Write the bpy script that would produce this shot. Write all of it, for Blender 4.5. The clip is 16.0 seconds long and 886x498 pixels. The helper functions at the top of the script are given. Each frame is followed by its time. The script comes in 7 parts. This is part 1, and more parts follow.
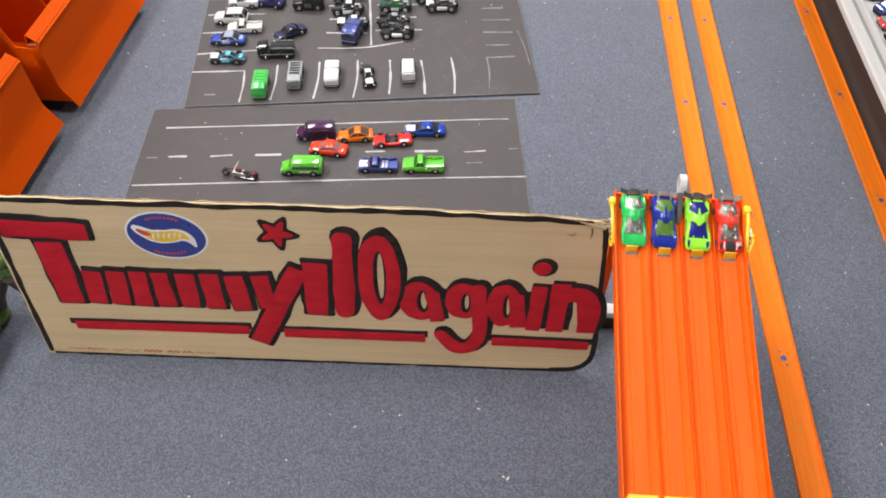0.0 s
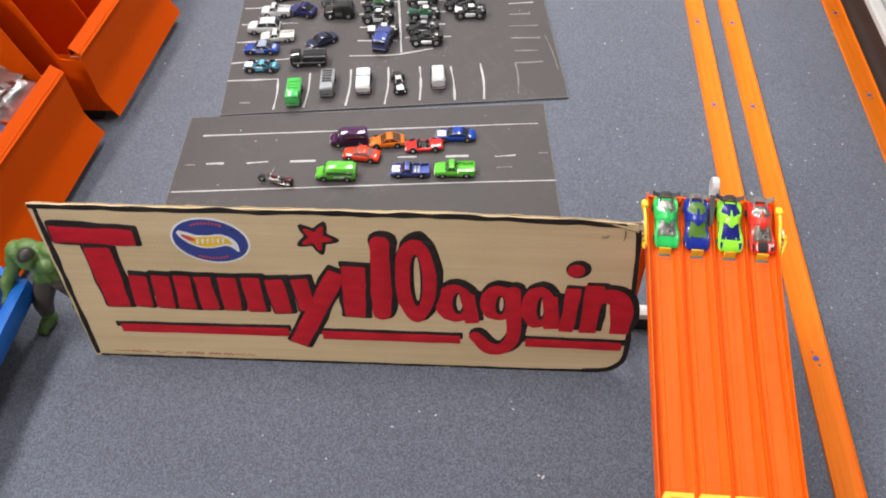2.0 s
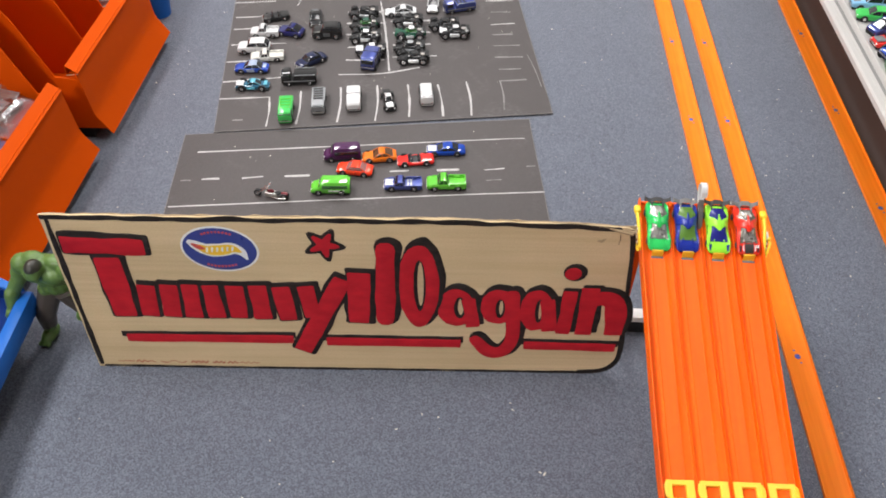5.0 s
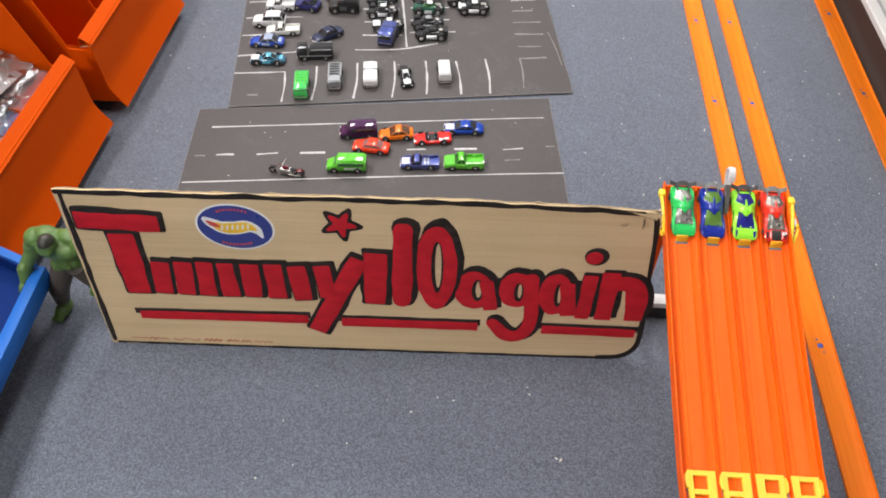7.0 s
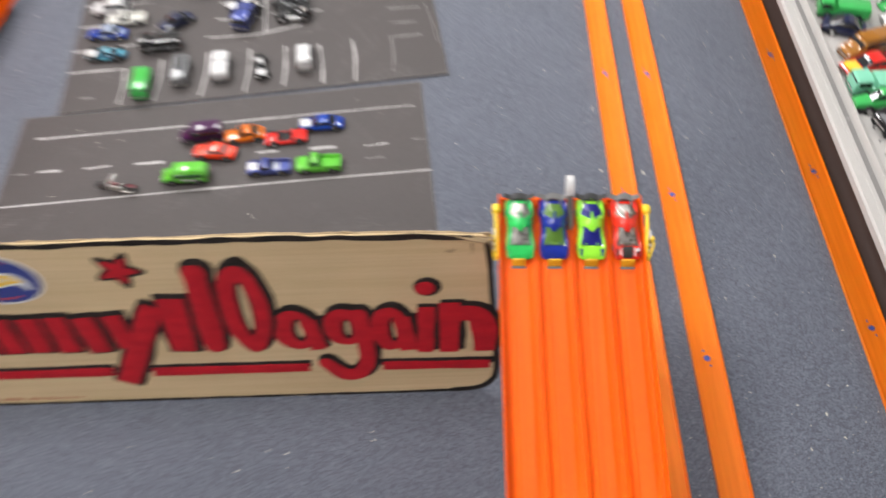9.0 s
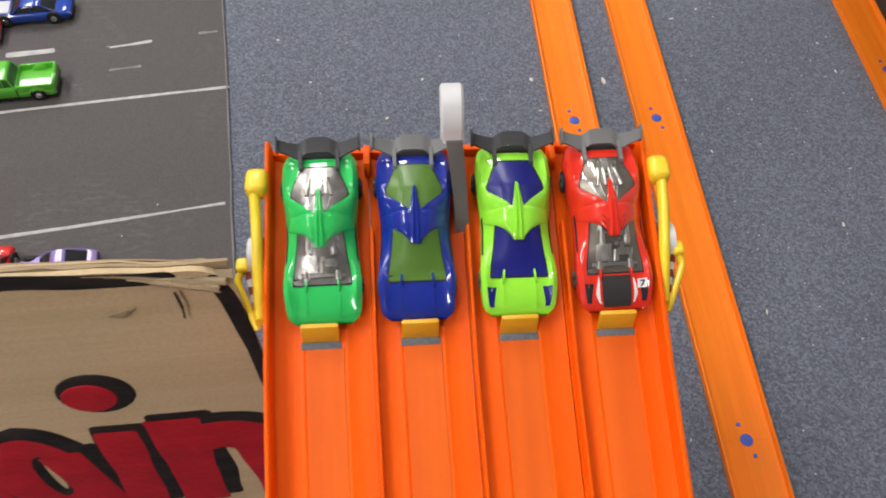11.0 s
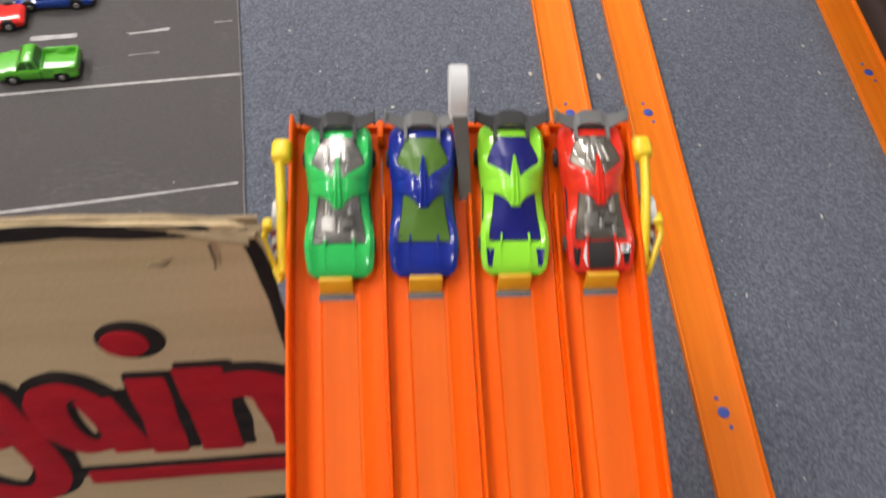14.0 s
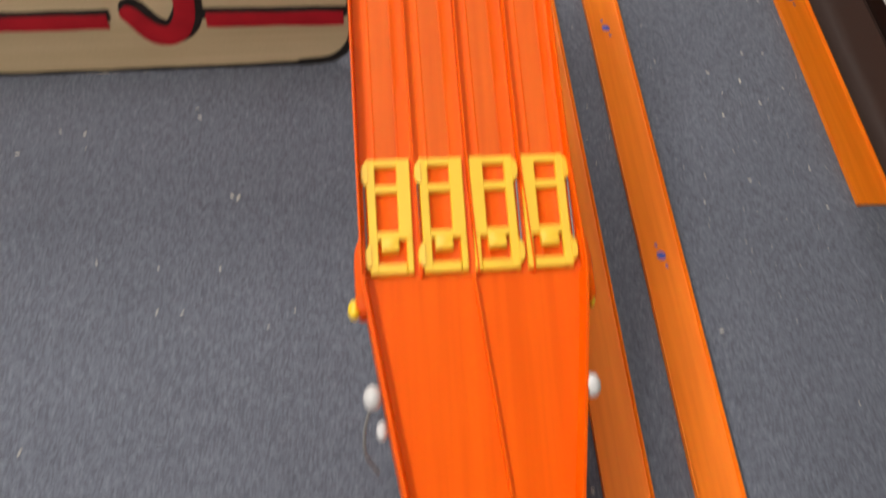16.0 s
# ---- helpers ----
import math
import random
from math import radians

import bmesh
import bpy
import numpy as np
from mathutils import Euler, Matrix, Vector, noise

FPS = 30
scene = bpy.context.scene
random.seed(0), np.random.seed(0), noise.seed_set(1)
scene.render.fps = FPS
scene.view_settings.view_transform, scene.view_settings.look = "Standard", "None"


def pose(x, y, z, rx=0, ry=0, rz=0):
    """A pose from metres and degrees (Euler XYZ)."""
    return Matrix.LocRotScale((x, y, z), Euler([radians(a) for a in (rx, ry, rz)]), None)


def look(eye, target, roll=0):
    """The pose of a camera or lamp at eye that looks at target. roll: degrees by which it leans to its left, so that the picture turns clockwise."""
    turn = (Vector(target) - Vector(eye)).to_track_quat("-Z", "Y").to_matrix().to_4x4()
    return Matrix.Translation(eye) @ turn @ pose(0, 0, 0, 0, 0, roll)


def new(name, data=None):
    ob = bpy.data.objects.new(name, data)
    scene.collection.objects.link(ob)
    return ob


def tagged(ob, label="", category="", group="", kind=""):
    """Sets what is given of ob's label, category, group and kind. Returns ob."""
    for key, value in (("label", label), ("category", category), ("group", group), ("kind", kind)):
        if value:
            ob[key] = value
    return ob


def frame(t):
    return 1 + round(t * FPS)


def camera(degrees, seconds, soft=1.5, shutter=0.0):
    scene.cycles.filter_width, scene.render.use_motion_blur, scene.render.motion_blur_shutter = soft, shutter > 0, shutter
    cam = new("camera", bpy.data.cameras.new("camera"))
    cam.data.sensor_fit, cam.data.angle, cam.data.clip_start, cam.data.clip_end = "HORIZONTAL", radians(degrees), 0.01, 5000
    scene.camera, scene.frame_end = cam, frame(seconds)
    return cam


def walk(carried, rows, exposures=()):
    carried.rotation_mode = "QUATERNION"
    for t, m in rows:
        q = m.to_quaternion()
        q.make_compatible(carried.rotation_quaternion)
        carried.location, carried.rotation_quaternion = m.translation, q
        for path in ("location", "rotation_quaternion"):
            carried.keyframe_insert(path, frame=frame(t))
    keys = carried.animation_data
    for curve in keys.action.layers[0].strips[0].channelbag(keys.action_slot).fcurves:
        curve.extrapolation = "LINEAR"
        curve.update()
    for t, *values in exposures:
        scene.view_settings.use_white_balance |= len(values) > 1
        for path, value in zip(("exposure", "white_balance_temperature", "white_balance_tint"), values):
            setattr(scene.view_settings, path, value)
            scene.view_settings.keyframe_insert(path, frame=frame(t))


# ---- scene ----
cam = camera(59.0, 16.0, soft=1.8, shutter=0.8)
PATH = [
    (0, (0.087, 0.027, 0.983), (-0.017, 1.334, -0.527), 0.6),
    (0.5, (0.087, 0.03, 0.984), (-0.023, 1.338, -0.525), 0.4),
    (1, (0.089, 0.028, 0.985), (-0.053, 1.34, -0.517), -1.3),
    (1.5, (0.093, 0.023, 0.991), (-0.09, 1.338, -0.505), -2.7),
    (2, (0.071, 0.01, 1.0), (-0.09, 1.319, -0.504), -1.6),
    (2.5, (0.039, -0.02, 1.005), (-0.018, 1.336, -0.465), -0.2),
    (3, (0.04, -0.025, 1.009), (-0.037, 1.315, -0.475), 0.3),
    (3.2, (0.043, -0.022, 1.008), (-0.047, 1.317, -0.476), 0.7),
    (5.3, (0.024, -0.043, 1.017), (-0.055, 1.319, -0.445), 0.4),
    (5.5, (0.023, -0.044, 1.018), (-0.07, 1.316, -0.447), 0.2),
    (6, (0.021, -0.04, 1.015), (-0.093, 1.311, -0.455), 0.1),
    (6.5, (0.021, -0.03, 1.006), (-0.091, 1.296, -0.487), 0.0),
    (7, (0.013, -0.023, 1.003), (-0.088, 1.294, -0.499), 0.6),
    (7.5, (0.01, -0.015, 1.001), (-0.084, 1.304, -0.5), 0.9),
    (8, (0.034, 0.009, 0.989), (-0.153, 1.298, -0.528), -2.3),
    (8.5, (0.131, 0.052, 0.985), (-0.062, 1.324, -0.546), -3.1),
    (8.8, (0.188, 0.091, 0.976), (0.102, 1.367, -0.561), -1.5),
    (9, (0.212, 0.16, 0.942), (0.153, 1.392, -0.632), -1.8),
    (9.2, (0.231, 0.249, 0.876), (0.334, 1.42, -0.743), 3.1),
    (9.5, (0.256, 0.358, 0.793), (0.344, 1.454, -0.877), 0.3),
    (9.7, (0.264, 0.412, 0.732), (0.413, 1.47, -0.959), 3.9),
    (11.8, (0.312, 0.55, 0.52), (0.413, 1.629, -1.161), 2.5),
    (12, (0.312, 0.548, 0.521), (0.416, 1.629, -1.158), 2.8),
    (12.5, (0.308, 0.547, 0.526), (0.428, 1.631, -1.151), 3.9),
    (13, (0.307, 0.545, 0.528), (0.432, 1.641, -1.14), 4.2),
    (13.5, (0.304, 0.544, 0.533), (0.429, 1.636, -1.138), 4.4),
    (14, (0.296, 0.509, 0.555), (0.423, 1.577, -1.131), 4.7),
    (14.5, (0.288, 0.425, 0.572), (0.423, 1.504, -1.107), 6.1),
    (15, (0.285, 0.314, 0.584), (0.426, 1.403, -1.088), 7.3),
    (15.2, (0.289, 0.263, 0.6), (0.42, 1.36, -1.068), 7.5),
    (15.5, (0.287, 0.164, 0.63), (0.395, 1.264, -1.037), 5.9),
    (15.7, (0.281, 0.117, 0.634), (0.379, 1.174, -1.061), 3.8),
    (15.8, (0.278, 0.088, 0.631), (0.418, 1.129, -1.071), 4.6),
    (16, (0.264, 0.048, 0.634), (0.451, 1.058, -1.082), 7.5),
]
walk(cam, [(t, look(eye, target, roll)) for t, eye, target, roll in PATH],
     exposures=[(0.0, 0.02, 6500, 10), (8.5, 0.0, 6500, 10), (9.5, -0.17, 6550, 10), (12.0, -0.39, 6500, 10), (14.0, -0.39, 6650, 10), (15.0, -0.33, 6900, 10), (15.5, -0.35, 6950, 10), (16.0, -0.45, 6950, 10)])

# ---- light: the shop's ceiling lamps and an added fill ----
world = bpy.data.worlds.new("world")
scene.world = world
world.use_nodes = True
world.node_tree.nodes["Background"].inputs[0].default_value = (0.9, 0.95, 1.0, 1)
world.node_tree.nodes["Background"].inputs[1].default_value = 0.01


def lamp(x, y, z, sx, sy, watts, colour=(1.0, 0.975, 0.965)):
    data = bpy.data.lights.new("ceiling_area_lamp", "AREA")
    data.shape, data.size, data.size_y, data.energy, data.color = "RECTANGLE", sx, sy, watts, colour
    ob = new("ceiling_area_lamp", data)
    ob.location = (x, y, z)
    return ob


# the 11 W lamp at x 1.50 is added to lift the bin fronts
for lx, ly, lw in ((-1.80, -2.3, 128), (-1.80, 1.0, 88), (-1.80, 3.3, 80), (-0.10, 1.0, 20), (-0.10, 3.3, 78), (1.50, 1.0, 11)):
    lamp(lx, ly, 2.86, 0.60, 1.25, lw)


# ---- materials ----
def mat(name, colour, rough=0.5, metal=0.0, vary=0.08, scale=40.0, bump=0.0, bump_scale=300.0, fine=0.0, fine_scale=900.0,
        coat=0.0, spread=0.0, trans=0.0, emit=0.0):
    """Principled surface with two scales of variation in colour, roughness and relief."""
    m = bpy.data.materials.new(name)
    m.use_nodes = True
    nt = m.node_tree
    n, l = nt.nodes, nt.links
    b = n["Principled BSDF"]
    tc = n.new("ShaderNodeTexCoord")
    n1 = n.new("ShaderNodeTexNoise")
    n1.inputs["Scale"].default_value, n1.inputs["Detail"].default_value = scale, 4
    l.new(tc.outputs["Object"], n1.inputs["Vector"])
    n2 = n.new("ShaderNodeTexNoise")
    n2.inputs["Scale"].default_value, n2.inputs["Detail"].default_value = fine_scale, 2
    l.new(tc.outputs["Object"], n2.inputs["Vector"])
    mx = n.new("ShaderNodeMix")
    mx.data_type = "RGBA"
    mx.inputs[6].default_value = (*[c * (1 - vary) for c in colour], 1)
    mx.inputs[7].default_value = (*[min(1, c * (1 + vary)) for c in colour], 1)
    l.new(n1.outputs["Fac"], mx.inputs[0])
    last = mx.outputs[2]
    if fine:
        m2 = n.new("ShaderNodeMix")
        m2.data_type, m2.blend_type = "RGBA", "MULTIPLY"
        ramp = n.new("ShaderNodeValToRGB")
        ramp.color_ramp.elements[0].position, ramp.color_ramp.elements[1].position = 0.35, 0.65
        ramp.color_ramp.elements[0].color = (1 - fine, 1 - fine, 1 - fine, 1)
        ramp.color_ramp.elements[1].color = (1 + fine, 1 + fine, 1 + fine, 1)
        l.new(n2.outputs["Fac"], ramp.inputs[0])
        m2.inputs[0].default_value = 1
        l.new(last, m2.inputs[6])
        l.new(ramp.outputs[0], m2.inputs[7])
        last = m2.outputs[2]
    if spread:
        oi = n.new("ShaderNodeObjectInfo")
        hs = n.new("ShaderNodeHueSaturation")
        mr = n.new("ShaderNodeMapRange")
        mr.inputs[3].default_value, mr.inputs[4].default_value = 1 - spread, 1 + spread
        l.new(oi.outputs["Random"], mr.inputs[0])
        l.new(mr.outputs[0], hs.inputs["Value"])
        l.new(last, hs.inputs["Color"])
        last = hs.outputs[0]
    l.new(last, b.inputs["Base Color"])
    rr = n.new("ShaderNodeMapRange")
    rr.inputs[3].default_value, rr.inputs[4].default_value = max(0.02, rough * 0.8), min(1, rough * 1.2)
    l.new(n1.outputs["Fac"], rr.inputs[0])
    l.new(rr.outputs[0], b.inputs["Roughness"])
    b.inputs["Metallic"].default_value = metal
    b.inputs["Coat Weight"].default_value = coat
    b.inputs["Coat Roughness"].default_value = 0.06
    if trans:
        b.inputs["Transmission Weight"].default_value = trans
        b.inputs["IOR"].default_value = 1.25
    if bump:
        n3 = n.new("ShaderNodeTexNoise")
        n3.inputs["Scale"].default_value, n3.inputs["Detail"].default_value = bump_scale, 3
        l.new(tc.outputs["Object"], n3.inputs["Vector"])
        bp = n.new("ShaderNodeBump")
        bp.inputs["Strength"].default_value, bp.inputs["Distance"].default_value = bump, 0.001
        l.new(n3.outputs["Fac"], bp.inputs["Height"])
        l.new(bp.outputs[0], b.inputs["Normal"])
    return m


def carpet_material():
    m = mat("carpet", (0.115, 0.128, 0.161), 0.95, vary=0.10, scale=6, bump=0.7, bump_scale=420, fine=0.24, fine_scale=760)
    nt = m.node_tree
    n, l = nt.nodes, nt.links
    b = n["Principled BSDF"]
    b.inputs["Specular IOR Level"].default_value = 0.15
    b.inputs["Sheen Weight"].default_value = 0.25
    # pale and dark tufts
    tc = n.new("ShaderNodeTexCoord")
    v = n.new("ShaderNodeTexVoronoi")
    v.inputs["Scale"].default_value = 560
    l.new(tc.outputs["Object"], v.inputs["Vector"])
    sep = n.new("ShaderNodeSeparateColor")
    l.new(v.outputs["Color"], sep.inputs[0])
    ramp = n.new("ShaderNodeValToRGB")
    e = ramp.color_ramp.elements
    e[0].position, e[0].color = 0.0, (0.70, 0.70, 0.70, 1)
    e[1].position, e[1].color = 1.0, (1.50, 1.47, 1.42, 1)
    mid = e.new(0.5)
    mid.color = (0.98, 0.98, 0.98, 1)
    l.new(sep.outputs[0], ramp.inputs[0])
    mx = n.new("ShaderNodeMix")
    mx.data_type, mx.blend_type = "RGBA", "MULTIPLY"
    mx.inputs[0].default_value = 1
    old = b.inputs["Base Color"].links[0].from_socket
    l.new(old, mx.inputs[6])
    l.new(ramp.outputs[0], mx.inputs[7])
    l.new(mx.outputs[2], b.inputs["Base Color"])
    return m


def cardboard_material(name, colour):
    """Brown board with faint running streaks."""
    m = mat(name, colour, 0.85, vary=0.10, scale=9, bump=0.25, bump_scale=160, fine=0.05, fine_scale=500)
    nt = m.node_tree
    n, l = nt.nodes, nt.links
    b = n["Principled BSDF"]
    tc = n.new("ShaderNodeTexCoord")
    mp = n.new("ShaderNodeMapping")
    mp.inputs["Scale"].default_value = (3, 60, 180)
    l.new(tc.outputs["Object"], mp.inputs["Vector"])
    w = n.new("ShaderNodeTexNoise")
    w.inputs["Scale"].default_value, w.inputs["Detail"].default_value = 1.0, 4
    l.new(mp.outputs[0], w.inputs["Vector"])
    ramp = n.new("ShaderNodeValToRGB")
    ramp.color_ramp.elements[0].position, ramp.color_ramp.elements[1].position = 0.3, 0.7
    ramp.color_ramp.elements[0].color, ramp.color_ramp.elements[1].color = (0.93, 0.92, 0.90, 1), (1.04, 1.04, 1.04, 1)
    l.new(w.outputs["Fac"], ramp.inputs[0])
    mx = n.new("ShaderNodeMix")
    mx.data_type, mx.blend_type = "RGBA", "MULTIPLY"
    mx.inputs[0].default_value = 1
    l.new(b.inputs["Base Color"].links[0].from_socket, mx.inputs[6])
    l.new(ramp.outputs[0], mx.inputs[7])
    l.new(mx.outputs[2], b.inputs["Base Color"])
    return m


CARPET = carpet_material()
PLASTER = mat("plaster", (0.40, 0.395, 0.38), 0.9, vary=0.06, scale=3, bump=0.2)
CEIL = mat("ceiling_board", (0.55, 0.55, 0.54), 0.95, vary=0.05, scale=5, bump=0.3)
KRAFT = cardboard_material("kraft_board", (0.60, 0.458, 0.278))
TORN = mat("torn_board", (0.34, 0.25, 0.145), 0.95, vary=0.25, scale=120, bump=0.8, bump_scale=500)
TORN_PALE = mat("torn_board_inside", (0.46, 0.345, 0.205), 0.95, vary=0.3, scale=90, bump=0.8, bump_scale=420)
RED_PAINT = mat("red_poster_paint", (0.45, 0.011, 0.020), 0.55, vary=0.16, scale=30, bump=0.4, bump_scale=260)
BLACK_PAINT = mat("black_poster_paint", (0.016, 0.013, 0.012), 0.6, vary=0.3, scale=40, bump=0.4, bump_scale=260)
NOTE_INK = mat("thin_red_ink", (0.42, 0.16, 0.09), 0.8, vary=0.2, scale=200)
ROAD = mat("black_foam_board", (0.071, 0.063, 0.062), 0.55, vary=0.16, scale=7, bump=0.25, bump_scale=500, fine=0.12, fine_scale=700)
CHALK = mat("white_chalk_line", (0.44, 0.425, 0.42), 0.95, vary=0.45, scale=160, bump=0.5)
CHALK_THIN = mat("worn_chalk_line", (0.20, 0.19, 0.188), 0.95, vary=0.45, scale=160, bump=0.5)
BOARD_EDGE = mat("pale_board_edge", (0.17, 0.16, 0.155), 0.9, vary=0.5, scale=60, bump=0.5)
TRACK = mat("orange_track_plastic", (0.94, 0.215, 0.011), 0.42, vary=0.05, scale=14, bump=0.05, bump_scale=200)
RAMP = mat("red_orange_ramp_plastic", (0.86, 0.110, 0.002), 0.42, vary=0.04, scale=10, bump=0.04, bump_scale=150)
RAMP_WORN = mat("worn_orange_ramp_plastic", (0.86, 0.122, 0.006), 0.5, vary=0.05, scale=10, bump=0.04, bump_scale=150)
BIN = mat("orange_printed_card", (0.66, 0.078, 0.001), 0.5, vary=0.05, scale=6, bump=0.08, bump_scale=120)
BIN_EDGE = mat("raw_card_edge", (0.50, 0.36, 0.22), 0.9, vary=0.2, scale=90)
NAVY_CARD = mat("navy_card_lining", (0.003, 0.022, 0.135), 0.5, vary=0.12, scale=8, bump=0.05)
BLUE_CARD = mat("blue_printed_card", (0.012, 0.125, 0.48), 0.45, vary=0.08, scale=8, bump=0.05)
YELLOW = mat("yellow_gate_plastic", (0.86, 0.53, 0.035), 0.38, vary=0.05, scale=30)
LEMON = mat("lemon_lever_plastic", (0.90, 0.62, 0.03), 0.35, vary=0.05, scale=30)
GREY_PL = mat("grey_lever_plastic", (0.19, 0.18, 0.17), 0.30, 0.35, vary=0.08, scale=40)
PALE_PL = mat("pale_grey_plastic", (0.62, 0.62, 0.62), 0.4, vary=0.06, scale=40)
WHITE_PL = mat("white_plastic", (0.75, 0.75, 0.74), 0.4, vary=0.05, scale=40)
DOT = mat("blue_connector_plastic", (0.05, 0.09, 0.42), 0.5, vary=0.1, scale=60)
SHELF = mat("white_shelf_enamel", (0.46, 0.446, 0.43), 0.4, vary=0.06, scale=8, bump=0.08, bump_scale=80)
SHELF_GREY = mat("grey_shelf_channel", (0.20, 0.195, 0.19), 0.5, vary=0.1, scale=12)
KICK = mat("brown_kick_plate", (0.020, 0.011, 0.009), 0.55, vary=0.15, scale=9, bump=0.1)
VINYL = mat("brown_vinyl_skirting", (0.055, 0.034, 0.028), 0.5, vary=0.15, scale=12, bump=0.15)
LINT = mat("lint", (0.62, 0.59, 0.5), 0.95, vary=0.2, scale=400)
TYRE = mat("black_tyre", (0.02, 0.02, 0.021), 0.6, vary=0.15, scale=200)
RIM = mat("chrome_rim", (0.6, 0.6, 0.6), 0.25, 0.9, vary=0.1, scale=200)
DARKGLASS = mat("dark_window", (0.02, 0.022, 0.025), 0.08, vary=0.1, scale=60, coat=0.6)
CHASSIS = mat("black_chassis", (0.025, 0.025, 0.026), 0.5, vary=0.1, scale=90)
CHROME = mat("chrome_cast", (0.46, 0.44, 0.41), 0.34, 0.95, vary=0.3, scale=200, bump=0.5, bump_scale=300)
CHROME_DARK = mat("dark_cast_interior", (0.27, 0.255, 0.24), 0.32, 0.85, vary=0.55, scale=150, bump=0.35, bump_scale=200)
SMOKE = mat("smoky_cast", (0.17, 0.15, 0.12), 0.36, 0.75, vary=0.5, scale=150, bump=0.35, bump_scale=200)
WING = mat("dark_grey_wing_plastic", (0.055, 0.055, 0.056), 0.45, vary=0.1, scale=80)
WING_PALE = mat("grey_wing_plastic", (0.17, 0.17, 0.168), 0.45, vary=0.1, scale=80)
def dusty(m, amount=0.5):
    """Pale chalk dust in rubbed patches and fine scratches."""
    n, l = m.node_tree.nodes, m.node_tree.links
    bs = n["Principled BSDF"]
    tc = n.new("ShaderNodeTexCoord")
    cloud, grain = n.new("ShaderNodeTexNoise"), n.new("ShaderNodeTexNoise")
    cloud.inputs["Scale"].default_value, cloud.inputs["Detail"].default_value, cloud.inputs["Distortion"].default_value = 9, 6, 1.2
    mp = n.new("ShaderNodeMapping")
    mp.inputs["Scale"].default_value = (90, 260, 1)
    mp.inputs["Rotation"].default_value = (0, 0, 0.15)
    grain.inputs["Scale"].default_value, grain.inputs["Detail"].default_value = 1, 3
    l.new(tc.outputs["Object"], cloud.inputs["Vector"])
    l.new(tc.outputs["Object"], mp.inputs["Vector"])
    l.new(mp.outputs[0], grain.inputs["Vector"])
    r1, r2 = n.new("ShaderNodeMapRange"), n.new("ShaderNodeMapRange")
    r1.inputs[1].default_value, r1.inputs[2].default_value = 0.52, 0.75
    r2.inputs[1].default_value, r2.inputs[2].default_value = 0.45, 0.75
    l.new(cloud.outputs["Fac"], r1.inputs[0])
    l.new(grain.outputs["Fac"], r2.inputs[0])
    mu = n.new("ShaderNodeMath")
    mu.operation = "MULTIPLY"
    l.new(r1.outputs[0], mu.inputs[0])
    l.new(r2.outputs[0], mu.inputs[1])
    sc = n.new("ShaderNodeMath")
    sc.operation, sc.inputs[1].default_value = "MULTIPLY", amount
    l.new(mu.outputs[0], sc.inputs[0])
    mx = n.new("ShaderNodeMix")
    mx.data_type = "RGBA"
    mx.inputs[7].default_value = (0.30, 0.29, 0.28, 1)
    l.new(sc.outputs[0], mx.inputs[0])
    l.new(bs.inputs["Base Color"].links[0].from_socket, mx.inputs[6])
    l.new(mx.outputs[2], bs.inputs["Base Color"])


def streaked(m, scale, low, high):
    """Long fine scuffs and bands, on the ramp also its gloss, put into the plastic's colour."""
    n, l = m.node_tree.nodes, m.node_tree.links
    bs = n["Principled BSDF"]
    tc, mp = n.new("ShaderNodeTexCoord"), n.new("ShaderNodeMapping")
    mp.inputs["Scale"].default_value = scale
    l.new(tc.outputs["Object"], mp.inputs["Vector"])
    w = n.new("ShaderNodeTexNoise")
    w.inputs["Scale"].default_value, w.inputs["Detail"].default_value = 1.0, 5
    l.new(mp.outputs[0], w.inputs["Vector"])
    ramp = n.new("ShaderNodeValToRGB")
    ramp.color_ramp.elements[0].position, ramp.color_ramp.elements[1].position = 0.32, 0.68
    ramp.color_ramp.elements[0].color, ramp.color_ramp.elements[1].color = (*low, 1), (*high, 1)
    l.new(w.outputs["Fac"], ramp.inputs[0])
    mx = n.new("ShaderNodeMix")
    mx.data_type, mx.blend_type = "RGBA", "MULTIPLY"
    mx.inputs[0].default_value = 1
    l.new(bs.inputs["Base Color"].links[0].from_socket, mx.inputs[6])
    l.new(ramp.outputs[0], mx.inputs[7])
    l.new(mx.outputs[2], bs.inputs["Base Color"])


# the ramp's pale streaks stand for gloss as well as scuffs
streaked(RAMP, (130, 4, 4), (0.93, 0.90, 0.9), (1.06, 1.14, 1.8))
streaked(RAMP_WORN, (130, 4, 4), (0.93, 0.90, 0.9), (1.06, 1.12, 1.6))
streaked(RED_PAINT, (34, 34, 60), (0.86, 0.74, 0.86), (1.14, 1.22, 1.18))
streaked(BLACK_PAINT, (40, 40, 120), (0.7, 0.7, 0.7), (1.9, 1.8, 1.7))
streaked(KRAFT, (2.2, 2.2, 34), (0.93, 0.925, 0.90), (1.04, 1.045, 1.06))
streaked(TRACK, (160, 5, 5), (0.93, 0.90, 0.9), (1.05, 1.10, 1.5))
for m_ in (RAMP, RAMP_WORN, TRACK):
    # the moulded plastic lets a little light through
    bs_ = m_.node_tree.nodes["Principled BSDF"]
    bs_.inputs["Subsurface Weight"].default_value, bs_.inputs["Subsurface Scale"].default_value = 0.30, 0.004
    bs_.inputs["Subsurface Radius"].default_value = (1.0, 0.35, 0.10)
dusty(ROAD, 0.30)
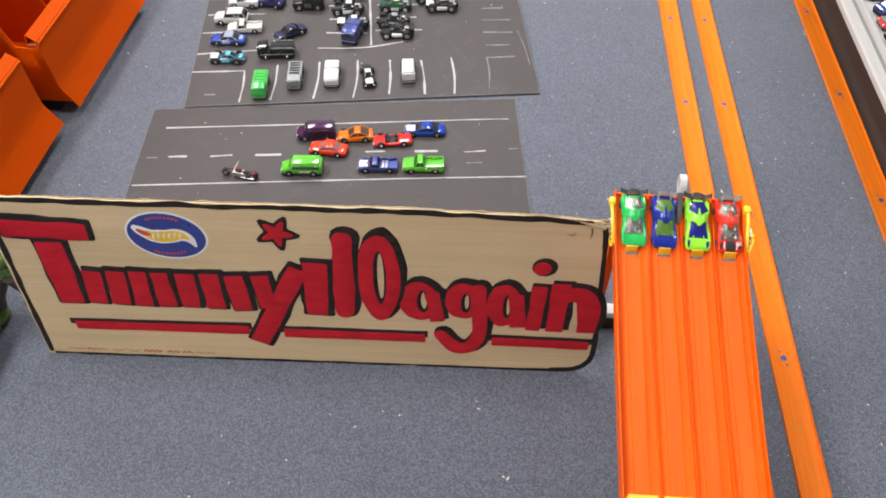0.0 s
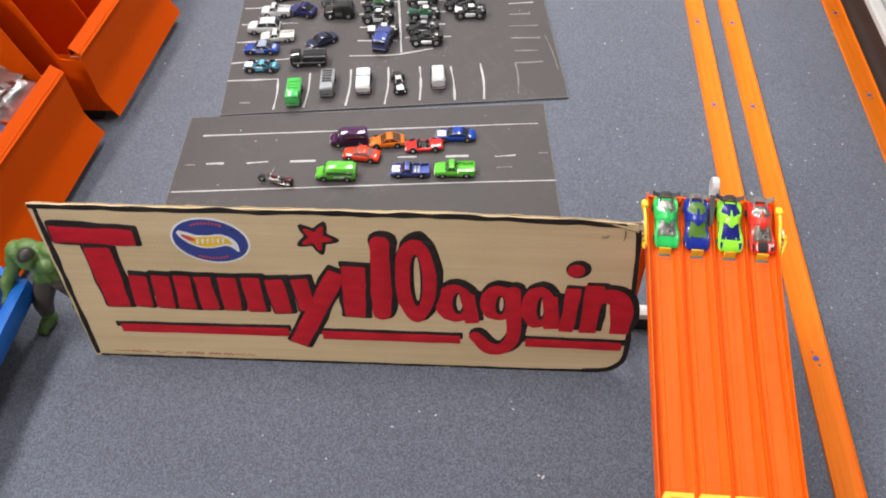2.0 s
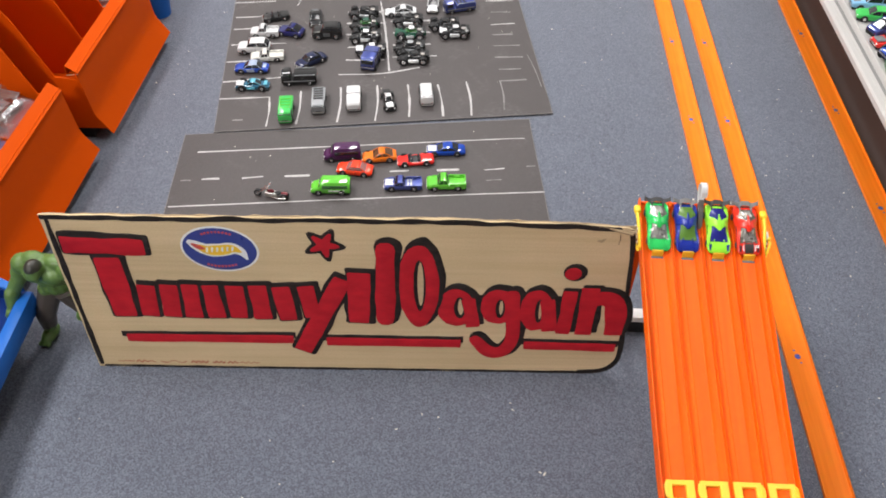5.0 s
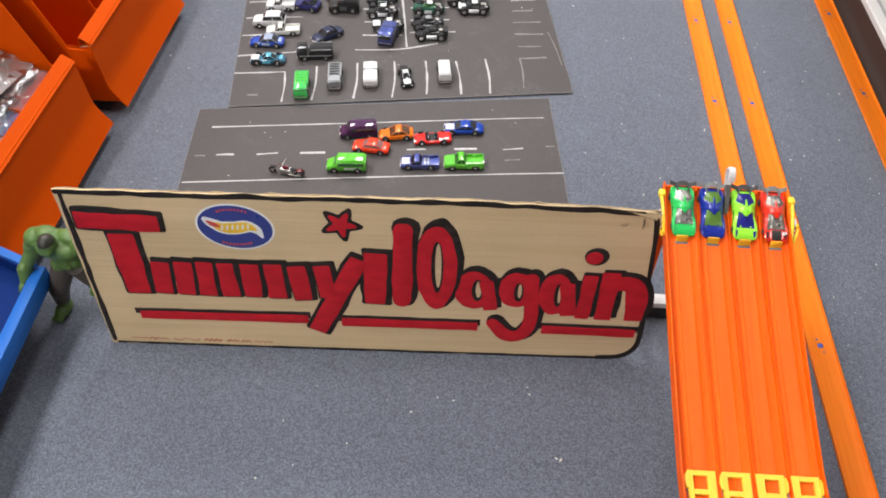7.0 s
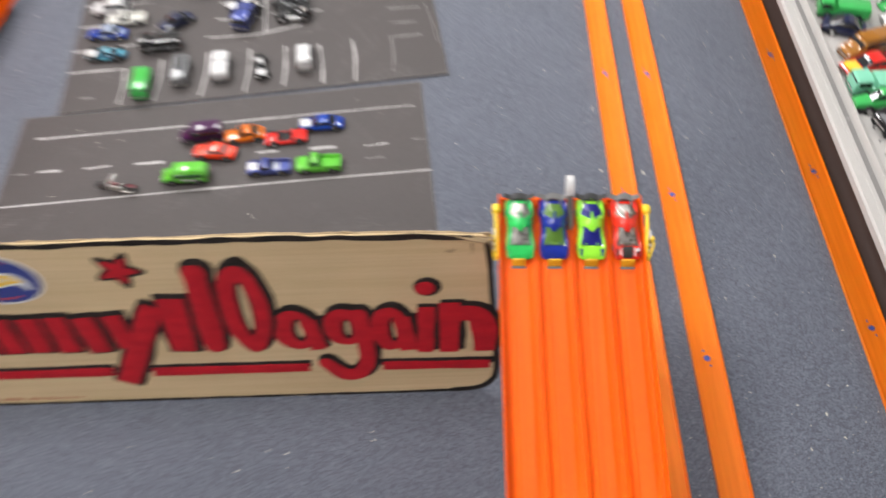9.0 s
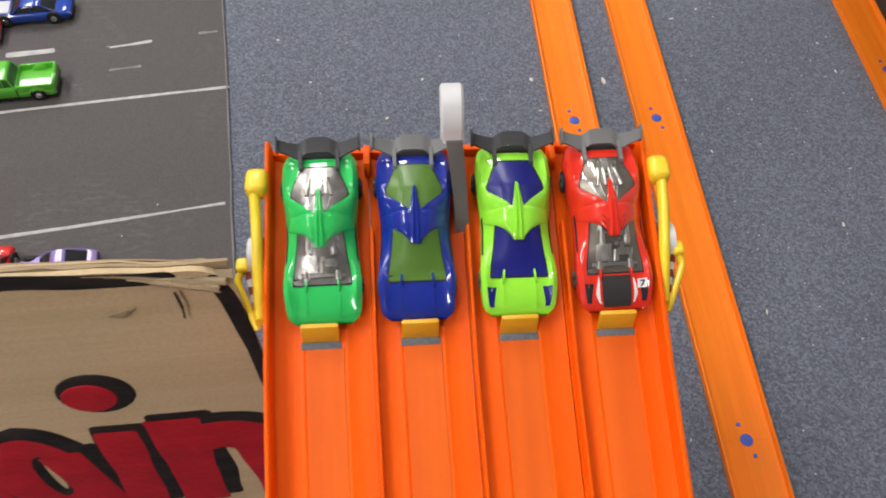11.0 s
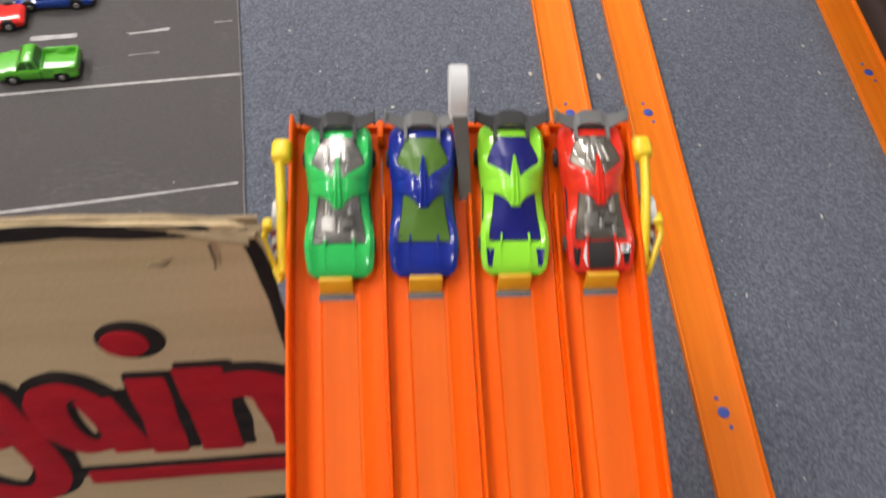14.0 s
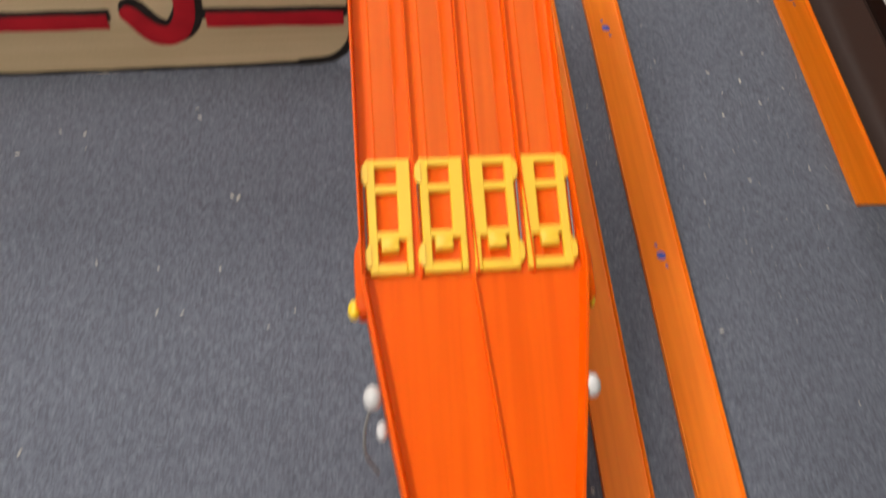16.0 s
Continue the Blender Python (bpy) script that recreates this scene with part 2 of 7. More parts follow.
for m_, s_ in ((RAMP, 0.14), (RAMP_WORN, 0.24), (TRACK, 0.2), (KRAFT, 0.2), (RED_PAINT, 0.2), (BIN, 0.05), (TYRE, 0.2), (CHASSIS, 0.2), (BLACK_PAINT, 0.2), (WING, 0.3), (ROAD, 0.25), (NAVY_CARD, 0.1), (BLUE_CARD, 0.3), (KICK, 0.1), (VINYL, 0.15)):
    m_.node_tree.nodes["Principled BSDF"].inputs["Specular IOR Level"].default_value = s_
PAINTS = {}


def paint(name, colour, rough=0.28, metal=0.0):
    """Glossy die-cast enamel, one material a colour."""
    if name not in PAINTS:
        PAINTS[name] = mat(name + "_enamel", colour, rough + 0.1, metal, vary=0.06, scale=90, coat=1.0)
        PAINTS[name].node_tree.nodes["Principled BSDF"].inputs["Specular IOR Level"].default_value = 0.08
    return PAINTS[name]


def clear_material(name="clear_plastic", gloss=0.06, rough=0.08):
    """Thin clear plastic: see-through with a faint gloss."""
    m = mat(name, (0.9, 0.9, 0.9), 0.10, vary=0.02)
    n, l = m.node_tree.nodes, m.node_tree.links
    mix, tr, gl = n.new("ShaderNodeMixShader"), n.new("ShaderNodeBsdfTransparent"), n.new("ShaderNodeBsdfGlossy")
    gl.inputs["Roughness"].default_value = rough
    mix.inputs[0].default_value = gloss
    l.new(tr.outputs[0], mix.inputs[1])
    l.new(gl.outputs[0], mix.inputs[2])
    l.new(mix.outputs[0], n["Material Output"].inputs[0])
    return m


# ---- mesh helpers ----
def mesh_ob(name, bm, material, parent=None, label="", smooth=True):
    bmesh.ops.recalc_face_normals(bm, faces=bm.faces)
    me = bpy.data.meshes.new(name)
    bm.to_mesh(me)
    bm.free()
    for m in (material if isinstance(material, (list, tuple)) else [material]):
        me.materials.append(m)
    if smooth:
        me.polygons.foreach_set("use_smooth", [True] * len(me.polygons))
        me.set_sharp_from_angle(angle=radians(38))
    ob = new(name, me)
    if parent:
        ob.parent = parent
    if label:
        tagged(ob, label)
    return ob


def part(name, bm, material, parent, label=""):
    return mesh_ob(name, bm, material, parent, label)


def thing(name, label, category, group="", m=None):
    ob = new(name)
    ob.empty_display_size = 0.02
    if m is not None:
        ob.matrix_basis = m
    return tagged(ob, label, category, group)


def box(bm, x0, x1, y0, y1, z0, z1, bevel=0.0, seg=2, m=None):
    made = bmesh.ops.create_cube(bm, size=1)["verts"]
    for v in made:
        v.co = Vector((x0 + (v.co.x + 0.5) * (x1 - x0), y0 + (v.co.y + 0.5) * (y1 - y0), z0 + (v.co.z + 0.5) * (z1 - z0)))
    if m is not None:
        for v in made:
            v.co = m @ v.co
    if bevel:
        edges = list({e for v in made for e in v.link_edges})
        bmesh.ops.bevel(bm, geom=edges, offset=bevel, segments=seg, affect="EDGES", profile=0.5)
    return bm


def boxed(*a, **k):
    return box(bmesh.new(), *a, **k)


def cyl(bm, p0, p1, r0, r1=None, seg=16, caps=True):
    p0, p1 = Vector(p0), Vector(p1)
    d = p1 - p0
    q = Vector((0, 0, 1)).rotation_difference(d).to_matrix().to_4x4()
    bmesh.ops.create_cone(bm, cap_ends=caps, segments=seg, radius1=r0, radius2=r0 if r1 is None else r1, depth=d.length,
                          matrix=Matrix.Translation((p0 + p1) / 2) @ q)
    return bm


def ball(bm, c, r, sx=1, sy=1, sz=1, seg=14, rings=9):
    bmesh.ops.create_uvsphere(bm, u_segments=seg, v_segments=rings, radius=r, matrix=Matrix.Translation(c) @ Matrix.Diagonal((sx, sy, sz, 1)))
    return bm


def rings_mesh(bm, rings, closed=True, caps=True):
    """Skin a list of rings of equal length."""
    vs = [[bm.verts.new(p) for p in r] for r in rings]
    k = len(rings[0])
    for a, b in zip(vs, vs[1:]):
        for i in range(k if closed else k - 1):
            bm.faces.new((a[i], a[(i + 1) % k], b[(i + 1) % k], b[i]))
    if caps and closed:
        bm.faces.new(vs[0])
        bm.faces.new(vs[-1])
    return bm


def extrude_profile(bm, prof, y0, y1, zf=None, steps=1):
    """Extrude a closed (x, z) outline along y; zf lifts it by a height that depends on y."""
    rings = []
    for i in range(steps + 1):
        y = y0 + (y1 - y0) * i / steps
        dz = zf(y) if zf else 0
        rings.append([(x, y, z + dz) for x, z in prof])
    return rings_mesh(bm, rings)


def prism(bm, pts, axis, a, b):
    """A flat outline given thickness along an axis: 'x' takes (y, z), 'y' takes (x, z), 'z' takes (x, y)."""
    def at(p, v):
        return {"x": (v, p[0], p[1]), "y": (p[0], v, p[1]), "z": (p[0], p[1], v)}[axis]
    return rings_mesh(bm, [[at(p, a) for p in pts], [at(p, b) for p in pts]])


def smooth_line(pts, n=8, closed=False):
    """Catmull-Rom through the points."""
    P = [Vector(p) for p in pts]
    out = []
    k = len(P)
    for i in range(k if closed else k - 1):
        p0 = P[(i - 1) % k] if closed or i > 0 else P[0] * 2 - P[1]
        p1, p2 = P[i], P[(i + 1) % k]
        p3 = P[(i + 2) % k] if closed or i < k - 2 else P[-1] * 2 - P[-2]
        for j in range(n):
            t = j / n
            out.append(0.5 * (2 * p1 + (p2 - p0) * t + (2 * p0 - 5 * p1 + 4 * p2 - p3) * t * t + (3 * p1 - p0 - 3 * p2 + p3) * t ** 3))
    if not closed:
        out.append(P[-1])
    return out


def stroke(bm, pts, w, h, base=0.0, n=6, closed=False, wobble=0.0, put=lambda u, v, d: (u, -d, v), square=False):
    """A painted stroke: a low rounded ridge along a line in a plane, w wide and h proud."""
    pts = [Vector((p[0], p[1])) for p in pts]
    line = smooth_line(pts, n, closed) if len(pts) > 2 else [pts[0].lerp(pts[1], i / (n * 2)) for i in range(n * 2 + 1)]
    k = len(line)
    rows = []
    cross = ((-1, 0.0), (-0.985, 0.8), (-0.9, 1.0), (0, 1.0), (0.9, 1.0), (0.985, 0.8), (1, 0.0))
    dirs = []
    for i in range(k):
        a, b = (line[(i - 1) % k], line[(i + 1) % k]) if closed else (line[max(0, i - 1)], line[min(k - 1, i + 1)])
        dirs.append((b - a).normalized())

    def row(p, d, s, hs):
        nrm = Vector((-d.y, d.x))
        ws = w / 2 * s * (1 + wobble * noise.noise(Vector((p.x * 34, p.y * 34, w * 100))))
        return [put(*(p + nrm * c * ws), base + h * z * hs) for c, z in cross]

    if not closed and not square:
        for ang in (0.12, 0.5, 0.95):
            rows.append(row(line[0] - dirs[0] * (w / 2) * math.cos(ang), dirs[0], math.sin(ang), min(1, 0.5 + math.sin(ang))))
    if square:
        rows.append(row(line[0] - dirs[0] * (w * 0.06), dirs[0], 0.86, 0.9))
    for p, d in zip(line, dirs):
        rows.append(row(p, d, 1, 1))
    if square:
        rows.append(row(line[-1] + dirs[-1] * (w * 0.06), dirs[-1], 0.86, 0.9))
    if not closed and not square:
        for ang in (0.95, 0.5, 0.12):
            rows.append(row(line[-1] + dirs[-1] * (w / 2) * math.cos(ang), dirs[-1], math.sin(ang), min(1, 0.5 + math.sin(ang))))
    vs = [[bm.verts.new(p) for p in r] for r in rows]
    for a, b in zip(vs, vs[1:] + ([vs[0]] if closed else [])):
        for i in range(len(cross) - 1):
            bm.faces.new((a[i], a[i + 1], b[i + 1], b[i]))
    if not closed:
        bm.faces.new(vs[0])
        bm.faces.new(vs[-1])
    return bm


def blob(bm, u, v, ru, rv, h, base, put=lambda u, v, d: (u, -d, v), seg=20, tilt=0.0, f=None):
    """A low painted patch with an elliptical or given outline."""
    rows = []
    for s, z in ((1.0, 0.0), (0.97, 0.7), (0.85, 1.0)):
        ring = []
        for i in range(seg):
            a = 2 * math.pi * i / seg
            k = f(a) if f else 1
            x, y = ru * k * s * math.cos(a), rv * k * s * math.sin(a)
            ring.append(put(u + x * math.cos(tilt) - y * math.sin(tilt), v + x * math.sin(tilt) + y * math.cos(tilt), base + h * z))
        rows.append(ring)
    vs = [[bm.verts.new(p) for p in r] for r in rows]
    for a, b in zip(vs, vs[1:]):
        for i in range(seg):
            bm.faces.new((a[i], a[(i + 1) % seg], b[(i + 1) % seg], b[i]))
    c = bm.verts.new(put(u, v, base + h))
    for i in range(seg):
        bm.faces.new((vs[-1][i], vs[-1][(i + 1) % seg], c))
    return bm


def FLAT(u, v, d):
    return (u, v, d)


# ---- structure ----
fl = bmesh.new()
bmesh.ops.create_grid(fl, x_segments=2, y_segments=2, size=1, matrix=pose(0.2, 1.0, 0) @ Matrix.Diagonal((2.2, 4.0, 1, 1)))
tagged(mesh_ob("floor", fl, CARPET), "blue-grey speckled low-pile shop carpet", "floor", kind="structure")
for nm, dims in (("wall_west", (-2.06, -2.0, -3, 5, 0, 2.9)), ("wall_east", (2.4, 2.46, -3, 5, 0, 2.9)),
                 ("wall_north", (-2.0, 2.4, 4.94, 5.0, 0, 2.9)), ("wall_south", (-2.0, 2.4, -3.0, -2.94, 0, 2.9))):
    tagged(mesh_ob(nm, boxed(*dims), PLASTER), "plain off-white plastered shop wall", "wall", kind="structure")
# unseen partition, added to block lamp light from the carpet beside the bins
tagged(mesh_ob("shade_partition", boxed(-1.262, -1.232, 0.66, 2.25, 0.0, 1.51, 0.003), PLASTER), "plain off-white partition added behind the card display bins to shade the carpet", "wall", kind="structure")
tagged(mesh_ob("ceiling", boxed(-2.0, 2.4, -2.94, 4.94, 2.9, 2.96), CEIL), "white mineral-fibre shop ceiling", "ceiling", kind="structure")


# ---- race ramp ----
RX0, RX1, PITCH, LANE0 = 0.2488, 0.4100, 0.0393, 0.2523


def rz(y):
    """Height of the ramp's deck, steep at the gate and flattening out."""
    ys = (-0.30, 0.05, 0.17, 0.229, 0.3125, 0.403, 0.48, 0.55, 0.62, 0.684, 0.76)
    zs = (0.045, 0.103, 0.125, 0.136, 0.1525, 0.163, 0.1835, 0.2040, 0.2258, 0.2465, 0.2690)
    return float(np.interp(y, ys, zs))


ramp = thing("race_ramp", "four-lane red-orange plastic toy race ramp sloping to the carpet", "toy track", m=pose(0.33, 0.0, 0))
OFF = Matrix.Translation((-0.33, 0, 0))


BEND = pose(0.33, 0.67, 0, 0, 0, 1.35) @ pose(-0.33, -0.67, 0)


def rpart(name, bm, material, label="", parent=None):
    """A part of the ramp, whose lower run stands turned a little against the gate."""
    for v in bm.verts:
        if v.co.y < 0.67:
            v.co = BEND @ v.co
    bm.transform(OFF)
    return part(name, bm, material, parent or ramp, label)


SEAM = 0.310
for i in range(4):
    a = LANE0 + i * PITCH
    # shallow lane floor with two fine guide ridges
    prof = [(a, 0), (a + 0.004, -0.0010), (a + 0.010, -0.0012), (a + 0.0104, -0.0009), (a + 0.0112, -0.0009), (a + 0.0116, -0.0012), (a + 0.0276, -0.0012),
            (a + 0.028, -0.0009), (a + 0.0288, -0.0009), (a + 0.0292, -0.0012), (a + 0.0345, -0.0010), (a + PITCH - 0.0004, 0), (a + PITCH - 0.0004, -0.004), (a, -0.004)]
    lane = rpart("lane", extrude_profile(bmesh.new(), prof, SEAM, 0.757, rz, 28), RAMP)
    strip = [(a + 0.0118, -0.0015), (a + 0.0120, -0.0009), (a + 0.0272, -0.0009), (a + 0.0274, -0.0015)]
    rpart("running_strip", extrude_profile(bmesh.new(), strip, SEAM + 0.092, 0.680, rz, 24), RAMP_WORN, "paler worn running strip", lane)
for i in range(1, 4):
    c = LANE0 + i * PITCH + 0.0004 + 0.0008 * (i - 1)
    top = 0.0037
    prof = [(c - 0.0012, -0.004), (c - 0.0010, 0), (c - 0.0006, top), (c + 0.0006, top), (c + 0.0010, 0), (c + 0.0012, -0.004)]
    rpart("divider", extrude_profile(bmesh.new(), prof, SEAM, 0.725, rz, 26), RAMP)
for x, s in ((RX0, 1), (RX1, -1)):
    prof = [(x, -0.012), (x, 0.0085), (x + s * 0.0012, 0.0090), (x + s * 0.0020, 0.0082), (x + s * 0.0028, -0.0002), (x + s * 0.0052, -0.0008), (x + s * 0.0052, -0.012)]
    rpart("side_rail", extrude_profile(bmesh.new(), prof, SEAM, 0.760, rz, 28), RAMP)
b = bmesh.new()
for i in range(1, 4):
    c = LANE0 + i * PITCH - 0.0006
    box(b, c - 0.0014, c + 0.0014, 0.749, 0.759, rz(0.757) - 0.01, rz(0.757) + 0.007, 0.0006)
box(b, RX0, RX1, 0.7575, 0.7605, rz(0.757) - 0.016, rz(0.757) + 0.0035, 0.0006)
rpart("back_plate", b, RAMP)


# lower throat, narrowing to the launch end
def throat(y):
    t = (SEAM - y) / SEAM
    return RX0 + 0.045 * t ** 1.05, RX1 - 0.053 * t ** 1.1


rings = []
for k in range(31):
    y = SEAM - k * 0.52 / 30
    x0, x1 = throat(y) if y > 0 else (throat(0)[0] + 0.02 * -y, throat(0)[1] + 0.02 * y)
    z = rz(y)
    rings.append([(x0, y, z - 0.016), (x0, y, z + 0.008), (x0 + 0.0025, y, z + 0.0085), (x0 + 0.005, y, z - 0.001), (x1 - 0.005, y, z - 0.001),
                  (x1 - 0.0025, y, z + 0.0085), (x1, y, z + 0.008), (x1, y, z - 0.016)])
rpart("throat", rings_mesh(bmesh.new(), rings), RAMP)
b = bmesh.new()
rr = []
for k in range(16):
    y = SEAM - k * 0.34 / 15
    c = 0.3285 + 0.012 * (SEAM - y) / 0.15 * 0.9
    z = rz(y)
    rr.append([(c - 0.0011, y, z - 0.002), (c - 0.0008, y, z + 0.0022), (c + 0.0008, y, z + 0.0022), (c + 0.0011, y, z - 0.002)])
rpart("throat_ridge", rings_mesh(b, rr), RAMP)
# skirt walls under the throat and the deck
for x, s in ((RX0 + 0.004, 1), (RX1 - 0.004, -1)):
    pts = [(0.322, rz(0.322) - 0.010), (0.403, rz(0.403) - 0.010), (0.60, rz(0.60) - 0.010), (0.60, rz(0.60) - 0.026), (0.403, rz(0.403) - 0.026), (0.322, rz(0.322) - 0.026)]
    rpart("skirt", prism(bmesh.new(), pts, "x", x, x + s * 0.003), RAMP)
# legs and the white foot bar behind the sign
for x in (0.262, 0.398):
    b = bmesh.new()
    box(b, x - 0.006, x + 0.006, 0.742, 0.754, 0.0, rz(0.748) - 0.004, 0.0015)
    rpart("leg", b, RAMP)
for y in (0.10,):
    for x in (0.285, 0.375):
        rpart("leg", boxed(x - 0.006, x + 0.006, y - 0.006, y + 0.006, 0.0, rz(y) - 0.008, 0.0015), RAMP)
b = boxed(0.165, 0.405, 0.738, 0.758, 0.030, 0.042, 0.002)
rpart("foot_bar", b, WHITE_PL, "white plastic cross bar")
rpart("foot_bar", boxed(0.175, 0.40, 0.741, 0.755, 0.0, 0.030, 0.002), CHASSIS, "black cross bar base")

TAB = mat("amber_gate_plastic", (0.70, 0.37, 0.015), 0.4, vary=0.05, scale=30)
SLOT_GREY = mat("slot_grey", (0.13, 0.14, 0.155), 0.8, vary=0.6, scale=500, bump=0.4, bump_scale=500)
# gate tabs that hold the cars, with their slots
for i in range(4):
    c = LANE0 + (i + 0.5) * PITCH - 0.0006 + (-0.0010, -0.0003, 0.0005, 0.0013)[i]
    y = 0.6823
    z = rz(y)
    tab = rpart("gate_tab", boxed(c - 0.0075, c + 0.0075, y, y + 0.0024, z - 0.002, z + 0.0085, 0.0007,
                                  m=Matrix.Translation((0, y, z)) @ Matrix.Rotation(radians(-12), 4, "X") @ Matrix.Translation((0, -y, -z))), TAB, "yellow plastic gate tab")
    sl = boxed(c - 0.0080, c + 0.0080, -0.0034, -0.0004, -0.0030, -0.0006, 0.0004, m=Matrix.Translation((0, y, z)) @ Matrix.Rotation(math.atan2(rz(y) - rz(y - 0.004), 0.004), 4, "X"))
    rpart("slot", sl, SLOT_GREY, "dull grey gate slot", tab)

# yellow lane frames with three windows each, drawing together towards the throat
FY0, FY1 = 0.3125, 0.4030
for i in range(4):
    def fx(k, y):
        """Across the frame (0 to 1) at y."""
        t = (FY1 - y) / (FY1 - FY0)
        return 0.2548 + 0.0393 * i - 0.0016 * i * t + (0.0340 + (0.0009 * i - 0.0022) * t) * k

    def plate(bm, k0, k1, ya, yb, hh=0.0032):
        n = 4 if yb - ya > 0.03 else 1
        rows = []
        for q in range(n + 1):
            y = ya + (yb - ya) * q / n
            x0, x1, z = fx(k0, y), fx(k1, y), rz(y)
            rows.append([(x0, y, z - 0.0008), (x0, y, z + hh - 0.0006), (x0 + 0.0006, y, z + hh), (x1 - 0.0006, y, z + hh), (x1, y, z + hh - 0.0006), (x1, y, z - 0.0008)])
        rings_mesh(bm, rows)
    b = bmesh.new()
    near = i < 2
    thin, wide = (0.19, 0.30)
    for k0, k1, ya in ((0.04 if near else 0.0, thin + 0.04 if near else wide, FY0 if near else FY0 + 0.026), (1 - wide if near else 0.96 - thin, 1.0 if near else 0.96, FY0 + 0.026 if near else FY0)):
        plate(b, k0, k1, ya, FY1)
    plate(b, 0.86 if near else 0.0, 1.0 if near else 0.14, FY0, FY0 + 0.027)
    for ya, yb in ((FY0, FY0 + 0.0070), (FY0 + 0.0262, FY0 + 0.0318), (FY0 + 0.0635, FY0 + 0.0692), (FY1 - 0.0055, FY1)):
        plate(b, 0.15, 0.85, ya, yb, 0.0029)
    fr = rpart("lane_frame", b, YELLOW, "yellow plastic lane frame with open windows")
    side = -1 if near else 1
    edge = 0.04 if near else 0.96
    for ya, yb in ((FY0 + 0.004, FY0 + 0.021), (FY1 - 0.021, FY1 - 0.003)):
        lug = bmesh.new()
        rows = []
        for q in range(7):
            y = ya + (yb - ya) * q / 6
            out = 0.0034 * min(1.0, 3.5 * min(q, 6 - q) / 6 + 0.25)
            x, z = fx(edge, y), rz(y)
            rows.append([(x - side * 0.001, y, z - 0.0006), (x - side * 0.001, y, z + 0.0044), (x + side * out, y, z + 0.0040), (x + side * (out + 0.0006), y, z + 0.0030), (x + side * (out + 0.0006), y, z - 0.0006)])
        rings_mesh(lug, rows)
        rpart("lug", lug, YELLOW, "", fr)
    cy = FY0 + 0.0195
    pin = boxed(fx(0.30, cy), fx(0.70, cy), cy - 0.0035, cy + 0.0075, rz(cy) - 0.001, rz(cy) + 0.0046, 0.0016)
    rpart("catch", pin, YELLOW, "", fr)
    wire = bmesh.new()
    pts = [(fx(edge, y) + side * 0.0020, y, rz(y) + 0.0022) for y in np.linspace(FY0 + 0.021, FY1 - 0.021, 6)]
    for p, q in zip(pts, pts[1:]):
        cyl(wire, p, q, 0.0007, seg=6)
    rpart("spring", wire, WING_PALE, "thin dull steel spring", fr)

# side lugs, yellow knobs and grey clips by the throat
for s, x in ((-1, RX0 + 0.001), (1, RX1 - 0.001)):
    lug = bmesh.new()
    rings_mesh(lug, [[(x - s * 0.003, y, rz(y) + lo), (x - s * 0.003, y, rz(y) + hi), (x + s * o, y, rz(y) + hi - 0.001), (x + s * (o + 0.001), y, rz(y) + hi - 0.003), (x + s * (o + 0.001), y, rz(y) + lo)]
                     for y, o, lo, hi in ((0.2860, 0.0006, -0.012, 0.002), (0.2905, 0.0040, -0.014, 0.005), (0.318, 0.0042, -0.014, 0.006), (0.330, 0.0036, -0.014, 0.006), (0.3400, 0.0004, -0.012, 0.004))])
    rpart("side_lug", lug, RAMP)
    kb = ball(bmesh.new(), (x + s * 0.0062 - (0.0042 if s > 0 else 0.0), 0.291, rz(0.291) - 0.004), 0.0058, 0.8 if s < 0 else 0.55, 1.3, 0.9)
    rpart("side_knob", kb, LEMON, "yellow side knob")
for s, x, y in ((-1, 0.2531, 0.229), (1, 0.4011, 0.228)):
    b = bmesh.new()
    ball(b, (x, y, rz(y) + 0.002), 0.0085, 0.75, 1.0, 0.9)
    clip = rpart("clip", b, PALE_PL, "pale grey plastic clip")
    if s < 0:
        ln = [(x - 0.001, y - 0.004, rz(y)), (x - 0.006, y - 0.018, rz(y) - 0.006), (x - 0.006, y - 0.032, rz(y) - 0.018), (x + 0.002, y - 0.040, rz(y) - 0.034)]
        pts = smooth_line(ln, 6)
        tb = bmesh.new()
        for p, q in zip(pts, pts[1:]):
            cyl(tb, p, q, 0.0011, seg=8)
        rpart("clip_loop", tb, WING_PALE, "grey wire loop", clip)
        rpart("clip_pad", ball(bmesh.new(), (x + 0.005, y - 0.021, rz(y - 0.02) + 0.0), 0.0055, 0.7, 1.2, 0.8), PALE_PL, "", clip)

CHECK_DARK, CHECK_PALE = mat("checker_ink", (0.16, 0.015, 0.012), 0.5), mat("checker_white", (0.60, 0.55, 0.50), 0.5)
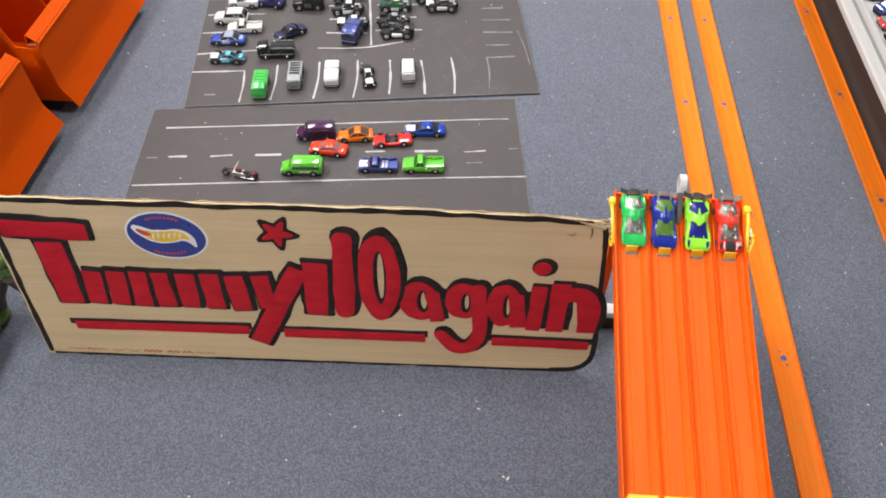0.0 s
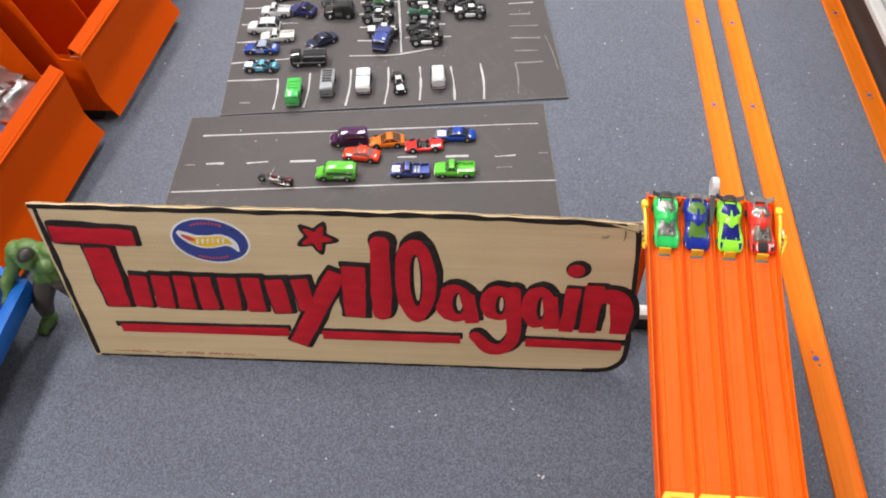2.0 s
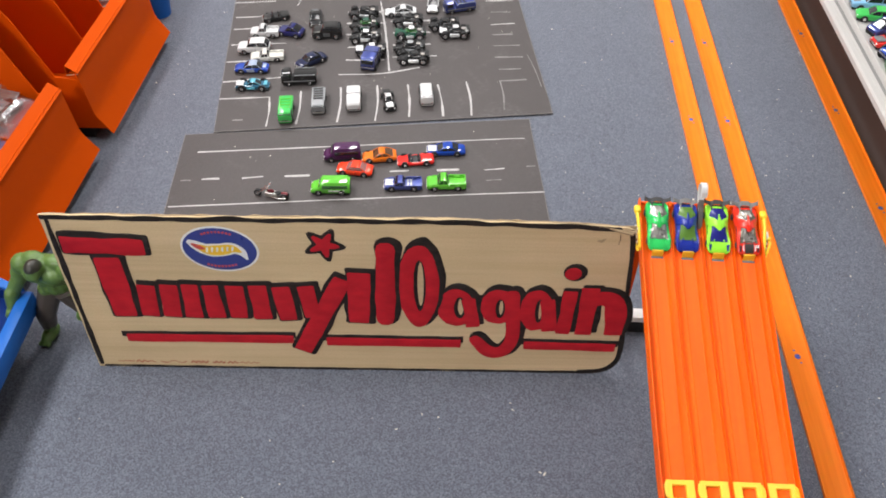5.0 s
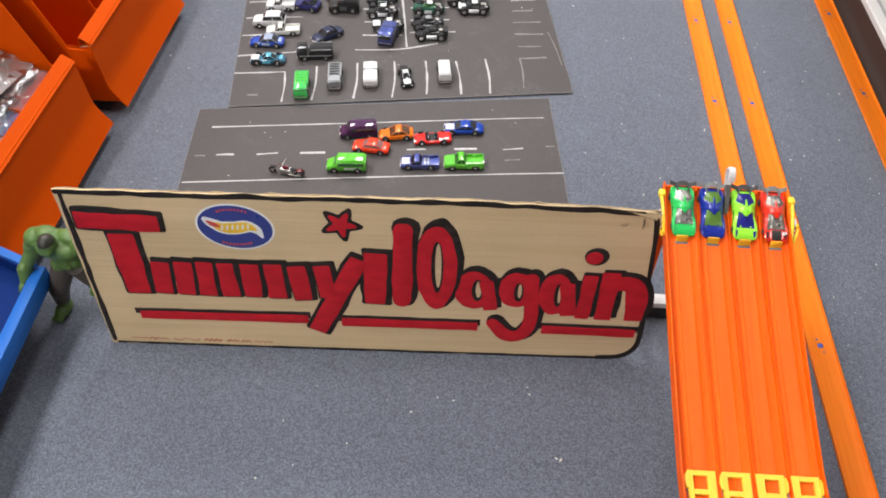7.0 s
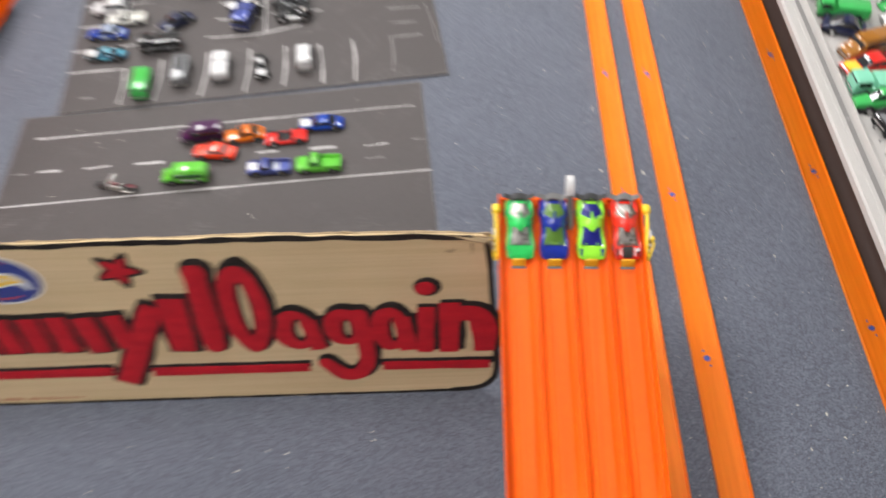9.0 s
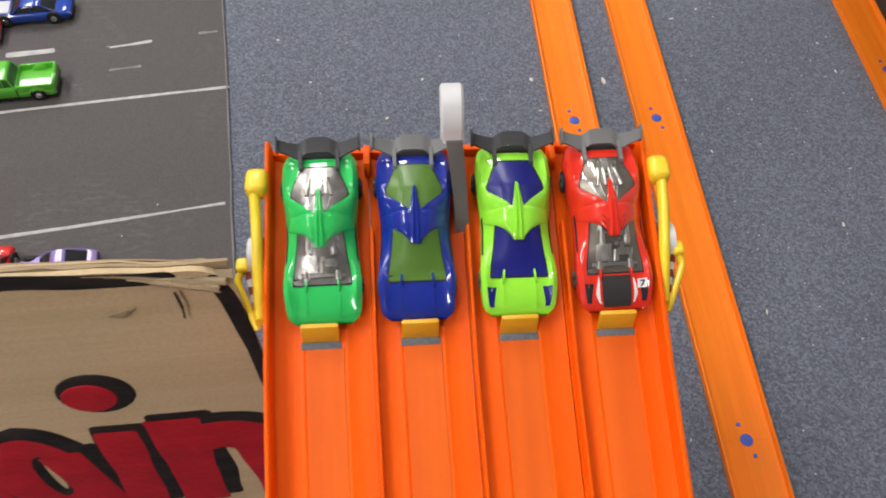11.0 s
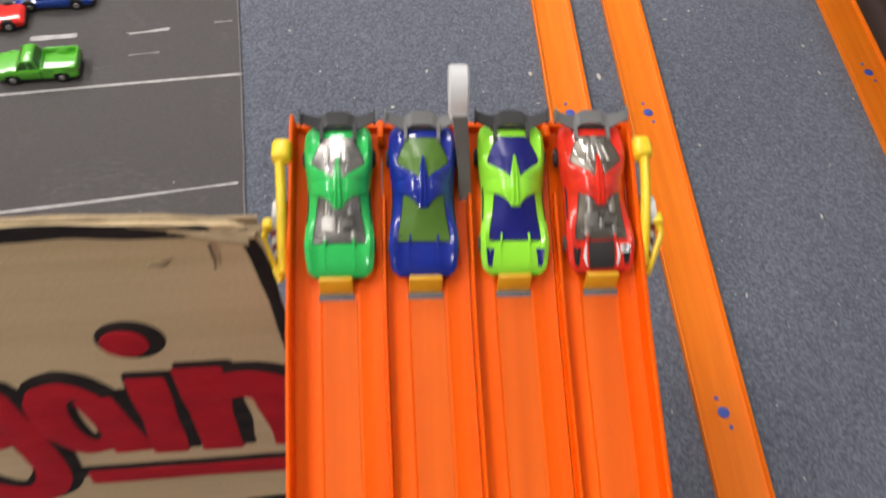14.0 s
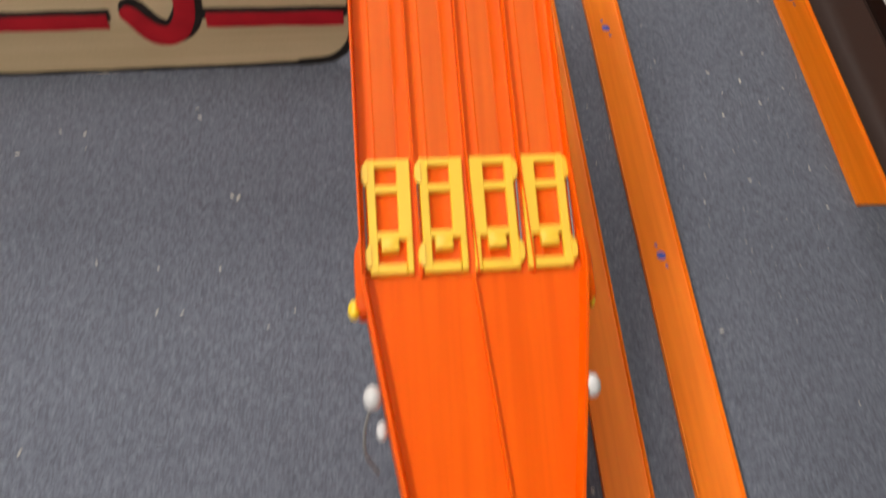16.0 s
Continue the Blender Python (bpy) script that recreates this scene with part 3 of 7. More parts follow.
# yellow levers with grey hubs on both flanks
for s, x in ((-1, 0.2456), (1, 0.4140)):
    b = bmesh.new()
    zt = rz(0.748) + 0.006
    box(b, x - 0.0045, x + 0.0045, 0.7365, 0.7485, zt - 0.004, zt + 0.005, 0.003, 3)
    lever = rpart("flank_lever", b, LEMON, "yellow plastic release lever")
    arm = bmesh.new()
    inward = 0.0032 if s > 0 else -0.0012
    pts = smooth_line([(x + s * 0.001, 0.7400, zt), (x - s * 0.0002, 0.724, zt - 0.004), (x - inward * 0.6, 0.706, zt - 0.011), (x - inward, 0.6895, zt - 0.021)], 5)
    rings_mesh(arm, [[(p.x + 0.0023 * math.cos(a), p.y, p.z + 0.0031 * math.sin(a)) for a in np.linspace(0, 2 * math.pi, 12, endpoint=False)] for p in pts])
    rpart("arm", arm, LEMON, "", lever)
    hub = bmesh.new()
    cyl(hub, (x - s * 0.002, 0.716, zt - 0.014), (x + s * 0.0035, 0.716, zt - 0.014), 0.0080, seg=20)
    rpart("hub", hub, PALE_PL, "grey hub disc", lever)
    # flag: an outer rib that meets the arm below, and a checkered plate recessed between them
    rib = [(0.0056, 0.7120), (0.0060, 0.7085), (0.0070, 0.7062), (0.0068, 0.7035), (0.0046, 0.6975), (0.0024, 0.6915), (0.0008, 0.6876)]

    def lean(dx, yy):
        return zt - 0.0060 - (0.7165 - yy) * 0.60 - 0.30 * dx

    line = smooth_line([(x - inward * 0.7 + s * dx * 1.2, yy, lean(dx, yy)) for dx, yy in rib], 4)
    fl = bmesh.new()
    rings = []
    for i, p in enumerate(line):
        d = (line[min(i + 1, len(line) - 1)] - line[max(i - 1, 0)]).normalized()
        side = d.cross(Vector((0, 0, 1))).normalized()
        up = side.cross(d)
        rings.append([p + side * (0.0015 * math.cos(a)) + up * (0.0018 * math.sin(a)) for a in np.linspace(0, 2 * math.pi, 8, endpoint=False)])
    rings_mesh(fl, rings)
    flag = rpart("flag", fl, LEMON, "yellow curled flag rib", lever)
    xt = x - inward * 0.6 + s * 0.0066
    rpart("flag_tab", boxed(xt - 0.0024, xt + 0.0024, 0.7072, 0.7134, lean(0.0056, 0.7100) - 0.0022, lean(0.0056, 0.7100) + 0.0026, 0.0016, 3), LEMON, "", flag)
    for a in range(8):
        for c in range(2):
            yy, half = 0.7105 - a * 0.0027, 0.0030 - a * 0.00030
            mid = 0.0030 - a * 0.00030
            d0 = mid + (c - 1) * half
            q = [(x - inward * 0.7 + s * (d0 + u * half), yy + v, lean(d0 + u * half, yy + v) + 0.0008) for u, v in ((0, 0), (1, 0), (1, -0.0027), (0, -0.0027))]
            tile = rings_mesh(bmesh.new(), [[(px, py, pz - d) for px, py, pz in q] for d in (0.0010, 0.0)])
            rpart("checker", tile, (LEMON if a > 5 else CHECK_PALE if (a + c) % 2 else CHECK_DARK), "", flag)

# grey starting lever between the second and third lanes
cx = 0.3285
b = bmesh.new()
pts = smooth_line([(cx + 0.0036, 0.7160, 0.2385), (cx + 0.0030, 0.7195, 0.2440), (cx + 0.0022, 0.7240, 0.2510), (cx + 0.0012, 0.7300, 0.2620), (cx + 0.0004, 0.7355, 0.2730), (cx - 0.0008, 0.7410, 0.2840), (cx - 0.0020, 0.7455, 0.2930)], 6)
ws = np.interp(np.linspace(0, 1, len(pts)), (0, 0.12, 0.6, 1), (0.0020, 0.0029, 0.0028, 0.0033))
rings = []
for i, p in enumerate(pts):
    d = (pts[min(i + 1, len(pts) - 1)] - pts[max(i - 1, 0)]).normalized()
    up = Vector((1, 0, 0)).cross(d).normalized()
    w = float(ws[i])
    rings.append([p + Vector((-w, 0, 0)) - up * 0.005, p + Vector((w, 0, 0)) - up * 0.005, p + Vector((w, 0, 0)) + up * 0.0035, p + Vector((-w, 0, 0)) + up * 0.0035])
rings_mesh(b, rings)
sl = rpart("start_lever", b, GREY_PL, "grey plastic starting lever")
b = bmesh.new()
loop = smooth_line([(cx - 0.0020, 0.7450, 0.2915), (cx - 0.0030, 0.7500, 0.3010), (cx - 0.0035, 0.7525, 0.3105), (cx - 0.0037, 0.7490, 0.3180), (cx - 0.0040, 0.7415, 0.3195), (cx - 0.0042, 0.7355, 0.3150), (cx - 0.0042, 0.7330, 0.3085)], 5)
rings = []
for i, p in enumerate(loop):
    p = Vector(p)
    d = (Vector(loop[min(i + 1, len(loop) - 1)]) - Vector(loop[max(i - 1, 0)])).normalized()
    up = Vector((1, 0, 0)).cross(d).normalized()
    rings.append([p + Vector((wx, 0, 0)) + up * wz for wx, wz in ((-0.0034, -0.0018), (0.0034, -0.0018), (0.0043, -0.0009), (0.0043, 0.0009), (0.0034, 0.0018), (-0.0034, 0.0018), (-0.0043, 0.0009), (-0.0043, -0.0009))])
rings_mesh(b, rings)
rpart("finger_loop", b, PALE_PL, "pale grey curled finger loop", sl)


# ---- race cars at the gate ----
def race_h(s, w):
    """Top of the body at s (0 nose to 1 tail) and w (-1 to 1 across)."""
    mid = float(np.interp(s, (0, 0.04, 0.12, 0.24, 0.36, 0.50, 0.62, 0.72, 0.85, 0.96, 1.0),
                          (0.0048, 0.0078, 0.0096, 0.0110, 0.0146, 0.0182, 0.0192, 0.0184, 0.0152, 0.0126, 0.0100)))
    edge = float(np.interp(s, (0, 0.05, 0.18, 0.30, 0.45, 0.60, 0.75, 0.90, 1.0), (0.0040, 0.0066, 0.0098, 0.0092, 0.0082, 0.0090, 0.0116, 0.0108, 0.0084)))
    k = abs(w)
    bump = float(np.interp(s, (0, 0.06, 0.18, 0.32, 0.50, 0.66, 0.80, 0.94, 1.0), (0.0, 0.0006, 0.0020, 0.0008, 0.0002, 0.0008, 0.0022, 0.0012, 0.0004)))
    return mid + (edge - mid) * max(0.0, (k - 0.25) / 0.75) ** 1.5 + bump * math.exp(-((k - 0.86) / 0.10) ** 2)


def race_w(s):
    return float(np.interp(s, (0, 0.02, 0.06, 0.14, 0.24, 0.36, 0.48, 0.60, 0.72, 0.82, 0.92, 0.98, 1.0),
                           (0.0112, 0.0136, 0.0149, 0.0156, 0.0157, 0.0149, 0.0143, 0.0145, 0.0154, 0.0158, 0.0154, 0.0140, 0.0122)))


RL = 0.0714


def race_panel(bm, s0, s1, lo, hi, off, rows=10, cols=6, side=0.0009):
    """A panel that follows the car's top between two side lines (fractions of the half width)."""
    g = []
    for i in range(rows + 1):
        s = s0 + (s1 - s0) * i / rows
        a, b2 = lo(s), hi(s)
        g.append([(race_w(s) * (a + (b2 - a) * j / cols), s * RL, race_h(s, a + (b2 - a) * j / cols) + off) for j in range(cols + 1)])
    # raised panels have a softly turned-down rim
    drop = 0.0005 if off > 0.0012 else 0.0
    vs = [[bm.verts.new((p[0], p[1], p[2] - (drop if i in (0, rows) or j in (0, cols) else 0.0))) for j, p in enumerate(r)] for i, r in enumerate(g)]
    for a, b2 in zip(vs, vs[1:]):
        for j in range(cols):
            bm.faces.new((a[j], a[j + 1], b2[j + 1], b2[j]))
    rim = [vs[0][j] for j in range(cols + 1)] + [vs[i][cols] for i in range(1, rows + 1)] + [vs[rows][j] for j in range(cols - 1, -1, -1)] + [vs[i][0] for i in range(rows - 1, 0, -1)]
    low = [bm.verts.new(v.co - Vector((0, 0, side + off - drop))) for v in rim]
    for i in range(len(rim)):
        j = (i + 1) % len(rim)
        bm.faces.new((rim[i], rim[j], low[j], low[i]))
    return bm


def ip(*kv):
    xs, ys = kv[0::2], kv[1::2]
    return lambda s: float(np.interp(s, xs, ys))


def neg(f):
    return lambda s: -f(s)


def race_car(label, body, glass, wing, m, inner=None, hood=None, marks=None):
    car = thing("race_car", label, "toy car", "race cars at the gate", m)
    b = bmesh.new()
    rings = []
    N = 34
    for i in range(N + 1):
        s = i / N
        w = race_w(s)
        y = s * RL
        zb = 0.0030 + 0.0008 * abs(s - 0.5)
        top = [(w * k, y, race_h(s, k)) for k in (0.985, 0.93, 0.86, 0.78, 0.66, 0.52, 0.36, 0.18, 0, -0.18, -0.36, -0.52, -0.66, -0.78, -0.86, -0.93, -0.985)]
        rings.append([(w * 0.9, y, zb), (w, y, zb + 0.0022)] + top + [(-w, y, zb + 0.0022), (-w * 0.9, y, zb)])
    rings_mesh(b, rings)
    part("body", b, body, car)
    chs = boxed(-0.0125, 0.0125, 0.004, RL - 0.004, 0.0014, 0.0040, 0.001)
    part("chassis", chs, CHASSIS, car, "black chassis")
    # black gaskets, rear canopy and windscreen
    fr, fw = ip(0.555, 0.14, 0.59, 0.25, 0.707, 0.785, 0.735, 0.75, 0.890, 0.46), ip(0.200, 0.755, 0.28, 0.735, 0.38, 0.685, 0.53, 0.64)
    part("gasket", race_panel(bmesh.new(), 0.555, 0.890, neg(fr), fr, 0.0002, 16, 6), CHASSIS, car, "black window gasket")
    part("gasket", race_panel(bmesh.new(), 0.200, 0.53, neg(fw), fw, 0.0002, 12, 6), CHASSIS, car, "black window gasket")
    # flat black panel paints the shade of the recess under the wing
    part("tail_shade", race_panel(bmesh.new(), 0.945, 0.995, ip(0, -0.62), ip(0, 0.62), 0.0002, 3, 6), CHASSIS, car, "black panel painted as the shaded tail recess")
    # black strips paint the shade in the gap above each sill
    for sg in (1, -1):
        fa, fb = ip(0.30, 0.935, 0.60, 0.94), ip(0.30, 0.975, 0.60, 0.985)
        part("side_gap_shade", race_panel(bmesh.new(), 0.34, 0.56, fa if sg > 0 else neg(fb), fb if sg > 0 else neg(fa), 0.0002, 6, 2), CHASSIS, car, "black strip painted as the shaded gap above the sill")
    rear_f, wind_f = ip(0.560, 0.10, 0.595, 0.22, 0.705, 0.75, 0.735, 0.715, 0.880, 0.43), ip(0.208, 0.725, 0.28, 0.705, 0.38, 0.655, 0.525, 0.61)
    rear = race_panel(bmesh.new(), 0.560, 0.880, neg(rear_f), rear_f, 0.0004, 14, 6)
    part("rear_canopy", rear, inner or glass, car)
    wind = race_panel(bmesh.new(), 0.208, 0.525, neg(wind_f), wind_f, 0.0004)
    part("windscreen", wind, inner or glass, car)
    if inner:
        for nm, s0, s1, fa in (("rear_glass", 0.560, 0.880, rear_f), ("front_glass", 0.208, 0.525, wind_f)):
            part(nm, race_panel(bmesh.new(), s0, s1, neg(fa), fa, 0.0013, 10, 6), CLEAR, car, "clear plastic window").visible_shadow = False
        bits = random.Random(len(label))
        blocks = [(-0.16, 0.70, 0.86, 0.035), (0.0, 0.79, 0.88, 0.09), (0.16, 0.70, 0.86, 0.035), (-0.30, 0.27, 0.36, 0.20), (0.24, 0.30, 0.34, 0.16), (0.0, 0.245, 0.262, 0.60), (0.26, 0.40, 0.48, 0.14), (-0.24, 0.42, 0.50, 0.16)]
        blocks += [(bits.uniform(-0.5, 0.5), q, q + bits.uniform(0.012, 0.035), bits.uniform(0.02, 0.07)) for q in (bits.uniform(0.23, 0.46) for _ in range(12))]
        blocks += [(bits.uniform(-0.36, 0.36), q, q + bits.uniform(0.010, 0.03), bits.uniform(0.02, 0.05)) for q in (bits.uniform(0.69, 0.83) for _ in range(9))]
        for sx, sa, sb, wv in blocks:
            up = bits.uniform(0.0006, 0.0011)
            part("interior_block", race_panel(bmesh.new(), sa, sb, lambda s, a=sx - wv: a, lambda s, a=sx + wv: a, up, 3, 2), CHROME, car, "chrome interior block")
        # tubes added to catch highlights, and rounded seats, under the clear windows
        for k in range(4):
            f = -0.27 + 0.18 * k
            pts = [(race_w(s_) * f * g, s_ * RL, race_h(s_, f) + 0.0004) for s_, g in ((0.690, 1.20), (0.73, 1.05), (0.77, 0.92), (0.805, 0.84))]
            b = bmesh.new()
            for p, q in zip(pts, pts[1:]):
                cyl(b, p, q, 0.00085, seg=8)
            part("glint_tube", b, CHROME, car, "chrome tube added to catch highlights")
        for f, sa, sb in ((-0.34, 0.37, 0.47), (0.34, 0.37, 0.47), (-0.40, 0.235, 0.285), (0.40, 0.235, 0.285), (0.02, 0.275, 0.335)):
            p, q = ((race_w(s_) * f, s_ * RL, race_h(s_, f) - 0.0005) for s_ in (sa, sb))
            part("seat_shell", cyl(bmesh.new(), p, q, 0.0017, 0.0012, seg=12), CHROME_BRIGHT, car, "bright chrome cast shell")
    # the winged cowl across the middle, its wedge-shaped spine and twin ridges
    b = bmesh.new()
    out = ip(0.408, 0.15, 0.425, 0.20, 0.46, 0.37, 0.485, 0.56, 0.505, 0.76, 0.525, 0.945, 0.715, 0.945)
    inn = ip(0.585, 0.16, 0.705, 0.79)
    race_panel(b, 0.408, 0.587, neg(out), out, 0.0013, 16, 12)
    race_panel(b, 0.585, 0.705, inn, out, 0.0013, 8, 4)
    race_panel(b, 0.585, 0.705, neg(out), neg(inn), 0.0013, 8, 4)
    cowl = part("cowl", b, body, car)
    b = bmesh.new()
    sp = ip(0.40, 0.14, 0.54, 0.13, 0.585, 0.15, 0.62, 0.115, 0.68, 0.07, 0.73, 0.025)
    race_panel(b, 0.40, 0.73, neg(sp), sp, 0.0019, 16, 4)
    spine = part("spine", b, body, cowl)
    for sgn in (1, -1):
        cells = []
        for k in range(10):
            s = 0.405 + 0.310 * k / 9
            f = sgn * (0.075 - 0.055 * k / 9)
            x, z = race_w(s) * f, race_h(s, f) + 0.0018
            cells.append([(x - 0.0005, s * RL, z), (x - 0.0002, s * RL, z + 0.0007), (x + 0.0002, s * RL, z + 0.0007), (x + 0.0005, s * RL, z)])
        part("ridge", rings_mesh(bmesh.new(), cells), body, cowl)
    # thin rims along the glass
    for sgn in (1, -1):
        b = bmesh.new()
        for s0, s1, w0, w1 in ((0.17, 0.255, 0.42, 0.385), (0.03, 0.18, 0.44, 0.42)):
            cells = []
            for k in range(7):
                s = s0 + (s1 - s0) * k / 6
                f = sgn * (w0 + (w1 - w0) * k / 6)
                x, z = race_w(s) * f, race_h(s, f)
                up = (0.0015 if s0 > 0.1 else 0.0004) * math.sin(math.pi * min(1, 0.15 + k / 6 * 0.85))
                cells.append([(x - 0.0006, s * RL, z - 0.001), (x - 0.0004, s * RL, z + up), (x + 0.0004, s * RL, z + up), (x + 0.0006, s * RL, z - 0.001)])
            rings_mesh(b, cells)
        part("bonnet_fin", b, body, car)
        lamp_b = race_panel(bmesh.new(), 0.045, 0.15, (lambda s: 0.60 + (0.15 - s) * 1.1) if sgn > 0 else (lambda s: -0.84), (lambda s: 0.84) if sgn > 0 else (lambda s: -0.60 - (0.15 - s) * 1.1), 0.0002, 4, 2)
        part("headlight", lamp_b, marks or DARKGLASS, car)
    if hood:
        for sgn in (1, -1):
            fa, fb = ip(0.03, 0.46, 0.09, 0.46, 0.19, 0.43), ip(0.03, 0.48, 0.09, 0.57, 0.19, 0.45)
            part("bonnet_stripe", race_panel(bmesh.new(), 0.04, 0.19, fa if sgn > 0 else neg(fb), fb if sgn > 0 else neg(fa), 0.0003, 8, 2), WHITEMARK, car, "white bonnet stripe")
        tag = part("number_square", race_panel(bmesh.new(), 0.115, 0.165, ip(0, 0.56), ip(0, 0.80), 0.0004, 4, 3), WHITEMARK, car, "white number square")
        part("number", race_panel(bmesh.new(), 0.150, 0.157, ip(0, 0.62), ip(0, 0.75), 0.0007, 2, 2), MATTBLACK, tag)
        part("number", race_panel(bmesh.new(), 0.123, 0.152, ip(0.123, 0.64, 0.152, 0.71), ip(0.123, 0.68, 0.152, 0.75), 0.0007, 3, 2), MATTBLACK, tag)
        part("bonnet_panel", race_panel(bmesh.new(), 0.02, 0.190, neg(ip(0.02, 0.40, 0.190, 0.37)), ip(0.02, 0.40, 0.190, 0.37), 0.0003, 8, 4), hood, car, "matt black bonnet panel")
        for sgn in (1, -1):
            for k in range(3):
                s0 = 0.425 + 0.032 * k
                lo = ip(s0, 0.17, s0 + 0.035, 0.33)
                f1, f2 = (lo, lambda s, lo=lo: lo(s) + 0.07) if sgn > 0 else (lambda s, lo=lo: -lo(s) - 0.07, neg(lo))
                part("cowl_slot", race_panel(bmesh.new(), s0, s0 + 0.035, f1, f2, 0.0015, 4, 2, 0.0), hood, cowl)
    # wing on two struts: a flat middle, swept arms and small end plates
    b = bmesh.new()
    rings = []
    for k in range(33):
        u = -1 + 2 * k / 32
        q = abs(u)
        z = 0.0140 + float(np.interp(q, (0, 0.30, 0.46, 0.70, 1), (0.0010, 0.0008, -0.0006, 0.0006, 0.0022)))
        y0 = RL + float(np.interp(q, (0, 0.25, 0.38, 0.46, 0.56, 0.75, 1), (-0.0022, -0.0024, -0.0034, -0.0050, -0.0042, -0.0028, -0.0016)))
        y1 = RL + float(np.interp(q, (0, 0.22, 0.40, 0.50, 0.75, 1), (0.0042, 0.0041, 0.0028, 0.0020, 0.0022, 0.0032)))
        rings.append([(u * 0.0165, y0, z), (u * 0.0165, y1, z + 0.0012), (u * 0.0165, y1, z + 0.0021), (u * 0.0165, (y0 + y1) / 2, z + 0.0013), (u * 0.0165, y0 + 0.0003, z + 0.0009)])
    rings_mesh(b, rings)
    wg = part("wing", b, wing, car, "grey plastic rear wing")
    for sgn in (1, -1):
        part("end_plate", prism(bmesh.new(), [(RL - 0.0018, 0.0146), (RL + 0.0032, 0.0154), (RL + 0.0044, 0.0190), (RL + 0.0014, 0.0190), (RL - 0.0018, 0.0174)], "x", sgn * 0.0163, sgn * 0.0172), wing, wg)
        part("strut", prism(bmesh.new(), [(RL - 0.0106, 0.0128), (RL - 0.0106, 0.0146), (RL - 0.0092, 0.0158), (RL - 0.0012, 0.0156), (RL - 0.0008, 0.0138)], "x", sgn * 0.0068, sgn * 0.0083), wing, wg)
    for wy in (0.0145, 0.0570):
        for sgn in (1, -1):
            b = cyl(bmesh.new(), (sgn * 0.0098, wy, 0.0048), (sgn * (0.0155 if wy < 0.03 else 0.0163), wy, 0.0048), 0.0048, seg=22)
            bmesh.ops.bevel(b, geom=[e for e in b.edges if abs(e.verts[0].co.x - e.verts[1].co.x) < 1e-5], offset=0.0006, segments=2, affect="EDGES")
            wh = part("wheel", b, TYRE, car)
            b = bmesh.new()
            xw = sgn * (0.0155 if wy < 0.03 else 0.0163)
            cyl(b, (xw - sgn * 0.0005, wy, 0.0048), (xw + sgn * 0.0002, wy, 0.0048), 0.0038, 0.0034, seg=18)
            for q in range(5):
                a = q * 2 * math.pi / 5
                cyl(b, (xw + sgn * 0.0002, wy, 0.0048), (xw + sgn * 0.0002, wy + 0.0034 * math.cos(a), 0.0048 + 0.0034 * math.sin(a)), 0.0005, seg=6)
            part("rim", b, WING, wh, "dark spoked rim")
    return car


CHROME_BRIGHT = mat("bright_chrome", (0.58, 0.56, 0.53), 0.32, 1.0, vary=0.25, scale=240, bump=0.35, bump_scale=420)
CLEAR = clear_material("clear_plastic", 0.07, 0.05)
GREEN = paint("emerald_green", (0.028, 0.50, 0.105))
NAVY = paint("royal_blue", (0.010, 0.026, 0.27))
LIME = paint("lime_green", (0.30, 0.78, 0.045))
SCARLET = paint("scarlet", (0.72, 0.030, 0.014))
OLIVE = mat("olive_tinted_window", (0.085, 0.18, 0.03), 0.30, vary=0.15, scale=70, coat=0.05)
NAVYGLASS = mat("navy_window", (0.014, 0.016, 0.17), 0.30, vary=0.1, scale=70, coat=0.05)
MATTBLACK = mat("matt_black_print", (0.025, 0.023, 0.022), 0.45, vary=0.2, scale=150)
for m_ in (OLIVE, NAVYGLASS):
    m_.node_tree.nodes["Principled BSDF"].inputs["Specular IOR Level"].default_value = 0.25
WHITEMARK = mat("white_print", (0.7, 0.7, 0.7), 0.4)
slope = math.degrees(math.atan2(rz(0.755) - rz(0.69), 0.065))
for i, (lb, body, glass, wing, inner, hood, marks) in enumerate((
        ("emerald green die-cast race car with chrome interior behind the gate", GREEN, None, WING, CHROME_DARK, None, GREEN),
        ("royal blue die-cast race car with olive windows behind the gate", NAVY, OLIVE, WING_PALE, None, None, NAVY),
        ("lime green die-cast race car with navy windows behind the gate", LIME, NAVYGLASS, WING, None, None, NAVYGLASS),
        ("scarlet die-cast race car with black bonnet panel behind the gate", SCARLET, None, WING_PALE, SMOKE, MATTBLACK, None))):
    c = LANE0 + (i + 0.5) * PITCH - 0.0006
    y = 0.6882
    race_car(lb, body, glass, wing, pose(c + (0.0010, -0.0009, 0.0008, 0.0012)[i], y, rz(y) - 0.0008, slope, 0, (0.6, -0.4, -0.8, 1.2)[i]), inner, hood, marks)


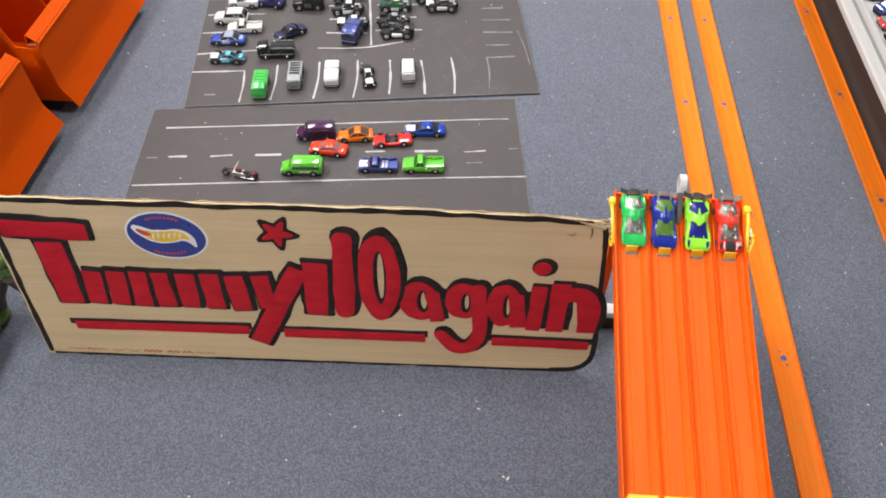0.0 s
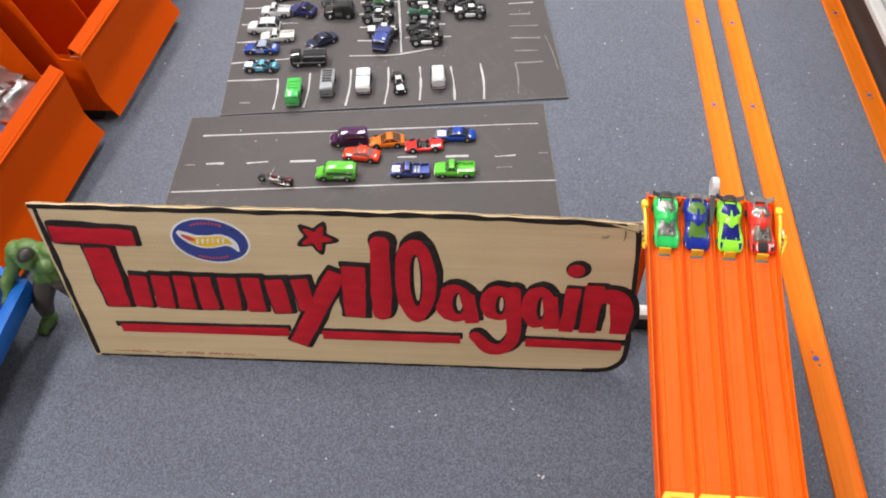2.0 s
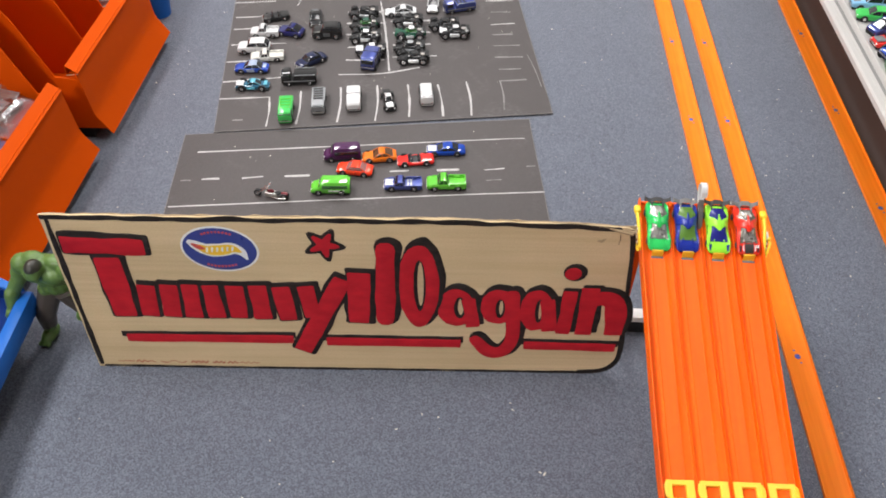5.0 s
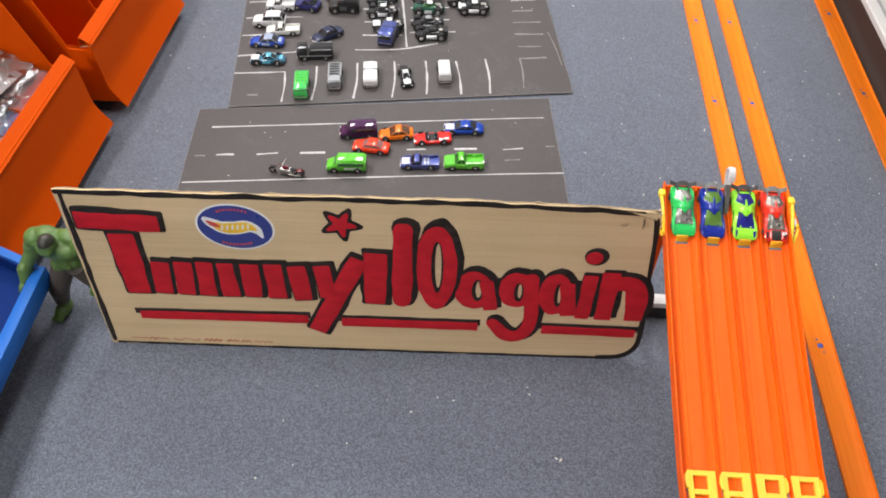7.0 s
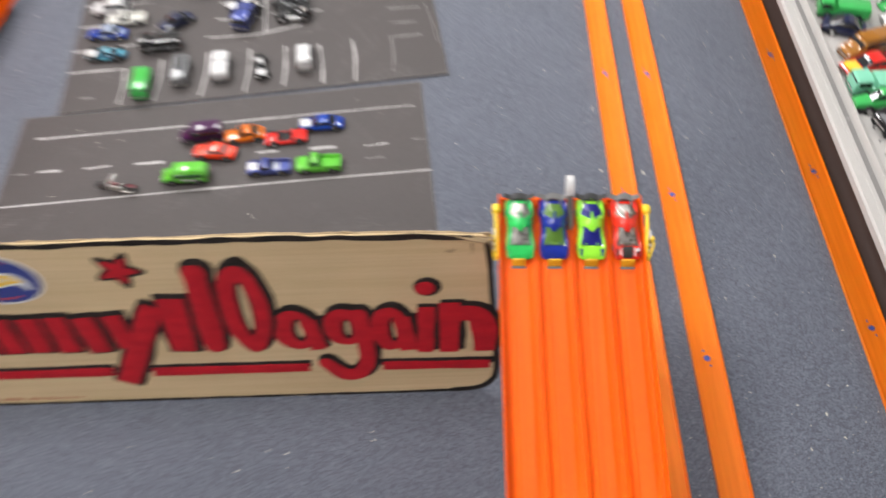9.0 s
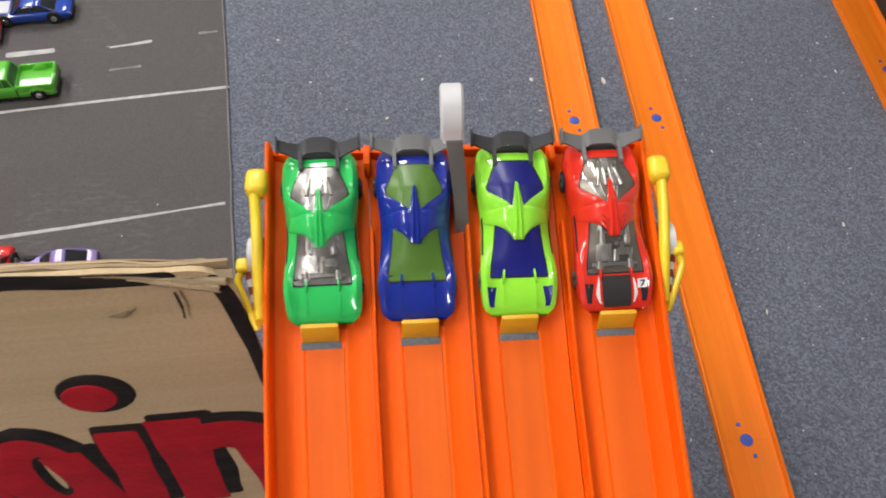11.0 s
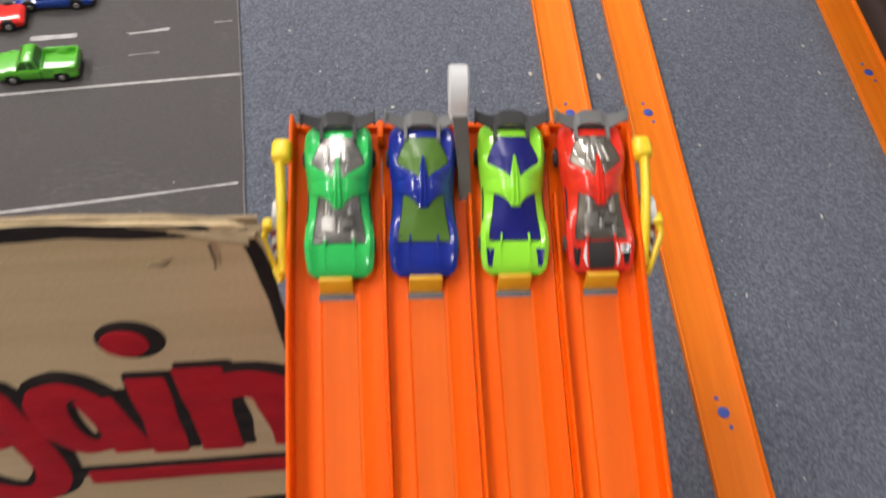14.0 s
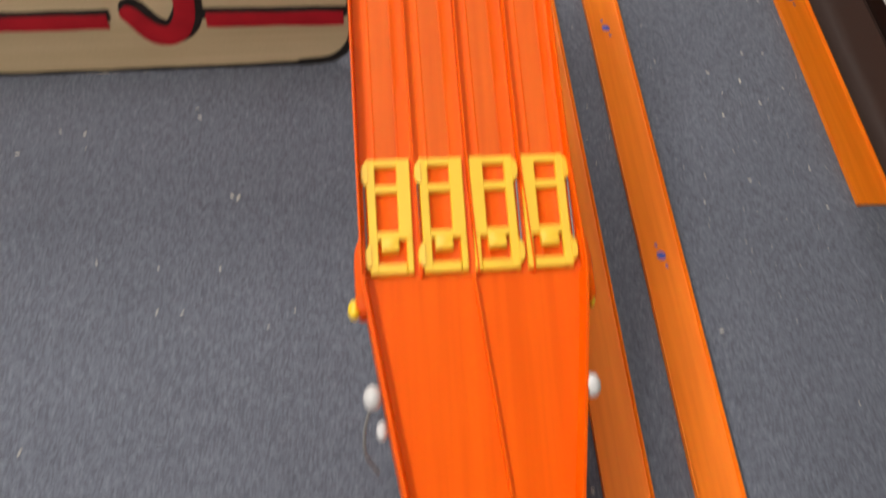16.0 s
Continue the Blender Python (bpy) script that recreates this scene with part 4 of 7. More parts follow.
# ---- orange track strips on the floor ----
def track_strip(name, label, x, y_end, joints, length=0.300, w=0.0405):
    """Track lengths joined end to end, each with raised side lips and the joint's connector dots."""
    st = thing(name, label, "toy track", "orange track strips", pose(x, joints[0], 0.0))
    for k, y in enumerate(joints):
        y0 = y + 0.0001
        y1 = (joints[k + 1] if k + 1 < len(joints) else y_end) - 0.0001
        h = w / 2
        prof = [(-h, 0.0008), (-h, 0.0064), (-h + 0.0014, 0.0066), (-h + 0.0022, 0.0030), (-h + 0.0040, 0.0026), (h - 0.0040, 0.0026), (h - 0.0022, 0.0030), (h - 0.0014, 0.0066), (h, 0.0064), (h, 0.0008)]
        seg = part("track_length", extrude_profile(bmesh.new(), prof, y0 - joints[0], y1 - joints[0]), TRACK, st)
    for y in joints[1:]:
        for r, dx, dy in ((0.0046, 0.0, 0.0), (0.0016, -0.003, 0.0115), (0.0016, 0.003, -0.0115)):
            d = blob(bmesh.new(), dx, y + dy - joints[0], r, r, 0.0005, 0.0026, FLAT, 18)
            part("connector_dot", d, DOT, st, "blue connector dot")
    return st


track_strip("track_strip", "orange plastic toy track strip running under the ramp", 0.466, 2.21, [-0.20, 0.106, 0.406, 0.709, 1.009, 1.307, 1.604, 1.905])
track_strip("track_strip", "orange plastic toy track strip lying on the carpet", 0.5415, 2.21, [-0.20, 0.106, 0.406, 0.709, 1.009, 1.307, 1.604, 1.905])
track_strip("track_strip", "orange plastic toy track strip beside the shelf base", 0.7785, 2.25, [0.459, 0.760, 1.061, 1.361, 1.661, 1.961])


# ---- cardboard sign ----
su, sn, sv = Vector((0.99879, 0.04916, 0)), Vector((0.04873, -0.98992, 0.13295)), Vector((-0.00654, 0.13279, 0.99112))
SM = Matrix((su, -sn, sv)).transposed().to_4x4()
SM.translation = (-0.543, 0.620, 0.0008)
sign = thing("cardboard_sign", "brown cardboard sign with red painted lettering standing on the carpet", "sign", m=SM)


def top_edge(u):
    return 0.2925 - 0.010 * max(0, (u - 0.55) / 0.25) ** 1.6 + 0.0016 * noise.noise(Vector((u * 40, 0, 0))) + 0.0022 * noise.noise(Vector((u * 9, 3, 0)))


def sign_outline(inset=0.0, rough=1.0):
    out = []
    for k in range(151):
        u = 0.0 + 0.757 * k / 150
        out.append((u, 0.0009 * rough * noise.noise(Vector((u * 70, 7, 0))) + 0.0012 * rough * max(0.0, noise.noise(Vector((u * 160, 3, 0))))))
    for k in range(1, 10):
        a = -math.pi / 2 + math.pi / 2 * k / 9
        out.append((0.757 + 0.042 * math.cos(a), 0.036 + 0.036 * math.sin(a)))
    for k in range(1, 14):
        v = 0.036 + (0.268 - 0.036) * k / 13
        out.append((0.799 - 0.013 * k / 13 + 0.0008 * noise.noise(Vector((v * 60, 1, 5))), v))
    for k in range(1, 6):
        a = math.pi / 2 * k / 5
        out.append((0.771 + 0.015 * math.cos(a), 0.268 + (top_edge(0.771) - 0.268) * math.sin(a)))
    for k in range(1, 70):
        u = 0.771 * (1 - k / 69)
        out.append((u - 0.004 * (k == 69), top_edge(u)))
    for k in range(1, 12):
        v = top_edge(0) * (1 - k / 12)
        out.append((-0.003 * v / 0.29 + 0.0009 * noise.noise(Vector((v * 60, 9, 5))), v))
    return out


O = sign_outline()
part("board", prism(bmesh.new(), O, "y", 0.0, 0.0026), KRAFT, sign)
# second ply with a ragged top behind the first
b = bmesh.new()
back = [(0.0, 0.004)] + [(0.78, 0.004)] + [(u, top_edge(u) + 0.0002 + 0.0040 * max(0, noise.noise(Vector((u * 55, 2, 4)))) + 0.0014 * noise.noise(Vector((u * 14, 2, 8)))) for u in np.linspace(0.785, 0.0, 110)]
prism(b, back, "y", 0.0029, 0.0044)
part("torn_edge", b, TORN, sign, "torn brown cardboard edge")
# plies that have come apart behind the top edge, and flaps folded over the worn corner
for k in range(4):
    cells = []
    for q in range(30):
        u = 0.45 + (0.334 - 0.003 * k) * q / 29
        f = max(0.0, (u - 0.66) / 0.12)
        yy = 0.0047 + 0.0009 * k + 0.0009 * f * k + 0.0005 * min(1, 3 * f) * noise.noise(Vector((u * 45, k * 3.1, 0)))
        top = top_edge(min(u, 0.771)) - 0.0004 - 0.0007 * k - 0.0040 * f ** 3 + 0.0009 * (0.4 + f) * noise.noise(Vector((u * 70, k * 5.3, 2)))
        cells.append([(u, yy, top - 0.012), (u, yy + 0.0008, top - 0.012), (u, yy + 0.0008, top), (u, yy, top)])
    part("ply", rings_mesh(bmesh.new(), cells), TORN if k % 2 else KRAFT, sign, "loose torn cardboard ply")
for k in range(5):
    # each ply leaves the face further along, leans out over the front and droops towards the corner
    cells = []
    u0, u1 = 0.726 + 0.0075 * k, 0.7862 - 0.0014 * k - 0.0012 * (k % 2)
    for q in range(26):
        f = q / 25
        u = u0 + (u1 - u0) * f
        g = max(0.0, (u - 0.726) / 0.062)
        top = top_edge(min(u, 0.771)) - 0.0002 - 0.0012 * k * g - 0.0034 * g ** 2 + 0.0007 * noise.noise(Vector((u * 120, k * 4.7, 6)))
        fore = -0.0004 - (0.0009 * k + 0.0004) * g ** 1.5 - 0.0010 * g * noise.noise(Vector((u * 75, k * 2.3, 1)))
        hang = 0.0012 + (0.0040 + 0.0003 * k) * g ** 1.6 * (1.0 + 0.35 * noise.noise(Vector((u * 95, k * 6.1, 9))))
        curl = 0.0022 * g * f ** 4
        line = [(fore + 0.0026 * g, top), (fore + 0.0008 * g, top - 0.0008), (fore, top - 0.40 * hang), (fore + 0.0004 * g + curl * 0.5, top - 0.78 * hang), (fore + 0.0013 * g + curl, top - hang)]
        cells.append([(u, yy, zz) for yy, zz in line] + [(u, yy + 0.0007, zz - 0.0002) for yy, zz in reversed(line)])
    part("torn_ply", rings_mesh(bmesh.new(), cells), TORN_PALE if k % 2 else TORN, sign, "torn cardboard ply curling over the corner")
part("hanging_shred", cyl(cyl(bmesh.new(), (0.7640, -0.0020, 0.2740), (0.7648, -0.0026, 0.2650), 0.0006, seg=6), (0.7648, -0.0026, 0.2650), (0.7638, -0.0018, 0.2575), 0.0004, seg=6), BLACK_PAINT, sign, "thin dark hanging shred")


def border(pts, w, n=3):
    return stroke(bmesh.new(), pts, w, 0.0004, 0.0, n=n, wobble=0.5)


part("border", border([(u, top_edge(u) - 0.0040 + 0.002 * noise.noise(Vector((u * 22, 8, 1)))) for u in np.linspace(0.0, 0.752, 34)] + [(0.7620, 0.2810)], 0.0078), BLACK_PAINT, sign, "black painted border")
part("border", border([(0.005 + 0.0012 * noise.noise(Vector((v * 40, 2, 1))), v) for v in np.linspace(0.008, 0.284, 16)], 0.0074), BLACK_PAINT, sign, "black painted border")
part("border", border([(u, 0.0022 + 0.0012 * noise.noise(Vector((u * 20, 4, 4)))) for u in np.linspace(0.01, 0.74, 30)], 0.0042), BLACK_PAINT, sign, "black painted border")
part("border", border([(0.74, 0.0030), (0.772, 0.0065), (0.789, 0.019), (0.7962, 0.040), (0.7950, 0.09), (0.7900, 0.16), (0.7856, 0.23), (0.7826, 0.262), (0.7790, 0.2770)], 0.0074), BLACK_PAINT, sign, "black painted border")


LEVEL = [0.0016]


def longer(pts, e):
    """A straight bar's two ends, each moved out by e."""
    d = Vector((pts[1][0] - pts[0][0], pts[1][1] - pts[0][1])).normalized() * e
    return [(pts[0][0] - d.x, pts[0][1] - d.y), (pts[1][0] + d.x, pts[1][1] + d.y)]


def painted(name, strokes, label="", dx=0.0026, dy=0.0030):
    """Red painted strokes with their black outline, thrown up and to the right; each coat lies a little under the one before."""
    base = LEVEL[0]
    LEVEL[0] -= 0.00014 if name != "paint_bar" else 0.00003
    bar = name == "paint_bar"
    b = bmesh.new()
    for q, (pts, w, closed) in enumerate(strokes):
        pts = longer(pts, 0.42 * w) if bar else pts
        stroke(b, pts, w * (1.0 if closed else 1.06), base + 0.00012 + 0.00004 * q, 0.0, closed=closed, wobble=0.16, square=bar)
    red = part(name, b, RED_PAINT, sign, label)
    b = bmesh.new()
    for q, (pts, w, closed) in enumerate(strokes):
        pts = longer(pts, 0.42 * w + 0.0040) if bar else pts
        stroke(b, [(p[0] + dx, p[1] + dy) for p in pts], w * (1.0 if closed else 1.06) + 0.0085, base - 0.00003 * q, 0.0, closed=closed, wobble=0.22, square=bar)
    part("outline", b, BLACK_PAINT, red, "black painted outline")
    return red


# the first word, as plain bars
for p, q, w in (((0.026, 0.2430), (0.112, 0.2405), 0.0280), ((0.0680, 0.205), (0.0690, 0.127), 0.0350), ((0.1095, 0.160), (0.1065, 0.123), 0.0245),
                ((0.1415, 0.161), (0.1385, 0.122), 0.0250), ((0.1715, 0.162), (0.1695, 0.121), 0.0250), ((0.2010, 0.161), (0.2020, 0.121), 0.0250),
                ((0.2350, 0.160), (0.2345, 0.122), 0.0260), ((0.2680, 0.161), (0.2690, 0.121), 0.0265), ((0.3015, 0.159), (0.3050, 0.119), 0.0265),
                ((0.3370, 0.162), (0.3410, 0.124), 0.0245), ((0.3840, 0.176), (0.3250, 0.054), 0.0270), ((0.4120, 0.184), (0.4090, 0.119), 0.0330)):
    painted("paint_bar", [([p, q], w, False)])
# the number and the second word
def annulus(bm, u, v, ru, rv, hu, hv, hru, hrv, h, grow=0.0, seg=36):
    """A painted ring: an outer oval with an oval left bare inside it."""
    rows = []
    for k, z, inner in ((1.0, 0.0, False), (0.975, 0.8, False), (0.93, 1.0, False), (1.12, 1.0, True), (1.04, 0.8, True), (1.0, 0.0, True)):
        ring = []
        for i in range(seg):
            a = 2 * math.pi * i / seg
            uneven = 1 + 0.05 * noise.noise(Vector((3 * math.cos(a) + u * 90, 3 * math.sin(a), v * 50)))
            if inner:
                x, y = hu + max(0.002, hru - grow) * k * uneven * math.cos(a), hv + max(0.004, hrv - grow) * k * uneven * math.sin(a)
            else:
                x, y = u + (ru + grow) * k * uneven * math.cos(a), v + (rv + grow) * k * uneven * math.sin(a)
            ring.append(bm.verts.new((x, -h * z, y)))
        rows.append(ring)
    for p, q in zip(rows, rows[1:]):
        for i in range(seg):
            bm.faces.new((p[i], p[(i + 1) % seg], q[(i + 1) % seg], q[i]))
    return bm


def lettered(name, rings, strokes, dx=0.0042, dy=0.0052):
    """A painted character made of ovals and flat-ended strokes, over its black outline."""
    base = LEVEL[0]
    LEVEL[0] -= 0.00014
    b, o = bmesh.new(), bmesh.new()
    for u, v, ru, rv, hu, hv, hru, hrv in rings:
        annulus(b, u, v, ru, rv, hu, hv, hru, hrv, base + 0.00012)
        annulus(o, u + dx, v + dy, ru, rv, hu + dx * 0.3, hv + dy * 0.3, hru, hrv, base, 0.0036)
    for q, (pts, w, flat) in enumerate(strokes):
        stroke(b, pts, w, base + 0.00016 + 0.00004 * q, 0.0, wobble=0.18, square=flat)
        stroke(o, [(p[0] + dx, p[1] + dy) for p in pts], w + 0.0072, base - 0.00004 * (q + 1), 0.0, wobble=0.26, square=flat)
    red = part(name, b, RED_PAINT, sign)
    part("outline", o, BLACK_PAINT, red, "black painted outline")
    return red


lettered("digit", [], [([(0.4512, 0.2400), (0.4492, 0.18), (0.4470, 0.1130)], 0.0290, False)])
lettered("digit", [(0.4962, 0.1755, 0.0300, 0.0795, 0.4972, 0.1770, 0.0080, 0.0440)], [])
lettered("letter", [(0.5490, 0.1360, 0.0282, 0.0375, 0.5545, 0.1355, 0.0078, 0.0195)], [([(0.5665, 0.152), (0.5710, 0.124), (0.5740, 0.0985)], 0.0220, True)])
lettered("letter", [(0.6095, 0.1385, 0.0272, 0.0345, 0.6125, 0.1345, 0.0064, 0.0170)],
         [([(0.6290, 0.160), (0.6325, 0.112), (0.6320, 0.070), (0.6190, 0.0465), (0.5990, 0.0460), (0.5795, 0.0690)], 0.0215, False)])
lettered("letter", [(0.6640, 0.1325, 0.0250, 0.0410, 0.6690, 0.1310, 0.0060, 0.0215)], [([(0.6790, 0.152), (0.6830, 0.124), (0.6858, 0.0915)], 0.0220, True)])
lettered("letter", [], [([(0.7103, 0.1690), (0.7083, 0.126), (0.7060, 0.0865)], 0.0212, True)])
lettered("letter", [], [([(0.7378, 0.1750), (0.7371, 0.126), (0.7363, 0.0855)], 0.0258, True), ([(0.7400, 0.1530), (0.7580, 0.1570), (0.7735, 0.1490), (0.7800, 0.1220), (0.7805, 0.0855)], 0.0285, True)])
for u, v, ru, rv in ((0.7098, 0.2030, 0.0118, 0.0112),):
    d = part("paint_dot", blob(bmesh.new(), u, v, ru, rv, 0.0006, 0.0009), RED_PAINT, sign)
    part("outline", blob(bmesh.new(), u + 0.0032, v + 0.002, ru + 0.0050, rv + 0.0048, 0.0008, 0.0), BLACK_PAINT, d, "black painted outline")
for p, q in (((0.060, 0.0650), (0.307, 0.0660)), ((0.358, 0.0630), (0.556, 0.0620)), ((0.652, 0.0605), (0.787, 0.0575))):
    b = stroke(bmesh.new(), [p, q], 0.0165, 0.0006, 0.0009, wobble=0.12, square=True, n=10)
    un = part("underline", b, RED_PAINT, sign, "red painted underline")
    part("outline", stroke(bmesh.new(), [(p[0] - 0.007, p[1] + 0.0075), (q[0] + 0.004, q[1] + 0.0080)], 0.0125, 0.0008, 0.0, wobble=0.2, square=True, n=10), BLACK_PAINT, un, "black painted outline")


def star_f(r):
    def f(a):
        k = ((a - math.radians(95)) / (2 * math.pi / 5)) % 1
        k = abs(k - 0.5) * 2
        return r + (1 - r) * k ** 1.5
    return f


st = part("star", blob(bmesh.new(), 0.3690, 0.2480, 0.0235, 0.0245, 0.0006, 0.0009, seg=40, f=star_f(0.40), tilt=-0.55), RED_PAINT, sign, "red painted star")
part("outline", blob(bmesh.new(), 0.3690, 0.2480, 0.0325, 0.0330, 0.0008, 0.0, seg=40, f=star_f(0.50), tilt=-0.55), BLACK_PAINT, st, "black painted outline")

# oval sticker with a flame-like swoosh and small plain bars
STICK_WHITE = mat("white_sticker", (0.72, 0.72, 0.72), 0.3, vary=0.03)
STICK_BLUE = mat("blue_sticker_print", (0.028, 0.045, 0.23), 0.3, vary=0.08, scale=60)
STICK_YEL = mat("yellow_sticker_print", (0.80, 0.50, 0.03), 0.3, vary=0.1, scale=80)
STICK_RED = mat("red_sticker_print", (0.55, 0.06, 0.05), 0.3, vary=0.1, scale=80)
stk = part("sticker", blob(bmesh.new(), 0.2270, 0.2380, 0.0530, 0.0392, 0.0003, 0.0002, seg=40, tilt=-0.10), STICK_WHITE, sign, "glossy oval sticker with white rim")
part("field", blob(bmesh.new(), 0.2270, 0.2380, 0.0502, 0.0366, 0.0003, 0.0004, seg=40, tilt=-0.10), STICK_BLUE, stk, "dark blue oval field")
SW = [(0.1855, 0.2530), (0.1960, 0.2450), (0.2100, 0.2375), (0.2270, 0.2370), (0.2440, 0.2400), (0.2560, 0.2340), (0.2625, 0.2210)]


def swoosh(w, base, material, pts, name, label):
    line = smooth_line([(p[0], p[1], 0) for p in pts], 5)
    b = bmesh.new()
    rows = []
    for i, p in enumerate(line):
        t = i / (len(line) - 1)
        d = (line[min(i + 1, len(line) - 1)] - line[max(i - 1, 0)]).normalized()
        nn = Vector((-d.y, d.x, 0)) * w * float(np.interp(t, (0, 0.12, 0.40, 0.62, 0.85, 1), (0.25, 0.62, 1.0, 0.95, 0.55, 0.12)))
        rows.append([(p.x + nn.x, -base, p.y + nn.y), (p.x + nn.x, -base - 0.0002, p.y + nn.y), (p.x - nn.x, -base - 0.0002, p.y - nn.y), (p.x - nn.x, -base, p.y - nn.y)])
    rings_mesh(b, rows)
    return part(name, b, material, stk, label)


swoosh(0.0112, 0.0008, STICK_WHITE, SW, "swoosh", "white swoosh")
swoosh(0.0088, 0.0011, STICK_YEL, SW[1:-1], "swoosh", "yellow swoosh")
swoosh(0.0036, 0.0014, STICK_RED, [(0.1900, 0.2485), (0.1990, 0.2425), (0.2080, 0.2390)], "swoosh", "red swoosh tip")
for k in range(6):
    u0 = 0.2090 + 0.0070 * k
    part("print_bar", stroke(bmesh.new(), [(u0, 0.2335 + 0.0006 * k), (u0 + 0.0016, 0.2415 + 0.0004 * k)], 0.0026, 0.0002, 0.0014, n=2, square=True), STICK_WHITE, stk)
for k in range(9):
    a = math.radians(118 - 7 * k)
    for sg in (1, -1):
        aa = a * sg
        u, v = 0.2260 + 0.040 * math.cos(aa), 0.2380 + 0.0300 * math.sin(aa)
        tx, tv = -0.040 * math.sin(aa), 0.030 * math.cos(aa)
        s = 0.0013 / math.hypot(tx, tv)
        part("print_bar", stroke(bmesh.new(), [(u - tx * s, v - tv * s), (u + tx * s, v + tv * s)], 0.0034, 0.0002, 0.0008, n=2, square=True), STICK_RED, stk)
# a faint handwritten note along the bottom, as bars
for u0, u1 in ((0.032, 0.056), (0.060, 0.088), (0.098, 0.136), (0.144, 0.170), (0.178, 0.196), (0.200, 0.216), (0.220, 0.248)):
    pts = [(u, 0.0125 + 0.0022 * math.sin(u * 900)) for u in np.linspace(u0, u1, 8)]
    part("note_bar", stroke(bmesh.new(), pts, 0.0022, 0.0002, 0.0, n=3, wobble=0.8), NOTE_INK, sign, "thin red handwritten mark")
# a dent with torn skin
for u, v in ((0.741, 0.262),):
    part("tear", blob(bmesh.new(), u, v, 0.0055, 0.0022, 0.0010, 0.0, seg=12, tilt=0.3, f=lambda a: 1 + 0.3 * math.sin(3 * a)), TORN, sign, "small torn patch")


# ---- black boards with chalk lines ----
def board(name, label, corners, z):
    """A thin board with slightly wavy rim, in plan."""
    ob = thing(name, label, "play mat")
    pts = []
    for k in range(4):
        a, c = Vector(corners[k]), Vector(corners[(k + 1) % 4])
        for i in range(12):
            p = a.lerp(c, i / 12)
            w = 0.0010 * noise.noise(Vector((p.x * 18, p.y * 18, k)))
            pts.append((p.x + w, p.y + w))
    part("sheet", prism(bmesh.new(), pts, "z", z, z + 0.0020), ROAD, ob)
    # pale rims: the highlight along the cut edges is put into their colour
    for k in range(4):
        rim = bmesh.new()
        rows = []
        for i in range(13):
            p, q = Vector(pts[(12 * k + i) % 48]), Vector(pts[(12 * k + i + 1) % 48] if i < 12 else pts[(12 * k + 11) % 48])
            d = (q - p).normalized() * (1 if i < 12 else -1)
            o = Vector((d.y, -d.x))
            w = 0.0010 + 0.0008 * noise.noise(Vector((p.x * 22, p.y * 22, 5)))
            rows.append([(*(p + o * 0.0004), z + 0.0006), (*(p + o * 0.0004), z + 0.00225), (*(p - o * w), z + 0.00225), (*(p - o * w), z + 0.0006)])
        rings_mesh(rim, rows)
        part("highlight_edge", rim, BOARD_EDGE, ob, "pale cut edge with its highlight in the colour")
    return ob


road = board("road_board", "black foam-board toy road with white chalk lines", [(-0.530, 0.800), (0.182, 0.800), (0.128, 1.286), (-0.574, 1.184)], 0.0)
lot = board("parking_board", "black foam-board toy car park with chalk bays", [(-0.517, 1.194), (0.177, 1.306), (0.092, 1.86), (-0.618, 1.83)], 0.0024)


def chalk(ob, pts, w=0.0042, z=0.0020, thin=False):
    w *= 0.88
    pts = [(p[0] + 0.0012 * noise.noise(Vector((p[0] * 30, p[1] * 30, 1))), p[1] + 0.0012 * noise.noise(Vector((p[0] * 30, p[1] * 30, 2)))) for p in pts]
    if len(pts) == 2:
        a, c = Vector(pts[0]), Vector(pts[1])
        n = max(2, int((c - a).length / 0.035))
        pts = [a.lerp(c, i / n) + Vector((0, 0.0009 * noise.noise(Vector((i * 1.7, a.x * 9, c.y * 9))))) for i in range(n + 1)]
    part("chalk_line", stroke(bmesh.new(), pts, w, 0.00025, z, n=5, wobble=0.95, put=FLAT), CHALK_THIN if thin else CHALK, ob)


chalk(road, [(-0.532, 1.132), (-0.20, 1.177), (0.06, 1.214), (0.117, 1.221)], 0.0034)
chalk(road, [(-0.544, 0.974), (-0.25, 1.013), (-0.02, 1.042), (0.153, 1.063)], 0.0038)
chalk(road, [(-0.30, 0.870), (-0.004, 0.907), (0.161, 0.931)], 0.0032)
for x0, y0, x1, y1, th in ((-0.502, 1.053, -0.472, 1.057, 0), (-0.426, 1.061, -0.389, 1.069, 0), (-0.345, 1.073, -0.300, 1.078, 0), (-0.143, 1.101, -0.110, 1.105, 0),
                           (-0.052, 1.111, -0.013, 1.116, 0), (0.041, 1.119, 0.075, 1.125, 0), (0.122, 1.134, 0.136, 1.137, 1), (-0.542, 1.047, -0.525, 1.049, 1), (0.045, 1.089, 0.070, 1.092, 1)):
    chalk(road, [(x0, y0), (x1, y1)], 0.0048, thin=bool(th))
LZ = 0.0044
chalk(lot, [(-0.533, 1.305), (-0.430, 1.320)], z=LZ)
for x0, y0, x1, y1, th in ((-0.415, 1.221, -0.429, 1.320, 0), (-0.355, 1.232, -0.366, 1.344, 0), (-0.271, 1.245, -0.281, 1.363, 0), (-0.193, 1.255, -0.204, 1.378, 0),
                           (-0.124, 1.274, -0.137, 1.384, 0), (-0.053, 1.280, -0.072, 1.390, 0), (0.007, 1.287, -0.010, 1.405, 0), (0.075, 1.312, 0.065, 1.414, 1), (0.065, 1.414, 0.121, 1.423, 1)):
    chalk(lot, [(x0, y0), ((x0 + x1) / 2 + 0.003, (y0 + y1) / 2), (x1, y1)], 0.0042, LZ, bool(th))
